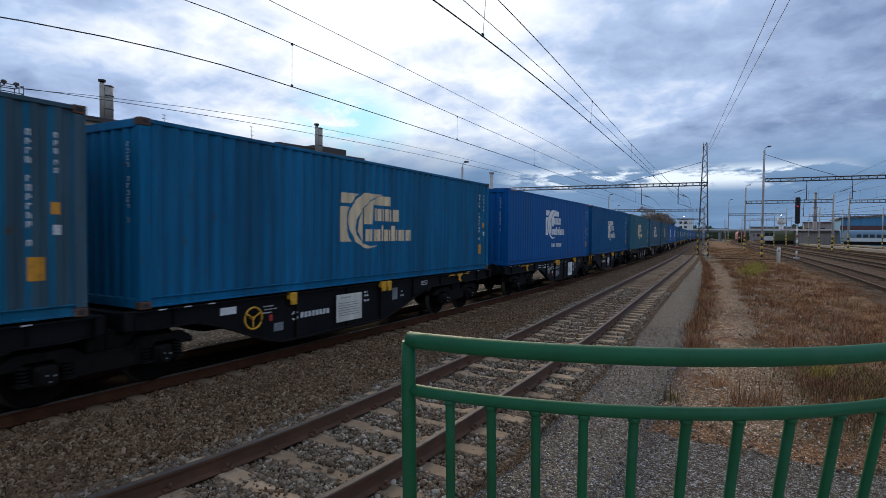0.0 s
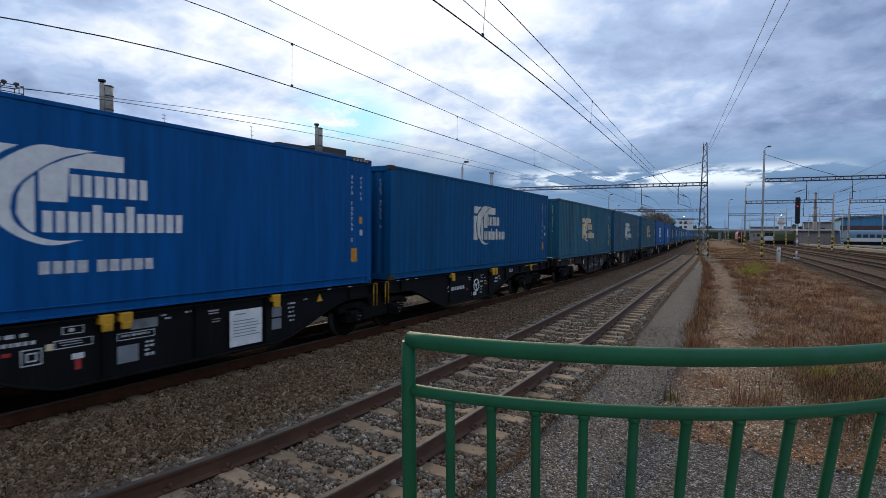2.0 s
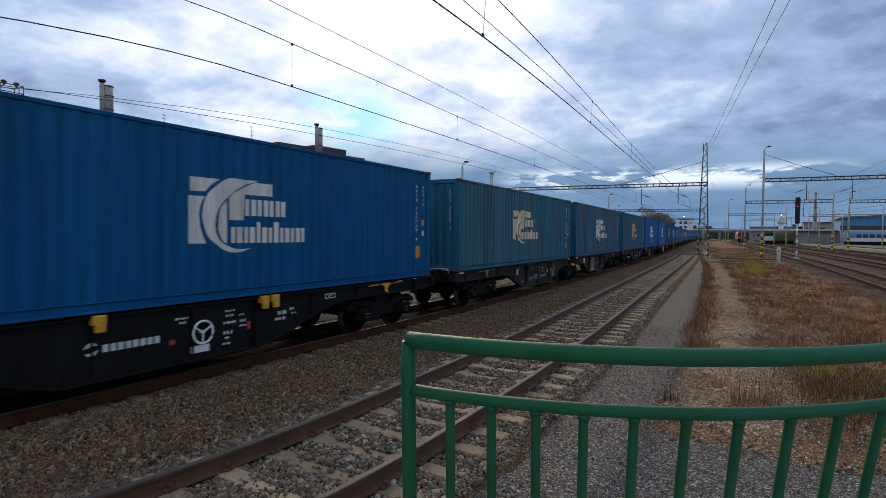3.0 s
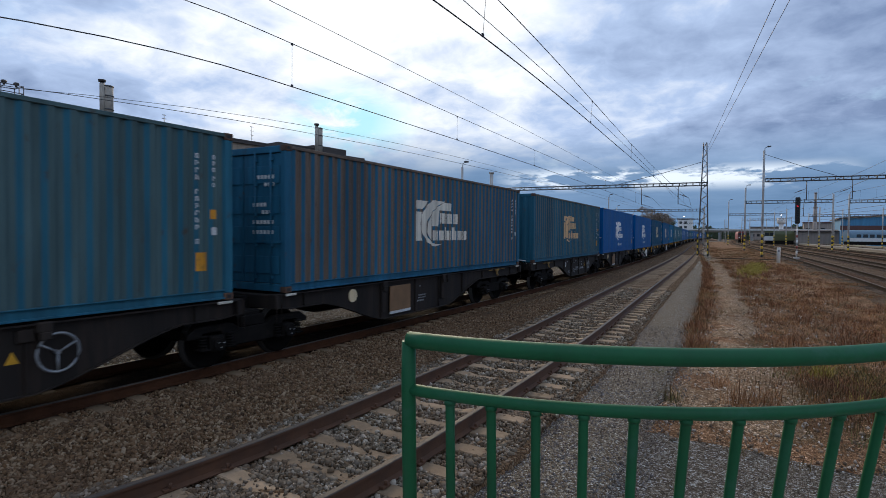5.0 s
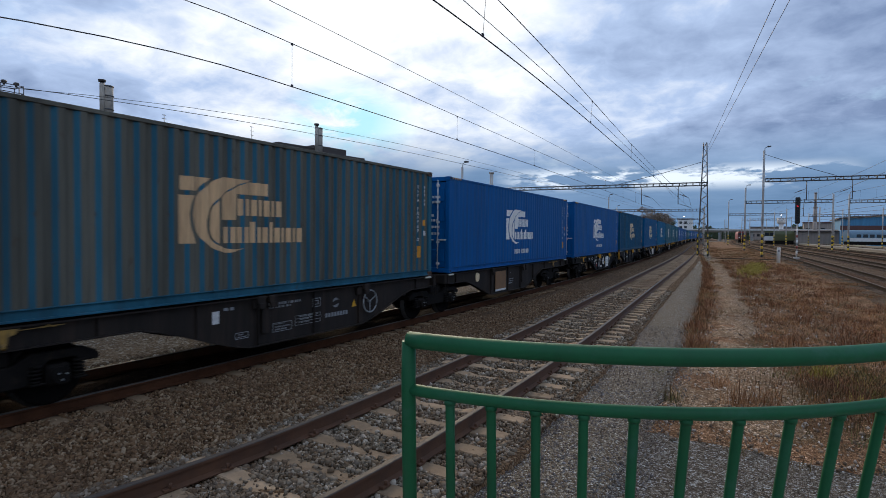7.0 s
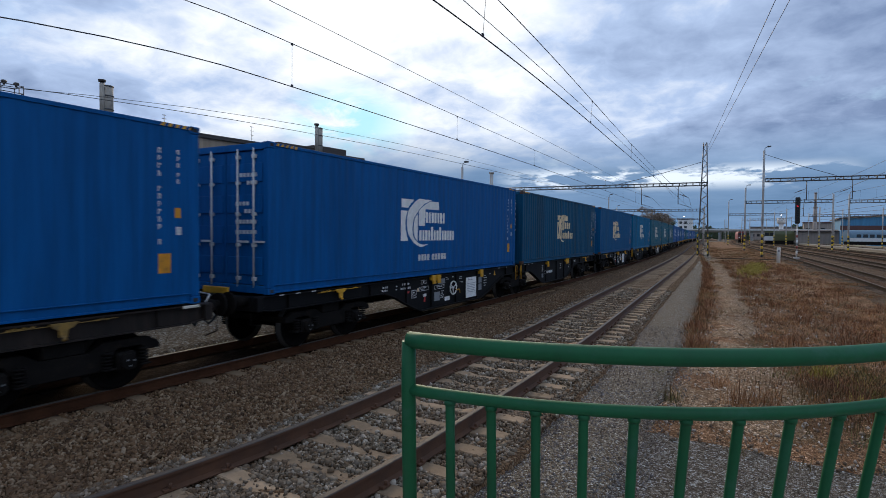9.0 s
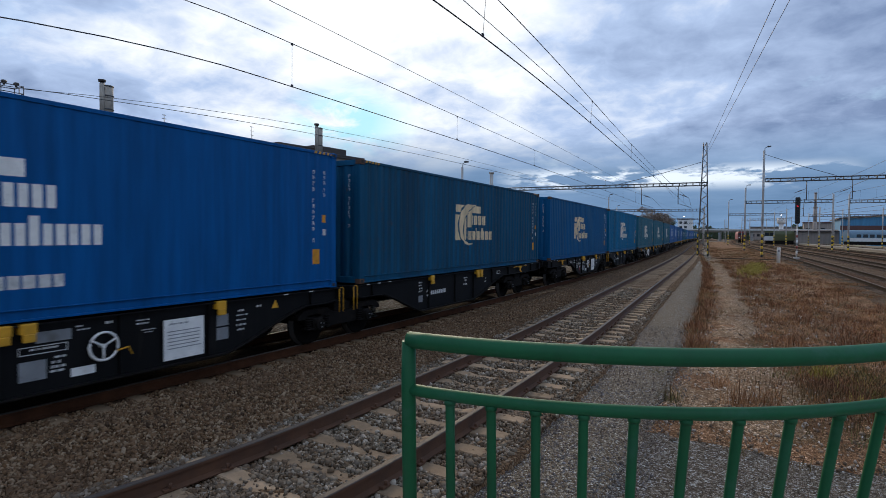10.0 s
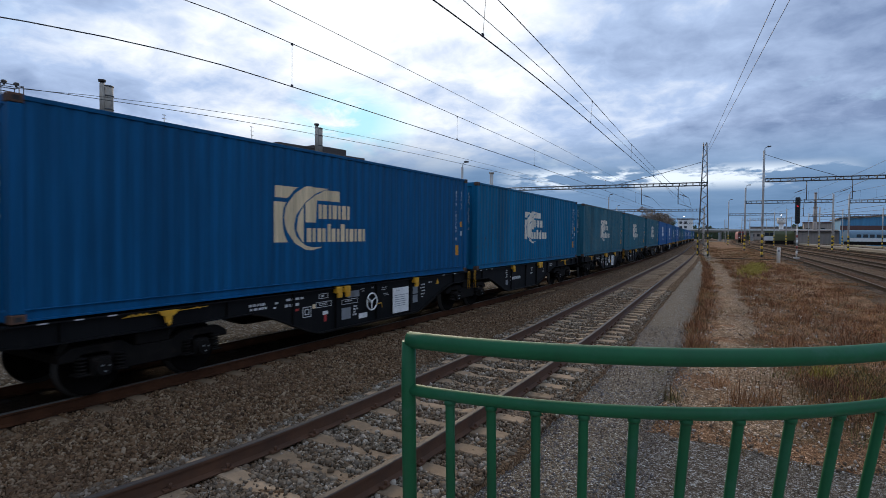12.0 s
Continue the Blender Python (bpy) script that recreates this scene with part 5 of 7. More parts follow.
def build_train():
    boxes, flats = {}, {}
    for i, (y0, style, extra, kind, second) in enumerate(TRAIN):
        mid = y0 + BOX / 2
        key = (style, extra)
        cream = "cream" in extra
        if key not in boxes:
            boxes[key] = build_container(style, "doors" in extra or style == "striped", "twoline" in extra, "twoline" in extra or style == "navy", cream, style not in ("striped",), *EMBLEM_AT.get(key, (4.5, 1.0)))
            box = boxes[key]
        else:
            box = copy_thing(boxes[key], pose(0, 0, 0))
        if kind == "black":
            ends = ("short", "buffer") if second else ("buffer", "short")
            wheel = "yellow" if i == 1 else "board" if i == 2 else "white" if not second else "none" if i != 3 else "white"
        else:
            ends, wheel = (("short", "buffer"), "none") if second else (("buffer", "short"), "grey")
        gap = TRAIN[i + 1][0] - y0 - BOX if ends[1] == "short" and i + 1 < len(TRAIN) else 0.75
        wkey = (kind, ends, wheel, round(gap, 1), i < 2)
        if wkey not in flats:
            flats[wkey] = build_wagon(kind, *ends, i + 5, wheel, gap, i < 2)
            flat = flats[wkey]
        else:
            flat = copy_thing(flats[wkey], pose(0, 0, 0))
        box.matrix_basis = train_pose(mid, SILL_Z)
        flat.matrix_basis = train_pose(mid, 0)
        MOVING.append((box, mid, SILL_Z))
        MOVING.append((flat, mid, 0.0))


build_train()

# ---------------------------------------------------------------- surroundings: materials
M_PLASTER = material("tan_plaster", (0.36, 0.285, 0.21), 0.9, vary=0.15, scale=0.7, grain=30, bump=0.15, tint=(0.29, 0.225, 0.165), streak=True)
M_PLINTH = material("dark_plinth_plaster", (0.17, 0.15, 0.13), 0.9, vary=0.2, scale=0.7, grain=30, bump=0.2, tint=(0.22, 0.12, 0.09), tint_at=(0.6, 0.75))
M_ROOFEDGE = material("dark_roof_sheet", (0.06, 0.05, 0.045), 0.7, vary=0.2, scale=1, grain=30, bump=0.1)
M_FLUE = material("tan_flue_plaster", (0.36, 0.325, 0.275), 0.85, vary=0.2, scale=2, grain=25, bump=0.15, tint=(0.25, 0.22, 0.19))
M_FRAME = material("white_window_frame", (0.60, 0.59, 0.55), 0.6, vary=0.1, scale=3, grain=40, bump=0.05)
M_STEEL_FAR = material("grey_painted_steel", (0.10, 0.10, 0.105), 0.6, 0.3, vary=0.2, scale=1, grain=20, bump=0.05)
M_MASTGREY = material("grey_concrete_mast", (0.42, 0.41, 0.39), 0.85, vary=0.15, scale=1, grain=20, bump=0.1)
M_HAZ_Y = material("hazard_yellow", (0.62, 0.42, 0.03), 0.6, vary=0.2, scale=3, grain=30, bump=0.05)
M_HAZ_K = material("hazard_black", (0.02, 0.02, 0.02), 0.6, vary=0.2, scale=3, grain=30, bump=0.05)
M_STRAW = material("dead_grass", (0.345, 0.175, 0.080), 0.9, vary=0.3, scale=0.9, grain=8, bump=0.0, tint=(0.15, 0.078, 0.04), tint_at=(0.45, 0.65), island=0.5, spec=0.2)
M_WEED = material("yellow_green_weed", (0.27, 0.22, 0.03), 0.85, vary=0.3, scale=1.0, grain=10, bump=0.0, tint=(0.22, 0.17, 0.03), island=0.4)
# Autumn brown, paled and greyed so the colour carries the distance haze.
M_LEAF = material("autumn_leaves", (0.26, 0.205, 0.16), 0.85, vary=0.3, scale=0.3, grain=4, bump=0.0, tint=(0.15, 0.115, 0.085), island=0.45)
M_LEAF_GREEN = material("dark_green_leaves", (0.035, 0.055, 0.022), 0.85, vary=0.3, scale=0.3, grain=4, bump=0.0, tint=(0.08, 0.06, 0.025), island=0.4)
M_BARK = material("bark", (0.09, 0.07, 0.055), 0.9, vary=0.3, scale=4, grain=30, bump=0.3)
M_BLUEWALL = material("blue_cladding", (0.05, 0.21, 0.37), 0.6, vary=0.12, scale=0.3, grain=10, bump=0.05, tint=(0.06, 0.23, 0.39), streak=True)
M_DARKRED = material("dark_red_band", (0.10, 0.045, 0.04), 0.7, vary=0.2, scale=0.4, grain=10, bump=0.05)
M_COACH = material("coach_blue", (0.13, 0.23, 0.31), 0.45, vary=0.12, scale=0.6, grain=20, bump=0.0)
M_COACHW = material("coach_white", (0.62, 0.63, 0.62), 0.5, vary=0.12, scale=0.6, grain=20, bump=0.0)
M_ROOFGREY = material("grey_roofing", (0.20, 0.21, 0.22), 0.8, vary=0.2, scale=0.3, grain=10, bump=0.1)
M_WALLFAR = material("beige_grey_wall", (0.31, 0.265, 0.23), 0.9, vary=0.15, scale=0.2, grain=10, bump=0.05, tint=(0.26, 0.21, 0.18), streak=True)
M_RED = material("red_loco_paint", (0.24, 0.03, 0.025), 0.5, vary=0.15, scale=1, bump=0.0)
M_LIME = material("yellow_green_loco_paint", (0.08, 0.085, 0.025), 0.5, vary=0.15, scale=1, bump=0.0)
M_PLATFORM = material("platform_edge_slabs", (0.17, 0.155, 0.125), 0.9, vary=0.15, scale=0.4, grain=15, bump=0.1)
M_SIGNAL_RED = glowing("signal_red_lens", (1.0, 0.03, 0.06), 0.55)
M_LAMP = glowing("lit_floodlight", (1.0, 0.98, 0.95), 3.0)


def glass_material():
    m = bpy.data.materials.new("window_glass")
    m.use_nodes = True
    b = m.node_tree.nodes["Principled BSDF"]
    b.inputs["Base Color"].default_value = (0.035, 0.038, 0.04, 1)
    b.inputs["Roughness"].default_value = 0.08
    b.inputs["Specular IOR Level"].default_value = 0.6
    return m


M_GLASS = glass_material()


def lattice(bm, ys, zs, solid, x0, x1):
    """A frame of joined bars: the cells of a grid that are solid, drawn out along x."""
    vs = {}

    def vert(i, j, x):
        if (i, j, x) not in vs:
            vs[i, j, x] = bm.verts.new((x, ys[i], zs[j]))
        return vs[i, j, x]
    cells = {(i, j) for i in range(len(ys) - 1) for j in range(len(zs) - 1) if solid(i, j)}
    for i, j in cells:
        for x in (x0, x1):
            bm.faces.new([vert(*p, x) for p in ((i, j), (i + 1, j), (i + 1, j + 1), (i, j + 1))])
        for di, dj, a, b in ((-1, 0, (i, j), (i, j + 1)), (1, 0, (i + 1, j), (i + 1, j + 1)), (0, -1, (i, j), (i + 1, j)), (0, 1, (i, j + 1), (i + 1, j + 1))):
            if (i + di, j + dj) not in cells:
                bm.faces.new([vert(*a, x0), vert(*b, x0), vert(*b, x1), vert(*a, x1)])
    bmesh.ops.recalc_face_normals(bm, faces=bm.faces)


# ---------------------------------------------------------------- station building behind the train
def build_station():
    at = pose(-20.6, 12.0, 0, 0, 0, -7.0)
    root = thing("station_building", "long tan plastered railway building with flat roof and white windows", "building", at=at)
    y0, y1, top, base = -22.0, 11.9, 6.15, -0.5
    width = [(0.2 + i * 2.2) for i in range(-9, 5)]
    w0, z0, z1 = 2.08, 1.52, 4.14
    cuts = [(a, a + w0) for a in width]
    bm = bmesh.new()
    x0, x1 = -0.35, 0.0
    add_box(bm, x0, x1, y0, y1, base, 0.55)
    part("plinth", bm, M_PLINTH, root)
    bm = bmesh.new()
    add_box(bm, x0, x1 - 0.02, y0, y1, 0.55, z0)
    add_box(bm, x0, x1 - 0.02, y0, y1, z1, 4.74)
    add_box(bm, x0, x1 + 0.012, y0, y1, 4.74, top)
    edges = [y0] + [v for c in cuts for v in c] + [y1]
    for a, b in zip(edges[::2], edges[1::2]):
        add_box(bm, x0, x1 - 0.02, a, b, z0, z1)
    part("front_wall", bm, M_PLASTER, root)
    bm = bmesh.new()
    add_box(bm, -9, x0, y0, y0 + 0.3, base, top)
    add_box(bm, -9, x0, y1 - 0.3, y1, base, top)
    add_box(bm, -9.3, -9, y0, y1, base, top)
    part("rear_walls", bm, M_PLASTER, root)
    bm = bmesh.new()
    add_box(bm, -9.4, 0.12, y0 - 0.1, y1 + 0.1, top, top + 0.07, 0.01)
    add_box(bm, 0.03, 0.12, y0 - 0.1, y1 + 0.1, top - 0.1, top, 0.01)
    part("roof", bm, M_ROOFEDGE, root)
    bm = bmesh.new()
    add_box(bm, -6, -0.9, 7.2, 9.5, top + 0.07, top + 0.42, 0.02)
    add_box(bm, -6, -1.0, 9.5, 11.7, top + 0.07, top + 0.58, 0.02)
    part("roof_upstand", bm, M_ROOFEDGE, root)
    fr, pn = bmesh.new(), bmesh.new()
    t = 0.07
    lattice(fr, [0, t, w0 - t, w0], [z0, z0 + t, 2.58, 2.62, 2.90, 3.02, z1 - t, z1], lambda i, j: i != 1 or j % 2 == 0, -0.14, -0.04)
    add_box(pn, -0.10, -0.09, t, w0 - t, z0 + t, z1 - t)
    sl = bmesh.new()
    add_box(sl, -0.1, 0.09, -0.08, w0 + 0.08, z0 - 0.07, z0 - 0.005, 0.008)
    fm, pm, sm = mesh_of("window_frame", fr, M_FRAME), mesh_of("pane", pn, M_GLASS), mesh_of("window_sill", sl, M_FRAME)
    for a, b in cuts:
        win = new("window", fm)
        win.parent = root
        win.matrix_basis = pose(0, a, 0)
        for me in (pm, sm):
            o = new(me.name, me)
            o.parent = win
    # dark room behind the windows
    bm = bmesh.new()
    add_box(bm, -2.2, -2.1, y0 + 0.4, y1 - 0.4, 0.6, 4.7)
    part("inner_wall", bm, M_PLINTH, root)
    return root


def build_flue(x, y, z0, h, r):
    """A pale stack with a thinner pipe beside it, straps and a small cowl."""
    root = thing("chimney_flue", "pale tan twin chimney flue with small dark cowl", "chimney", "flues on the roof", at=pose(x, y, z0))
    bm = bmesh.new()
    add_tube(bm, [(0, r * 0.3, 0), (0, r * 0.3, h * 0.97)], r * 0.95, 16)
    part("flue_pipe", bm, M_FLUE, root)
    bm = bmesh.new()
    add_tube(bm, [(0.05, -r * 0.75, 0), (0.05, -r * 0.75, h * 1.0)], r * 0.42, 12)
    part("thin_pipe", bm, M_FLUE, root)
    for k in (0.28, 0.66, 0.93):
        bm = bmesh.new()
        add_tube(bm, [(0, r * 0.3, h * k), (0, r * 0.3, h * k + 0.04)], r * 1.03, 16)
        part("strap", bm, M_STEEL_FAR, root)
    bm = bmesh.new()
    add_tube(bm, [(0.05, -r * 0.75, h * 1.0), (0.05, -r * 0.75, h * 1.04)], r * 0.3, 10)
    add_tube(bm, [(0.05, -r * 0.75, h * 1.04), (0.05, -r * 0.75, h * 1.10)], r * 0.62, 12)
    part("cowl", bm, M_ROOFEDGE, root)


def build_floodlights(x, y, z0, z1):
    root = thing("floodlight_mast", "steel floodlight mast with a caged lamp platform", "lamp", at=pose(x, y, 0))
    bm = bmesh.new()
    add_tube(bm, [(0, 0, -0.4), (0, 0, z0)], 0.09, 10)
    part("pole", bm, M_STEEL_FAR, root)
    bm = bmesh.new()
    for zz in (z0, (z0 + z1) / 2, z1):
        add_tube(bm, [(-.28, -.28, zz), (.28, -.28, zz), (.28, .28, zz), (-.28, .28, zz), (-.28, -.28, zz)], 0.013, 6)
    for a in (-0.28, 0, 0.28):
        for b in (-0.28, 0.28):
            add_tube(bm, [(a, b, z0), (a, b, z1)], 0.012, 6)
    add_box(bm, -.28, .28, -.28, .28, z0 - 0.03, z0)
    part("cage", bm, M_STEEL_FAR, root)
    for a, b in ((0.15, -0.16), (0.1, 0.17)):
        bm = bmesh.new()
        add_box(bm, a - 0.06, a + 0.06, b - 0.065, b + 0.065, z1 + 0.03, z1 + 0.12, 0.025)
        add_tube(bm, [(a, b, z1 - 0.02), (a, b, z1 + 0.06)], 0.03, 6)
        part("floodlight", bm, M_ROOFEDGE, root)


build_station()
build_flue(-20.8, 11.25, 6.2, 1.27, 0.2)
for x, y, z0, h in ((-20.5, 13.3, 6.2, 0.55), (-20.2, 17.3, 6.2, 0.75)):
    bm = bmesh.new()
    add_tube(bm, [(x, y, z0), (x, y, z0 + h)], 0.012, 6)
    for k in (0.45, 0.7, 0.95):
        add_tube(bm, [(x, y - 0.09, z0 + h * k), (x, y + 0.09, z0 + h * k)], 0.01, 5)
    tagged(new("aerial", mesh_of("aerial", bm, M_STEEL_FAR)), "thin metal aerial on the building's roof", "antenna", "aerials on the roof")
build_flue(-19.9, 21.22, 6.2, 1.34, 0.2)
build_floodlights(-19.2, 7.62, 5.95, 6.38)


# ---------------------------------------------------------------- masts, portals and wires
def hazard_bands(root, x, y, r, z0=-0.3, n=8, h=0.34):
    for k in range(n):
        bm = bmesh.new()
        add_tube(bm, [(x, y, z0 + k * h), (x, y, z0 + (k + 1) * h)], r, 10)
        part("hazard_band", bm, M_HAZ_Y if k % 2 else M_HAZ_K, root)


def lattice_mast(x, y, top, w0, w1, bands=True):
    root = thing("lattice_mast", "grey riveted lattice steel mast with striped foot", "mast", "catenary masts")
    base = -0.4
    bm = bmesh.new()

    def corner(sx, sy, z):
        wd = w0 + (w1 - w0) * (z - base) / (top - base)
        return (x + sx * wd / 2, y + sy * wd / 2, z)
    for sx in (-1, 1):
        for sy in (-1, 1):
            add_tube(bm, [corner(sx, sy, base), corner(sx, sy, top)], 0.045, 5)
    part("legs", bm, M_STEEL_FAR, root)
    bm = bmesh.new()
    n = int((top - base) / 0.62)
    for k in range(n):
        za, zb = base + (top - base) * k / n, base + (top - base) * (k + 1) / n
        s = 1 if k % 2 else -1
        for sy in (-1, 1):
            add_tube(bm, [corner(-s, sy, za), corner(s, sy, zb)], 0.025, 4)
            add_tube(bm, [corner(sy, -s, za), corner(sy, s, zb)], 0.025, 4)
    part("lacing", bm, M_STEEL_FAR, root)
    if bands:
        for sx in (-1, 1):
            cx = x + sx * w0 * 0.48
            for k in range(8):
                bm = bmesh.new()
                add_box(bm, cx - 0.07, cx + 0.07, y - w0 / 2 - 0.07, y - w0 / 2 + 0.06, -0.3 + k * 0.34, 0.04 + k * 0.34, 0.0)
                part("hazard_band", bm, M_HAZ_Y if k % 2 else M_HAZ_K, root)
    return root


def tube_mast(x, y, top, r, lamp=0, bands=True, label="grey round catenary mast with black and yellow foot"):
    root = thing("catenary_mast", label, "mast", "catenary masts")
    bm = bmesh.new()
    add_tube(bm, [(x, y, -0.4), (x, y, top * 0.6), (x, y, top)], r, 10)
    part("pole", bm, M_MASTGREY, root)
    if bands:
        hazard_bands(root, x, y, r * 1.08)
    if lamp:
        bm = bmesh.new()
        add_tube(bm, [(x, y, top - 0.6), (x + lamp * 0.1, y, top + 0.3), (x + lamp * 0.5, y, top + 0.45)], 0.04, 6)
        add_box(bm, min(x + lamp * 0.4, x + lamp * 1.0), max(x + lamp * 0.4, x + lamp * 1.0), y - 0.16, y + 0.16, top + 0.38, top + 0.52, 0.03)
        part("street_light", bm, M_STEEL_FAR, root)
    return root


def truss(x0, x1, y, z, depth=0.5, tilt=0.0, name="portal_beam"):
    """A lattice beam across the tracks."""
    ob = thing(name, "grey lattice steel portal beam spanning the tracks", "beam", "portal beams")
    n = max(4, int(abs(x1 - x0) / 0.75))
    pt = lambda u, sy, sz: (x0 + (x1 - x0) * u, y + tilt * u + sy * 0.25, z + sz * depth / 2)
    for sz, nm in ((1, "top_chord"), (-1, "bottom_chord")):
        bm = bmesh.new()
        for sy in (-1, 1):
            add_tube(bm, [pt(0, sy, sz), pt(1, sy, sz)], 0.05, 5)
        part(nm, bm, M_STEEL_FAR, ob)
    bm = bmesh.new()
    for k in range(n):
        a, b = k / n, (k + 1) / n
        for sy in (-1, 1):
            add_tube(bm, [pt(a, sy, -1), pt(a, sy, 1)], 0.035, 4)
            if k % 3 == 0:
                add_tube(bm, [pt(a, sy, -1), pt(b, sy, 1)], 0.02, 4)
        add_tube(bm, [pt(a, -1, -1), pt(b, 1, -1)], 0.022, 4)
    part("lacing", bm, M_STEEL_FAR, ob)
    return ob


def cantilever(x, y, z, d):
    """Suspension for the wires under a beam: drop tube, registration arm, insulators."""
    root = thing("wire_support", "steel drop tube and registration arm with brown insulators", "support", "wire supports")
    bm = bmesh.new()
    add_tube(bm, [(x + d, y, z), (x + d, y, z - 2.2)], 0.045, 6)
    add_tube(bm, [(x + d, y, z - 0.9), (x, y, z - 1.4)], 0.03, 6)
    add_tube(bm, [(x + d, y, z - 2.1), (x - d * 0.2, y, z - 2.6)], 0.025, 6)
    part("drop_tube", bm, M_STEEL_FAR, root)
    bm = bmesh.new()
    for k in range(5):
        add_tube(bm, [(x + d * 0.6 - d * k * 0.07, y, z - 1.1 - k * 0.03), (x + d * 0.57 - d * k * 0.07, y, z - 1.115 - k * 0.03)], 0.075, 8)
    part("insulator", bm, M_INSUL, root)


lattice_mast(-7.05, 74.0, 13.4, 1.15, 0.36)
tube_mast(-0.9, 76.0, 12.3, 0.12, 0.7)
truss(-6.8, -46.0, 74.0, 8.45, 0.36, tilt=-3.0)
truss(-0.7, 34.0, 76.0, 8.80, 0.36, tilt=2.0)
tube_mast(34.0, 78.0, 9.6, 0.2)
lattice_mast(-46.4, 71.0, 9.6, 0.9, 0.6, False)
for px, py in ((-3.95, 110.0), (8.6, 110.0), (10.9, 112.0), (16.3, 112.0)):
    tube_mast(px, py, 10.6 if px < 0 else 9.2, 0.13, 0.8 if px in (-3.95, 10.9) else 0)
truss(-3.8, 8.5, 110.0, 8.05, 0.45)
truss(11.0, 34.0, 112.0, 8.0, 0.45)
tube_mast(7.3, 118.0, 7.4, 0.11)
for px, py, h in ((-10.05, 170.0, 11.6), (3.4, 170.0, 9.4), (-13.4, 142.0, 9.2), (-19.2, 200.0, 9.0)):
    tube_mast(px, py, h, 0.13, 0.9 if px == -10.05 else 0, bands=px > -12)
truss(-9.9, 3.3, 170.0, 8.0, 0.45)
truss(-13.6, -52.0, 142.0, 8.15, 0.5, tilt=-5.0)
truss(-19.4, -60.0, 200.0, 7.7, 0.5, tilt=-6.0)
truss(-24.0, -62.0, 260.0, 7.4, 0.5, tilt=-8.0)
for px, py, h in ((-24.5, 45.0, 8.3), (-22.4, 90.0, 8.2), (-30.0, 128.0, 8.4), (-34.0, 165.0, 8.4)):
    tube_mast(px, py, h, 0.10, 0.6, False, "slim grey lamp post with a short arm")
bm = bmesh.new()
add_tube(bm, [(-22.97, 48.0, -0.4), (-22.97, 48.0, 8.0)], 0.17, 10)
add_box(bm, -23.16, -22.78, 47.8, 48.2, 7.9, 8.05, 0.02)
tagged(new("concrete_post", mesh_of("concrete_post", bm, M_MASTGREY)), "pale grey concrete post behind the train", "post")


def wire(name, label, pts, r, group):
    bm = bmesh.new()
    add_tube(bm, pts, r, 5)
    return tagged(new(name, mesh_of(name, bm, M_WIRE)), label, "wire", group)


def sag(y, y0, y1, hi, lo):
    u = (y - y0) / (y1 - y0)
    return lo + (hi - lo) * (2 * u - 1) ** 2


def catenary(fn, y0, y1, z_contact, hi, lo, droppers, stagger, r=0.0115):
    """Contact wire, messenger and droppers over one line."""
    spans = [(-8.0, 74.0), (74.0, 142.0), (142.0, 200.0), (200.0, 260.0)]
    pts_c, pts_m = [], []
    root = thing("overhead_line", "contact wire and messenger wire hung on droppers", "wire", "overhead lines")
    for a, b in spans:
        n = 80 if a < 0 else 24
        for k in range(n):
            y = a + (b - a) * k / n
            side = stagger * (2 * k / n - 1)
            pts_c.append((fn(y) + side, y, z_contact))
            pts_m.append((fn(y) + side * 0.6, y, sag(y, a, b, hi, lo)))
        stagger = -stagger
    bm = bmesh.new()
    add_tube(bm, pts_c, r, 5)
    part("contact_wire", bm, M_WIRE, root)
    bm = bmesh.new()
    add_tube(bm, pts_m, r * 0.8, 5)
    part("messenger_wire", bm, M_WIRE, root)
    arr_c, arr_m = np.array(pts_c), np.array(pts_m)
    for y in droppers:
        c = [float(np.interp(y, arr_c[:, 1], arr_c[:, k])) for k in range(3)]
        m = [float(np.interp(y, arr_m[:, 1], arr_m[:, k])) for k in range(3)]
        bm = bmesh.new()
        add_tube(bm, [m, c], 0.0045, 4)
        add_box(bm, c[0] - 0.012, c[0] + 0.012, c[1] - 0.03, c[1] + 0.03, c[2] - 0.01, c[2] + 0.05)
        add_box(bm, m[0] - 0.012, m[0] + 0.012, m[1] - 0.03, m[1] + 0.03, m[2] - 0.04, m[2] + 0.012)
        part("dropper", bm, M_WIRE, root)
    return root


catenary(lambda y: main_line(y) - 0.062 * min(max(8.0 - y, 0.0), 6.0) ** 2, -8, 260, 5.5, 6.95, 6.22, [9.2, 17.2, 25.4, 33.6, 42, 50, 58, 66, 84, 96, 108, 120], 0.0)
catenary(lambda y: near_line(y) - 0.1, -8, 260, 5.5, 6.75, 6.02, [8.4, 16.4, 24.5, 33, 42, 51, 60, 82, 96, 110, 124], 0.25)
wire("roof_line", "thin line wire strung along the building behind the train", [(-13.5 - 3.4 * math.exp(-(y - 7) / 9) + 0.5 * bend(y), y, 5.9) for y in np.linspace(5.5, 142, 60)], 0.009, "line wires")
wire("roof_line", "thin line wire strung along the building behind the train", [(-13.0 - 3.3 * math.exp(-(y - 9) / 6) + 0.5 * bend(y), y, 6.0) for y in np.linspace(6.2, 142, 60)], 0.007, "line wires")
catenary(yard_line(6.05), -8, 260, 5.6, 6.95, 6.2, [60, 66, 84, 96, 108, 120], 0.15)
catenary(yard_line(10.35), -8, 260, 5.6, 6.95, 6.2, [60, 66, 84, 96, 108, 120], -0.15)
wire("feeder_wire", "bare feeder wire above the main line", [(-10.05 + bend(y) - 0.010 * y, y, 7.5 + 0.00015 * (y - 36) ** 2) for y in np.linspace(-8, 260, 70)], 0.008, "feeder wires")
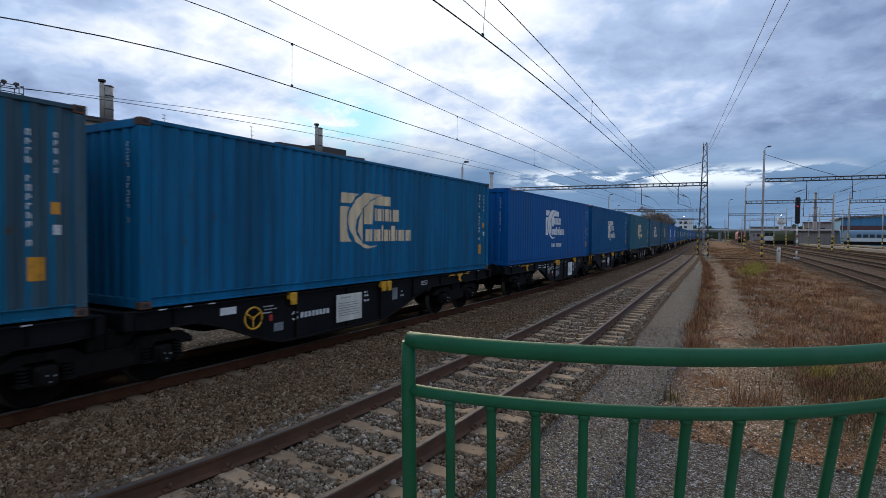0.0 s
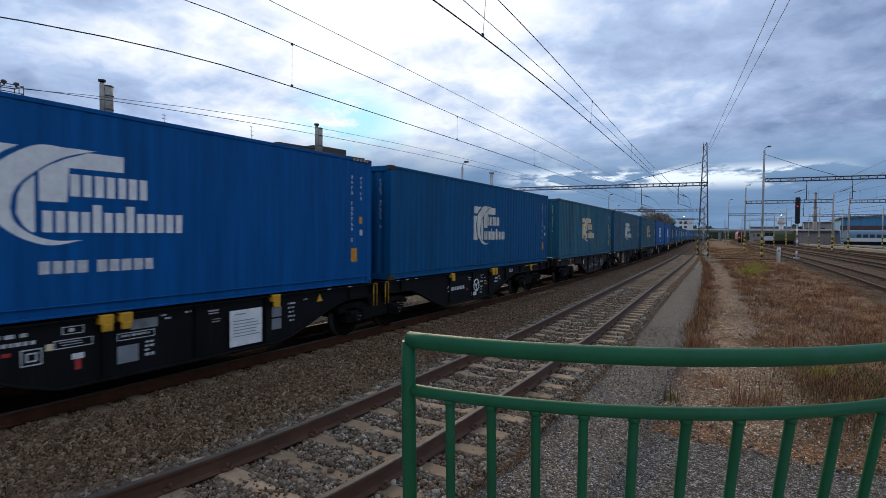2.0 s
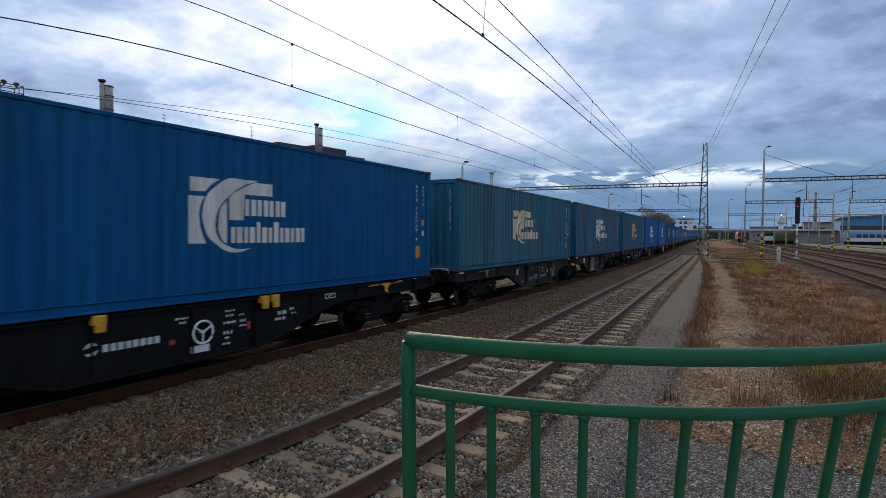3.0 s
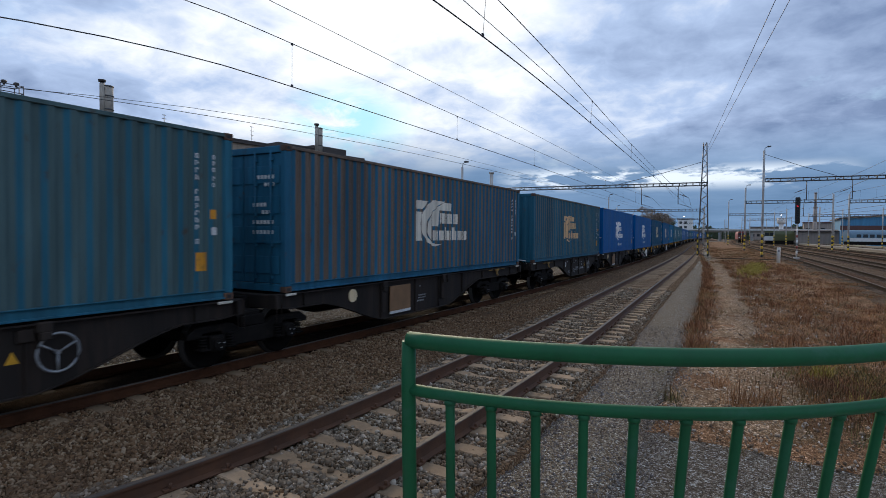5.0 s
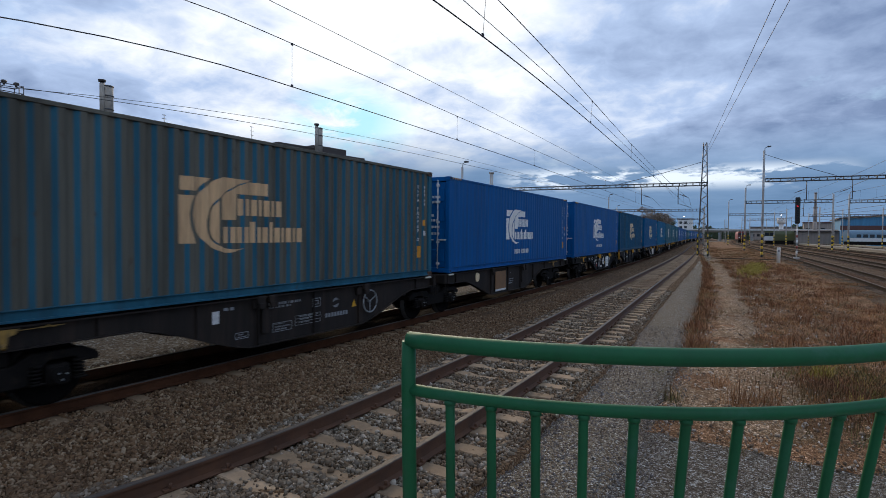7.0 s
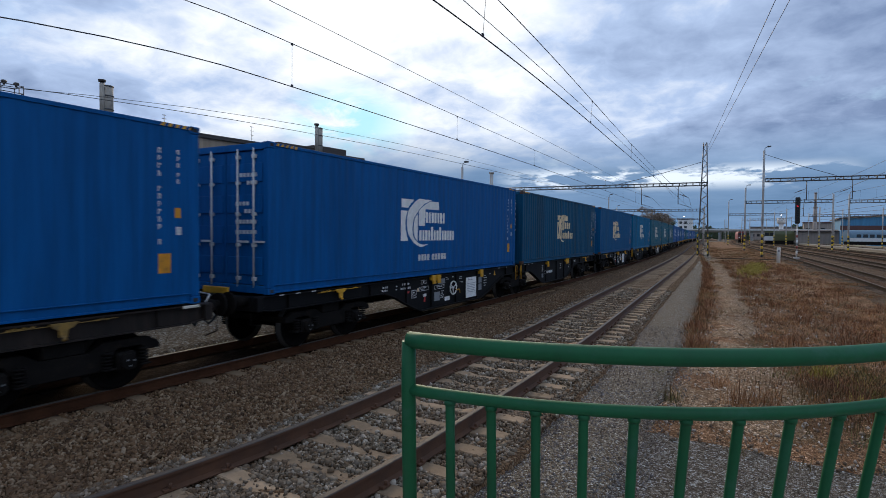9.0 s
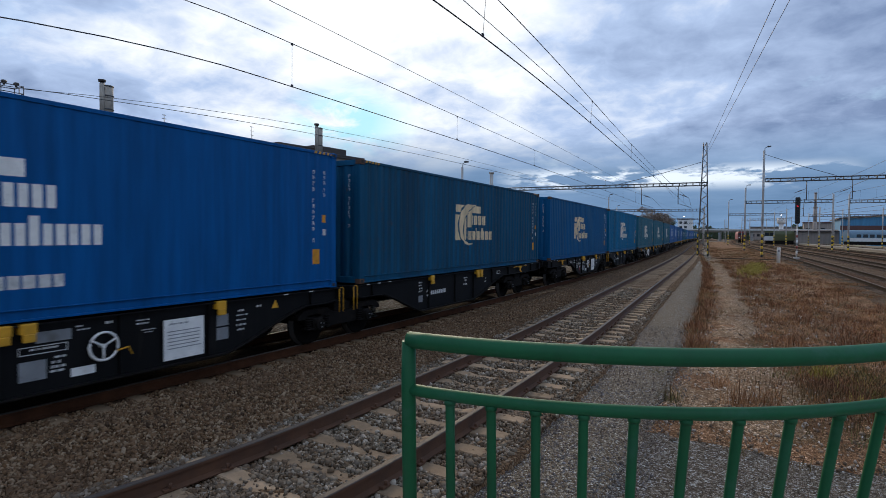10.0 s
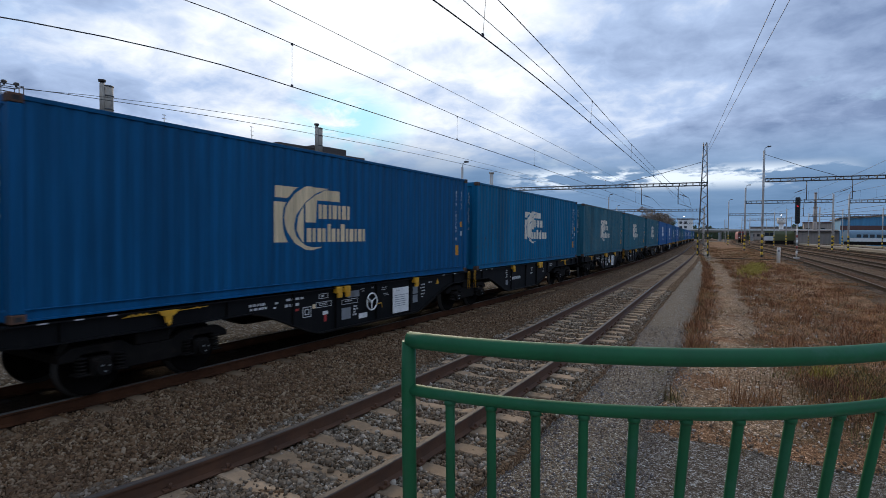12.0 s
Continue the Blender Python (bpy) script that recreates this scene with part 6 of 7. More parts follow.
wire("feeder_wire", "bare feeder wire between the two tracks", [(-4.75 - 0.026 * y + bend(y), y, 6.42 + 0.0002 * (y - 36) ** 2) for y in np.linspace(-8, 74, 30)], 0.008, "feeder wires")
for dx, dz in ((0.0, 0.0), (0.28, 0.12)):
    wire("anchor_wire", "bare line wire strung to the lattice mast top", [(-6.95 + dx + (74 - y) * (0.136 + dx * 0.02), y, 12.35 - 0.034 * (74 - y) + dz * (74 - y) * 0.03) for y in np.linspace(-10, 74, 12)], 0.013, "line wires")
for x0, x1, za, zb in ((-7.0, -17.5, 11.2, 8.7), (-0.9, 6.2, 11.9, 9.05)):
    y = 74.0 if x0 < -5 else 76.0
    wire("stay_wire", "stay wire from the mast head to the beam", [(x0, y, za), ((x0 + x1) / 2, y, (za + zb) / 2 - 0.1), (x1, y, zb)], 0.028, "stay wires")
PORTALS = {74: (-6.8, -46.0, 74.0, 8.45, -3.0), 76: (-0.7, 34.0, 76.0, 8.85, 2.0), 110: (-3.8, 8.5, 110.0, 8.05, 0.0), 112: (11.0, 34.0, 112.0, 8.0, 0.0), 142: (-13.6, -52.0, 142.0, 8.15, -5.0), 200: (-19.4, -60.0, 200.0, 7.7, -6.0)}
for key, fn in ((74, main_line), (74, near_line), (76, yard_line(6.05)), (76, yard_line(10.35)), (142, main_line), (110, yard_line(10.35)), (112, yard_line(24.0))):
    x0, x1, y, z, tilt = PORTALS[key]
    x = fn(y)
    yy = y + tilt * (x + (-1.2 if x0 > x1 else 1.2) - x0) / (x1 - x0)
    cantilever(x, yy + 0.25, z - 0.2, -1.2 if x0 > x1 else 1.2)
for x0, y0, x1, y1, z0, z1 in ((34, 66, -3.5, 140, 7.4, 5.6), (30, 60, 6.0, 112, 8.4, 6.0), (38, 90, 4.0, 150, 7.2, 5.6), (26, 96, 10, 160, 7.0, 5.6)):
    wire("crossing_wire", "overhead wire crossing the yard", [(x0, y0, z0), ((x0 + x1) / 2, (y0 + y1) / 2, (z0 + z1) / 2 - 0.15), (x1, y1, z1)], 0.025, "yard wires")


for px, py, h in ((-8.2, 205.0, 8.6), (-6.4, 222.0, 8.0), (-5.2, 180.0, 7.5), (-1.5, 235.0, 8.5), (0.6, 150.0, 7.8), (5.6, 210.0, 8.4), (8.0, 165.0, 8.0), (13.5, 150.0, 8.4), (-14.5, 232.0, 8.6), (-17.0, 262.0, 8.8), (2.6, 250.0, 8.8), (15.2, 190.0, 9.0), (20.5, 150.0, 8.6)):
    tube_mast(px, py, h, 0.10, 0, px > -9, "thin grey catenary mast far down the yard")
truss(-8.2, 5.6, 208.0, 7.6, 0.45)
truss(8.0, 30.0, 165.0, 7.4, 0.45)

# ---------------------------------------------------------------- yard to the right
for off in (6.05, 10.35, 14.8, 19.4, 29.0, 36.0):
    fn = yard_line(off)
    tr = track("yard_track", "rusty yard track in dark ballast", fn, 8, 420, M_RAILHEAD_WORN, M_SLEEPER_DARK, 90.0 if off < 12 else 8.0, phase=0.3, web=M_RAIL_OILY)
    tr.location.z = -0.06
    rough_strip("yard_track_bed", fn, 8, 420, -1.25, 1.25, -0.252, M_YARDTRACK, "dark rust-stained ballast under a yard track", "ballast", 0.02, 0.1, 0.5)
rough_strip("yard_ballast", yard_line(12.0), 8, 420, -8.0, 9.6, -0.275, M_YARDBED, "dark oily ballast of the yard tracks", "ballast", 0.03, step=0.5)
rough_strip("yard_ballast_far", yard_line(31.5), 20, 420, -5.5, 9.0, -0.28, M_YARDBED, "dark ballast of the far yard tracks", "ballast", 0.03, step=1.0)
for off, wd, y0 in ((23.8, 1.3, 70.0), (32.6, 1.3, 100.0)):
    fn = yard_line(off)
    ob = new("platform", strip("platform", fn, along(y0, 320, 1.5), [(-wd, -0.4), (-wd, 0.12), (wd, 0.12), (wd, -0.4)], M_PLATFORM))
    tagged(ob, "low pale concrete station platform between yard tracks", "platform", kind="structure")
# cable crossing and lineside boards
bm = bmesh.new()
add_box(bm, -9.2, 3.0, 67.9, 68.25, -0.3, -0.20, 0.02)
tagged(new("boarded_crossing", mesh_of("boarded_crossing", bm, M_SLEEPER_DARK)), "dark timber board crossing the line", "crossing")


def build_signal():
    x, y = 2.45, 72.0
    root = thing("signal", "black railway light signal showing red on a striped post", "signal", at=pose(x, y, 0))
    bm = bmesh.new()
    add_tube(bm, [(0, 0, -0.4), (0, 0, 3.7)], 0.07, 10)
    part("post", bm, M_MASTGREY, root)
    for k in range(5):
        bm = bmesh.new()
        add_tube(bm, [(0, 0, 0.3 + k * 0.6), (0, 0, 0.6 + k * 0.6)], 0.08, 10)
        part("post_band", bm, M_RED if k % 2 else M_WHITE, root)
    bm = bmesh.new()
    add_box(bm, -0.24, 0.24, -0.12, 0.1, 3.6, 6.5, 0.08)
    part("head", bm, M_HAZ_K, root)
    for k in range(5):
        bm = bmesh.new()
        zz = 3.95 + k * 0.52
        add_tube(bm, [(0, -0.125, zz), (0, -0.3, zz + 0.02)], 0.14, 12, False)
        part("hood", bm, M_HAZ_K, root)
        bm = bmesh.new()
        add_tube(bm, [(0, -0.12, zz), (0, -0.14, zz)], 0.08, 12)
        part("lens", bm, M_SIGNAL_RED if k == 3 else M_GLASS, root)
    bm = bmesh.new()
    add_box(bm, -0.3, 0.3, -0.3, 0.3, -0.4, -0.05, 0.03)
    part("foot", bm, M_CONCRETE, root)


def build_marker():
    root = thing("marker_post", "white concrete distance marker post in the grass", "post", at=pose(0.67, 62.0, 0))
    bm = bmesh.new()
    add_tube(bm, [(0, 0, -0.4), (0, 0, 1.12), (0, 0, 1.15)], 0.155, 16)
    part("post", bm, M_WHITE, root)
    bm = bmesh.new()
    add_box(bm, -0.07, 0.07, -0.16, -0.145, 0.75, 0.92)
    part("number_bar", bm, M_GALV, root)


def coach(x, y, rz, body, lower, length=24.5, name="railway_coach", label="blue and white passenger coach standing at the platform"):
    root = thing(name, label, "train", "stabled vehicles", at=pose(x, y, 0, 0, 0, rz))
    H = 4.3
    bm = bmesh.new()
    sec = [(-1.4, 1.0), (-1.42, 2.9), (-1.3, 3.5), (-0.9, 3.95), (0, 4.1), (0.9, 3.95), (1.3, 3.5), (1.42, 2.9), (1.4, 1.0)]
    add_prism(bm, sec, "y", 0, length, bevel=0.03)
    part("body", bm, body, root)
    bm = bmesh.new()
    for s in (-1, 1):
        add_box(bm, s * 1.41 - 0.02, s * 1.41 + 0.02, 0.1, length - 0.1, 1.02, 1.95)
    part("lower_band", bm, lower, root)
    bm = bmesh.new()
    add_box(bm, -1.34, 1.34, 0.3, length - 0.3, 0.12, 1.0, 0.05)
    part("underframe", bm, M_BOGIE, root)
    n = int((length - 3) / 1.75)
    for k in range(n):
        for s in (-1, 1):
            bm = bmesh.new()
            add_box(bm, s * 1.415 - 0.02, s * 1.415 + 0.02, 1.8 + k * 1.75, 3.0 + k * 1.75, 2.1, 2.95)
            part("window", bm, M_GLASS, root)
    for yb in (3.2, length - 3.2):
        bm = bmesh.new()
        for a in (-1.2, 1.2):
            add_disc(bm, -0.8, 0.8, yb + a, 0.4, 0.46, 14)
        add_box(bm, -1.1, 1.1, yb - 1.7, yb + 1.7, 0.4, 0.7)
        part("bogie", bm, M_BOGIE, root)
    return root


def loco(x, y, rz, front, body, label):
    root = thing("locomotive", label, "train", "stabled vehicles", at=pose(x, y, 0, 0, 0, rz))
    bm = bmesh.new()
    add_prism(bm, [(-1.45, 0.9), (-1.45, 3.0), (-1.2, 3.9), (1.2, 3.9), (1.45, 3.0), (1.45, 0.9)], "y", 0, 15, bevel=0.08)
    part("body", bm, body, root)
    bm = bmesh.new()
    add_box(bm, -1.4, 1.4, -0.12, 0.02, 0.9, 2.2, 0.05)
    part("nose", bm, front, root)
    for s in (-1, 1):
        bm = bmesh.new()
        add_box(bm, s * 0.7 - 0.55, s * 0.7 + 0.55, -0.06, 0.02, 2.4, 3.3, 0.02)
        part("windscreen", bm, M_GLASS, root)
        bm = bmesh.new()
        add_tube(bm, [(s * 0.9, -0.1, 1.6), (s * 0.9, -0.15, 1.6)], 0.15, 10)
        part("headlight", bm, M_WHITE, root)
    bm = bmesh.new()
    add_box(bm, -1.2, 1.2, 0.2, 14.8, -0.27, 0.9)
    part("running_gear", bm, M_BOGIE, root)
    bm = bmesh.new()
    add_tube(bm, [(0, 3, 3.9), (0, 4.2, 4.6), (0, 3.2, 5.4)], 0.05, 6)
    add_box(bm, -0.8, 0.8, 3.1, 3.3, 5.38, 5.44)
    part("pantograph", bm, M_STEEL_FAR, root)


def block(name, label, x0, x1, y0, y1, top, wall, roof, rows, category="building", pitch=3.0):
    """A far building with rows of windows on the side towards the camera."""
    root = thing(name, label, category)
    bm = bmesh.new()
    add_box(bm, x0, x1, y0, y1, -0.4, top, 0.03)
    part("wall", bm, wall, root)
    bm = bmesh.new()
    add_box(bm, x0 - 0.5, x1 + 0.5, y0 - 0.6, y1 + 0.5, top, top + 0.5, 0.05)
    part("roof", bm, roof, root)
    for z0, z1 in rows:
        x = x0 + 1.0
        while x < x1 - 2:
            bm = bmesh.new()
            add_box(bm, x, x + pitch * 0.55, y0 - 0.06, y0 + 0.05, z0, z1)
            part("window", bm, M_GLASS, root)
            x += pitch
    return root


build_signal()
build_marker()
coach(17.6, 186.0, -62.0, M_COACH, M_COACHW, 26.0)
coach(42.5, 199.0, -62.0, M_COACH, M_COACHW, 26.0)
loco(-9.4, 238.0, 6.0, M_DARKRED, M_RED, "dark red electric locomotive in the yard")
loco(-0.4, 196.0, -22.0, M_COACHW, M_LIME, "yellow-green railcar with white front in the yard")


def build_blue_hall():
    root = thing("depot_hall", "large blue clad depot hall with dark red band", "building", at=pose(18.0, 204.0, 0, 0, 0, -62))
    root.rotation_euler.z = radians(28.0 - 90.0 + 62.0)
    bm = bmesh.new()
    add_prism(bm, [(0, -0.4), (60, -0.4), (60, 12.0), (0, 7.6)], "y", 0, 30)
    part("wall", bm, M_BLUEWALL, root)
    bm = bmesh.new()
    add_prism(bm, [(-0.6, 7.6), (60.6, 12.0), (60.6, 12.4), (-0.6, 8.0)], "y", -0.6, 30.6)
    part("roof", bm, M_ROOFEDGE, root)
    bm = bmesh.new()
    add_box(bm, -0.2, 60.2, -0.25, 0.1, 4.3, 5.6)
    part("band", bm, M_DARKRED, root)
    for k in range(9):
        bm = bmesh.new()
        add_box(bm, 3 + k * 6, 7 + k * 6, -0.3, -0.2, 1.0, 3.8)
        part("window", bm, M_GLASS, root)


build_blue_hall()


def build_shed():
    root = thing("goods_shed", "long beige-grey goods shed with dark overhanging roof", "building", at=pose(0.0, 212.0, 0, 0, 0, -12))
    bm = bmesh.new()
    add_box(bm, 3.0, 34.0, 0, 12, -0.4, 3.7)
    part("wall", bm, M_WALLFAR, root)
    bm = bmesh.new()
    add_prism(bm, [(-0.7, 3.7), (13.5, 3.7), (13.5, 4.0), (6, 4.5), (-0.7, 4.0)], "x", 2.0, 35.0)
    part("roof", bm, M_ROOFEDGE, root)
    for k in range(5):
        bm = bmesh.new()
        add_box(bm, 4.2 + k * 6.4, 4.45 + k * 6.4, -0.05, 0.1, -0.4, 3.7)
        part("pilaster", bm, M_WALLFAR, root)


build_shed()


def build_overpass():
    root = thing("road_overpass", "pale concrete road bridge crossing the station throat", "bridge")
    bm = bmesh.new()
    add_box(bm, -90, 32, 328, 338, 4.1, 5.1, 0.05)
    part("deck", bm, M_PLATFORM, root)
    bm = bmesh.new()
    add_box(bm, -90, 32, 327.8, 328, 5.1, 5.9)
    part("parapet", bm, M_COACHW, root)
    for k in range(8):
        bm = bmesh.new()
        add_box(bm, -84 + k * 15, -83 + k * 15, 329, 337, -0.4, 4.1)
        part("pier", bm, M_CONCRETE, root)


build_overpass()
block("office_block", "white tower block far behind the station", -54, -46, 402, 414, 13.0, M_WHITE, M_ROOFGREY, ((1, 2.6), (4, 5.6), (7, 8.6), (10, 11.6)))
block("warehouse", "low grey warehouse beyond the yard", -12, 14, 420, 440, 8.0, M_WALLFAR, M_ROOFGREY, ((2, 3.5), (5, 6.5)))
block("warehouse", "brown brick warehouse with flat roof beyond the yard", 20, 70, 380, 410, 9.5, M_PLINTH, M_ROOFEDGE, ((2, 3.5), (5, 6.5)))
block("house", "pale low house beyond the shed", 14, 26, 330, 342, 9.0, M_WALLFAR, M_DARKRED, ((2, 3.5), (5, 6.5)))
bm = bmesh.new()
for z0, z1, r in ((-0.4, 9.0, 0.85), (9.0, 15.0, 0.7), (15.0, 15.6, 0.85), (15.6, 21.5, 0.48), (21.5, 22.0, 0.62)):
    add_tube(bm, [(16.9, 300, z0), (16.9, 300, z1)], r, 14)
tagged(new("factory_chimney", mesh_of("factory_chimney", bm, M_WALLFAR)), "slender pinkish brick factory chimney in the distance", "chimney")
bm = bmesh.new()
add_tube(bm, [(4.6, 350, -0.4), (4.6, 350, 9.0)], 1.1, 12)
add_tube(bm, [(4.6, 350, 9.0), (4.6, 350, 12.2)], 2.0, 14)
tagged(new("silo", mesh_of("silo", bm, M_WHITE)), "white slender silo in the distance", "silo")
for x, y, z in ((-50.5, 404.0, 15.0), (4.6, 350.0, 13.7)):
    root = thing("floodlight", "lit white floodlight on a distant roof", "lamp", "distant floodlights", at=pose(x, y, z))
    bm = bmesh.new()
    bmesh.ops.create_icosphere(bm, subdivisions=2, radius=0.3)
    part("lamp_globe", bm, M_LAMP, root)
    bm = bmesh.new()
    add_tube(bm, [(0, 0, -1.6), (0, 0, -0.6)], 0.15, 6)
    part("stem", bm, M_STEEL_FAR, root)


# ---------------------------------------------------------------- trees and grass
def tree(x, y, h, spread, leaf, seed, label):
    rng = random.Random(seed)
    root = thing("tree", label, "tree", "trees behind the train", at=pose(x, y, -0.4))
    bm = bmesh.new()
    add_tube(bm, [(0, 0, 0), (0.1, 0, h * 0.3), (0, 0.1, h * 0.55), (0.1, 0, h * 0.8)], 0.28, 7)
    tips = []
    for k in range(9):
        a = rng.uniform(0, math.tau)
        z = h * rng.uniform(0.25, 0.6)
        tip = Vector((math.cos(a) * spread * rng.uniform(0.5, 0.9), math.sin(a) * spread * rng.uniform(0.5, 0.9), z + h * rng.uniform(0.1, 0.3)))
        add_tube(bm, [(0, 0, z), tip * 0.5 + Vector((0, 0, z * 0.5)), tip], 0.09, 5)
        tips.append(tip)
    tips.append(Vector((0, 0, h * 0.85)))
    part("trunk", bm, M_BARK, root)
    verts, faces = [], []
    for tip in tips:
        for c in range(9):
            cc = tip + Vector((rng.gauss(0, spread * 0.3), rng.gauss(0, spread * 0.3), rng.gauss(0, h * 0.09)))
            for q in range(60):
                p = cc + Vector((rng.gauss(0, 0.38), rng.gauss(0, 0.38), rng.gauss(0, 0.32)))
                n = Vector((rng.gauss(0, 1), rng.gauss(0, 1), rng.gauss(0, 1))).normalized()
                u = n.orthogonal().normalized() * 0.21
                v = n.cross(u)
                k = len(verts)
                verts += [p - u, p + v * 0.6, p + u, p - v * 0.6]
                faces.append((k, k + 1, k + 2, k + 3))
    cr = new("crown", from_lists("crown", verts, faces, leaf))
    cr.parent = root


tree(-35.5, 190, 11.2, 4.4, M_LEAF, 1, "brown autumn tree behind the container train")
tree(-31.5, 192, 9.6, 3.2, M_LEAF, 2, "thin brown autumn tree behind the container train")
tree(-35.5, 226, 8.2, 3.0, M_LEAF_GREEN, 3, "dark green tree behind the container train")
tree(-37.5, 240, 7.6, 2.6, M_LEAF, 4, "low rusty autumn tree behind the container train")


def far_woods():
    rng = random.Random(11)
    verts, faces = [], []
    for k in range(2600):
        x = rng.uniform(-70, 190)
        y = rng.uniform(470, 520)
        h = 7 + 5 * noise.noise(Vector((x * 0.03, 0, 0))) + 2.5 * noise.noise(Vector((x * 0.15, 4, 0)))
        z = rng.uniform(-0.2, max(h, 2.0))
        for q in range(4):
            p = Vector((x + rng.gauss(0, 1.1), y, z + rng.gauss(0, 0.8)))
            u = Vector((rng.uniform(0.5, 1.1), rng.uniform(-.4, .4), rng.uniform(-.3, .3)))
            v = Vector((rng.uniform(-.3, .3), 0.2, rng.uniform(0.5, 1.0)))
            i = len(verts)
            verts += [p - u, p - v, p + u, p + v]
            faces.append((i, i + 1, i + 2, i + 3))
    tagged(new("far_woods", from_lists("far_woods", verts, faces, M_LEAF_GREEN)), "dark distant belt of trees on the horizon", "trees", kind="stuff")


far_woods()


def grass(name, label, tufts, mat, seed, place, tall, blades):
    rng = np.random.default_rng(seed)
    pos, hgt = place(rng, tufts)
    k = len(pos)
    n = blades
    base = pos[:, None, :] + np.concatenate([rng.normal(0, 0.075, (k, n, 2)), np.zeros((k, n, 1))], 2)
    ang = rng.uniform(0, 6.283, (k, n))
    lean = rng.uniform(0.05, 1.4, (k, n))
    h = hgt[:, None] * rng.uniform(0.45, 1.2, (k, n)) * tall
    tip = base + np.stack([np.cos(ang) * lean * h, np.sin(ang) * lean * h, h], 2)
    mid = base * 0.45 + tip * 0.55 - np.stack([np.cos(ang) * lean * h, np.sin(ang) * lean * h, 0 * h], 2) * 0.18
    wd = rng.uniform(0.0015, 0.004, (k, n)) * (1 + 0.04 * pos[:, 1:2])
    sx, sy = -np.sin(ang) * wd, np.cos(ang) * wd
    off = np.stack([sx, sy, 0 * wd], 2)
    v = np.stack([base - off, base + off, mid - off * 0.8, mid + off * 0.8, tip], 2).reshape(-1, 3)
    b = (np.arange(k * n) * 5)[:, None]
    tri = (np.array([0, 1, 3, 0, 3, 2, 2, 3, 4])[None] + b).reshape(-1)
    m = k * n * 3
    me = bpy.data.meshes.new(name)
    me.vertices.add(len(v))
    me.vertices.foreach_set("co", v.astype(np.float32).ravel())
    me.loops.add(m * 3)
    me.loops.foreach_set("vertex_index", tri.astype(np.int32))
    me.polygons.add(m)
    me.polygons.foreach_set("loop_start", np.arange(0, m * 3, 3, dtype=np.int32))
    me.update(calc_edges=True)
    me.materials.append(mat)
    return tagged(new(name, me), label, "grass", kind="stuff")


def verge_place(rng, n):
    y = density_y(rng, n, 7.3, 130.0)
    left = np.array([grass_edge(v) for v in y])
    right = np.array([bend(v) for v in y]) + np.where(y > 12, 5.2, 9.0)
    x = left + (right - left) * rng.uniform(0, 1, n)
    d = np.array([noise.noise(Vector((a * 0.55, b * 0.35, 7.0))) for a, b in zip(x, y)])
    edge = np.exp(-((x - left) / 0.35) ** 2) * np.clip((y - 11.5) / 2.0, 0, 1)
    track_gap = np.exp(-((x - left - 1.05) / 0.38) ** 2) * 0.8
    bare = np.clip((12.8 - y) / 2.0, 0, 1) * np.clip((0.6 - x) / 0.5, 0, 1)
    nearcut = np.clip((y - 7.0) / 3.5, 0.12, 1)
    keep = rng.uniform(-0.45, 0.75, n) < (d + 0.02 + edge * 0.6 - track_gap) * 1.0 + (nearcut - 1) * 0.5 - bare * 0.9
    h = (0.035 + 0.075 * np.clip(d + 0.4, 0, 1) + 0.09 * edge)
    return np.stack([x, y, np.full(n, -0.30)], 1)[keep], h[keep]


grass("dead_grass", "dry brown dead grass tufts on the sandy verge", 16500, M_STRAW, 5, verge_place, 1.3, 15)


M_STONE_PALE = stone_material("pale_verge_stone", [(0.0, (0.12, 0.085, 0.058)), (0.5, (0.27, 0.21, 0.155)), (0.85, (0.45, 0.39, 0.32)), (1.0, (0.78, 0.75, 0.70))])


def weed_place(cx, cy, rx, ry, tall):
    def f(rng, n):
        p = rng.normal(0, 0.5, (n, 2)) * (rx, ry) + (cx, cy)
        return np.concatenate([p, np.full((n, 1), -0.30)], 1), np.full(n, tall)
    return f


M_OLIVE = material("olive_dry_grass", (0.13, 0.115, 0.045), 0.9, vary=0.3, scale=0.4, grain=8, bump=0.0, tint=(0.15, 0.075, 0.04), tint_at=(0.45, 0.6), island=0.5, spec=0.2)
M_DARKWEED = material("dark_green_weed", (0.085, 0.072, 0.024), 0.9, vary=0.3, scale=0.9, grain=8, bump=0.0, tint=(0.12, 0.07, 0.03), tint_at=(0.48, 0.62), island=0.5, spec=0.2)
M_STALK = material("dead_stalk", (0.20, 0.092, 0.045), 0.9, vary=0.3, scale=0.9, grain=8, bump=0.0, island=0.5, spec=0.15)
grass("dark_grass", "dark olive and red-brown low grass on the verge", 9000, M_OLIVE, 15, verge_place, 1.1, 14)
grass("weed_patch", "green low weeds far along the verge", 420, M_DARKWEED, 12, weed_place(-3.2, 78.0, 2.8, 30.0, 0.10), 1.0, 12)
grass("weed_patch", "yellow-green weeds on the verge", 420, M_WEED, 6, weed_place(-1.05, 48.5, 0.72, 8.0, 0.26), 1.0, 14)
grass("weed_patch", "yellow-green weed clump on the verge", 9, M_WEED, 7, weed_place(0.86, 11.8, 0.16, 0.3, 0.34), 1.0, 14)
grass("weed_patch", "dark green low weeds on the verge", 230, M_DARKWEED, 8, weed_place(1.65, 11.2, 0.95, 2.2, 0.12), 1.1, 16)
grass("weed_patch", "red-brown low weeds on the verge", 170, M_OLIVE, 9, weed_place(0.95, 10.6, 0.9, 2.4, 0.17), 1.1, 15)
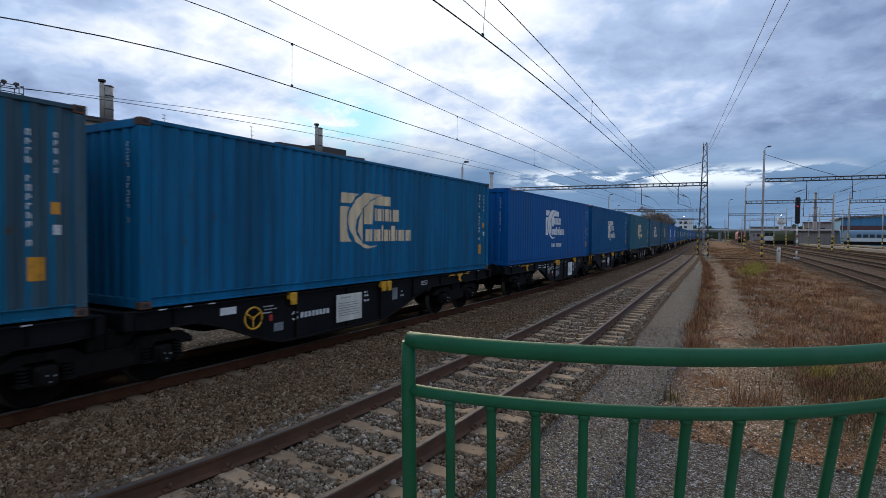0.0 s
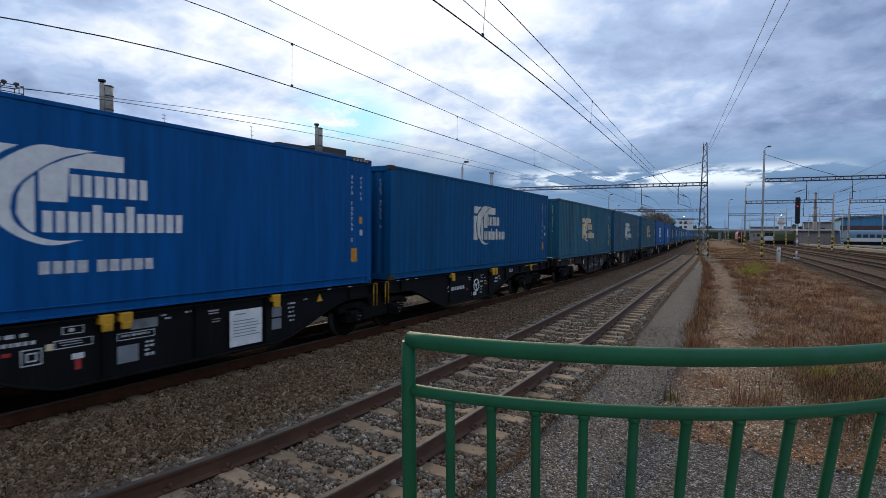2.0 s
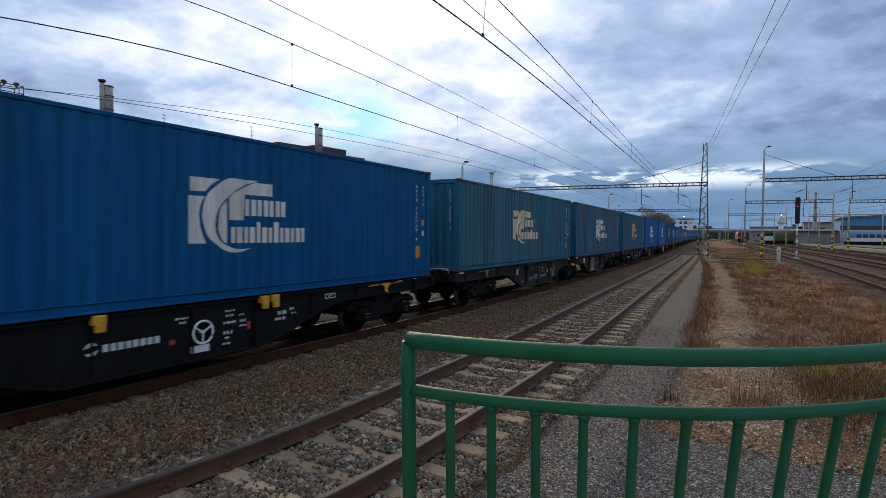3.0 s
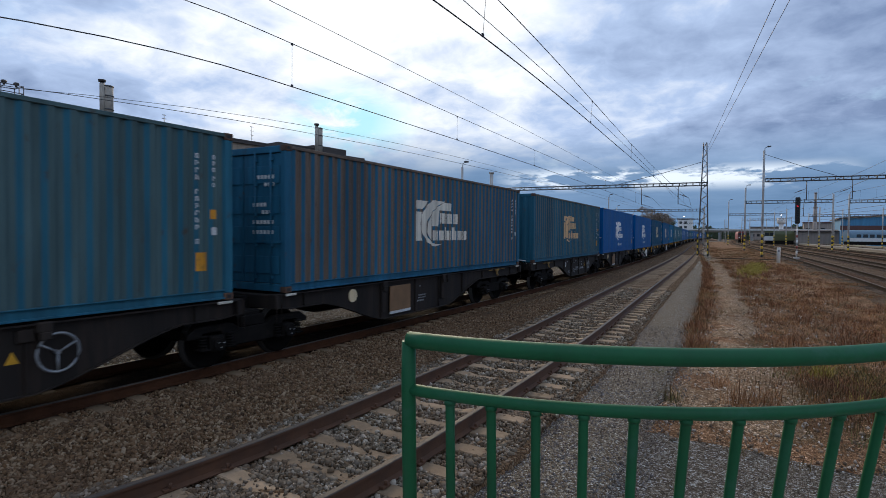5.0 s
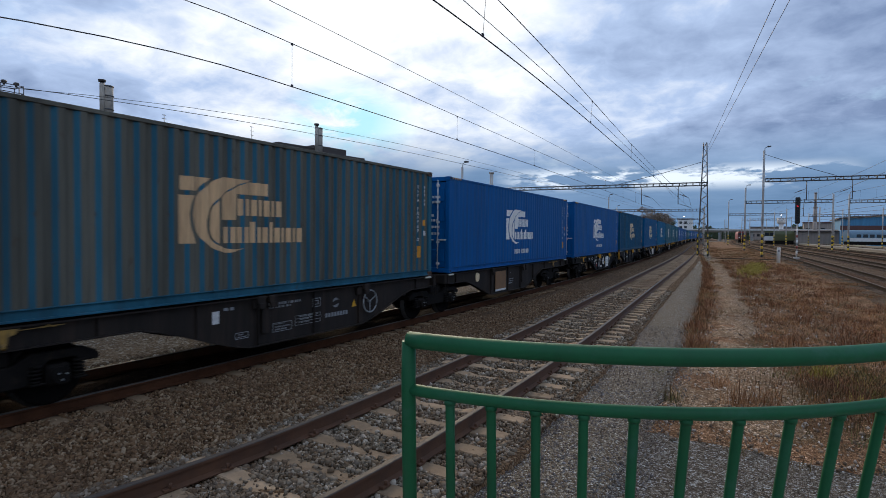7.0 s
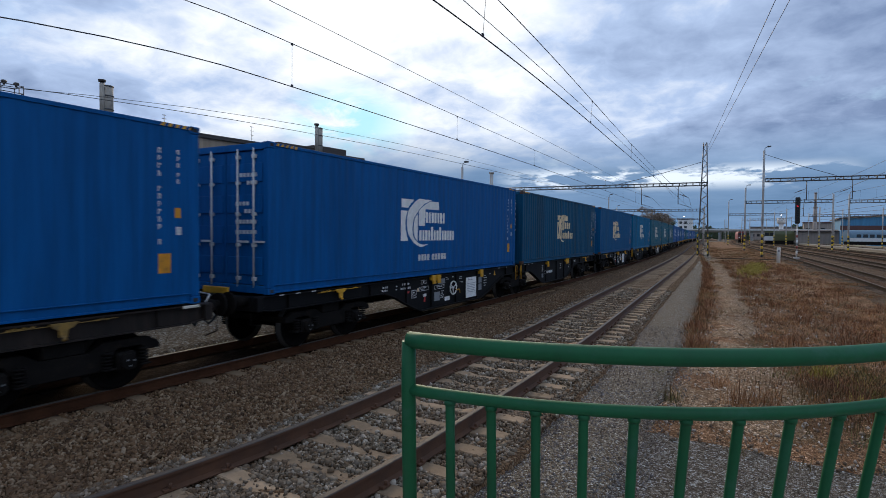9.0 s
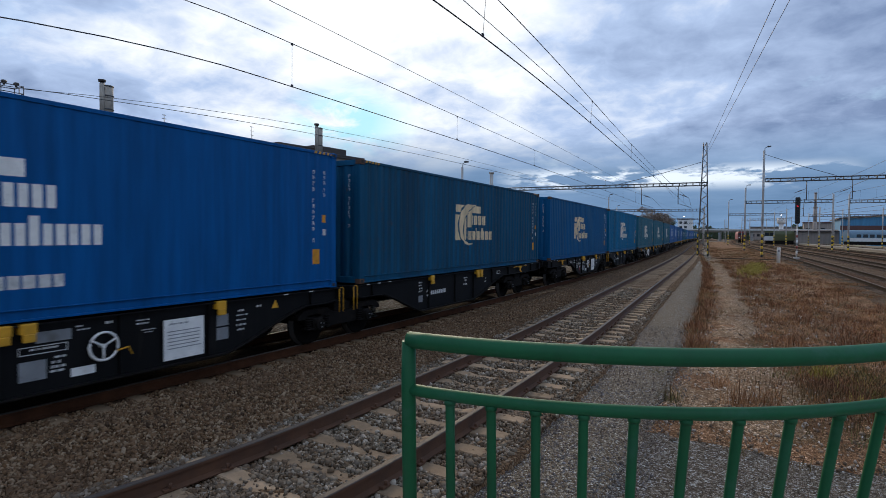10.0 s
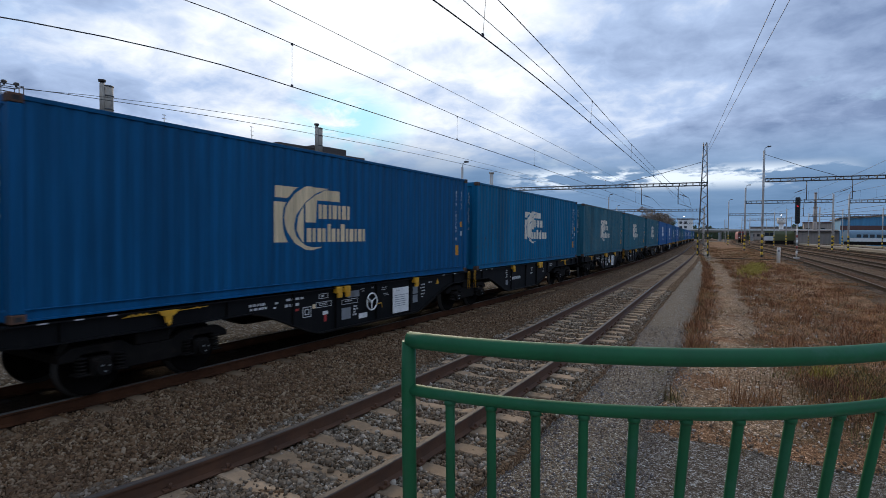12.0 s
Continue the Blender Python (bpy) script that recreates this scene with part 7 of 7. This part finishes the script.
grass("weed_patch", "yellow-green flecks among dark weeds", 26, M_WEED, 10, weed_place(1.6, 10.9, 0.8, 1.4, 0.15), 1.0, 10)
for x, y, tall, n_ in ((-1.21, 8.85, 0.30, 6), (-0.32, 9.25, 0.42, 7), (-0.12, 9.55, 0.36, 5), (0.06, 9.45, 0.30, 4), (-0.62, 10.2, 0.26, 3), (0.42, 9.1, 0.30, 5), (-1.7, 10.6, 0.10, 5)):
    grass("dry_weed", "tall dry brown weed standing on the gravel", n_, M_STRAW if x > -1 else M_OLIVE, int(y * 10 + x * 7) + 40, weed_place(x, y, 0.12, 0.12, tall), 1.0, 12)


def stalk_place(rng, n):
    y = density_y(rng, n, 9.0, 60.0)
    left = np.array([grass_edge(v) for v in y])
    u = rng.uniform(0, 1, n)
    x = left + np.where(u < 0.3, rng.uniform(0.0, 0.4, n), rng.uniform(1.5, 6.0, n))
    d = np.array([noise.noise(Vector((a * 0.8, b * 0.5, 2.0))) for a, b in zip(x, y)])
    keep = (d > -0.05) & (y > np.where(u < 0.3, 13.0, 9.0))
    return np.stack([x, y, np.full(n, -0.30)], 1)[keep], (0.26 + 0.30 * np.clip(d, 0, 1))[keep]


grass("dry_stalks", "thin upright red-brown dead stalks over the verge", 1900, M_STALK, 21, stalk_place, 1.0, 8)
scatter_stones("litter_stones", "pale loose stones on the sandy verge", 9000, litter, 0.022, M_STONE_PALE, 8)
scatter_stones("path_stones", "loose small chippings on the path", 11000, path_chips, 0.012, M_STONE_GREY, 9)


# ---------------------------------------------------------------- what moves
def motions():
    """The train runs past at a steady speed; its wheels turn."""
    for ob, mid, z in MOVING:
        walk(ob, [(t, train_pose(mid - SPEED * t, z)) for t in range(13)])
    spin = {}
    turn = math.degrees(SPEED / 0.46)
    for ob, mid, z in MOVING:
        for o in ob.children_recursive:
            kind = o.name.split(".")[0]
            if kind not in ("leading_wheelset", "trailing_wheelset"):
                continue
            if kind not in spin:
                y = o.matrix_basis.translation.y
                walk(o, [(k / 15, pose(0, y, 0.46, turn * k / 15)) for k in range(181)])
                spin[kind] = o.animation_data
            else:
                o.rotation_mode = "QUATERNION"
                o.animation_data_create()
                o.animation_data.action = spin[kind].action
                o.animation_data.action_slot = spin[kind].action_slot


motions()
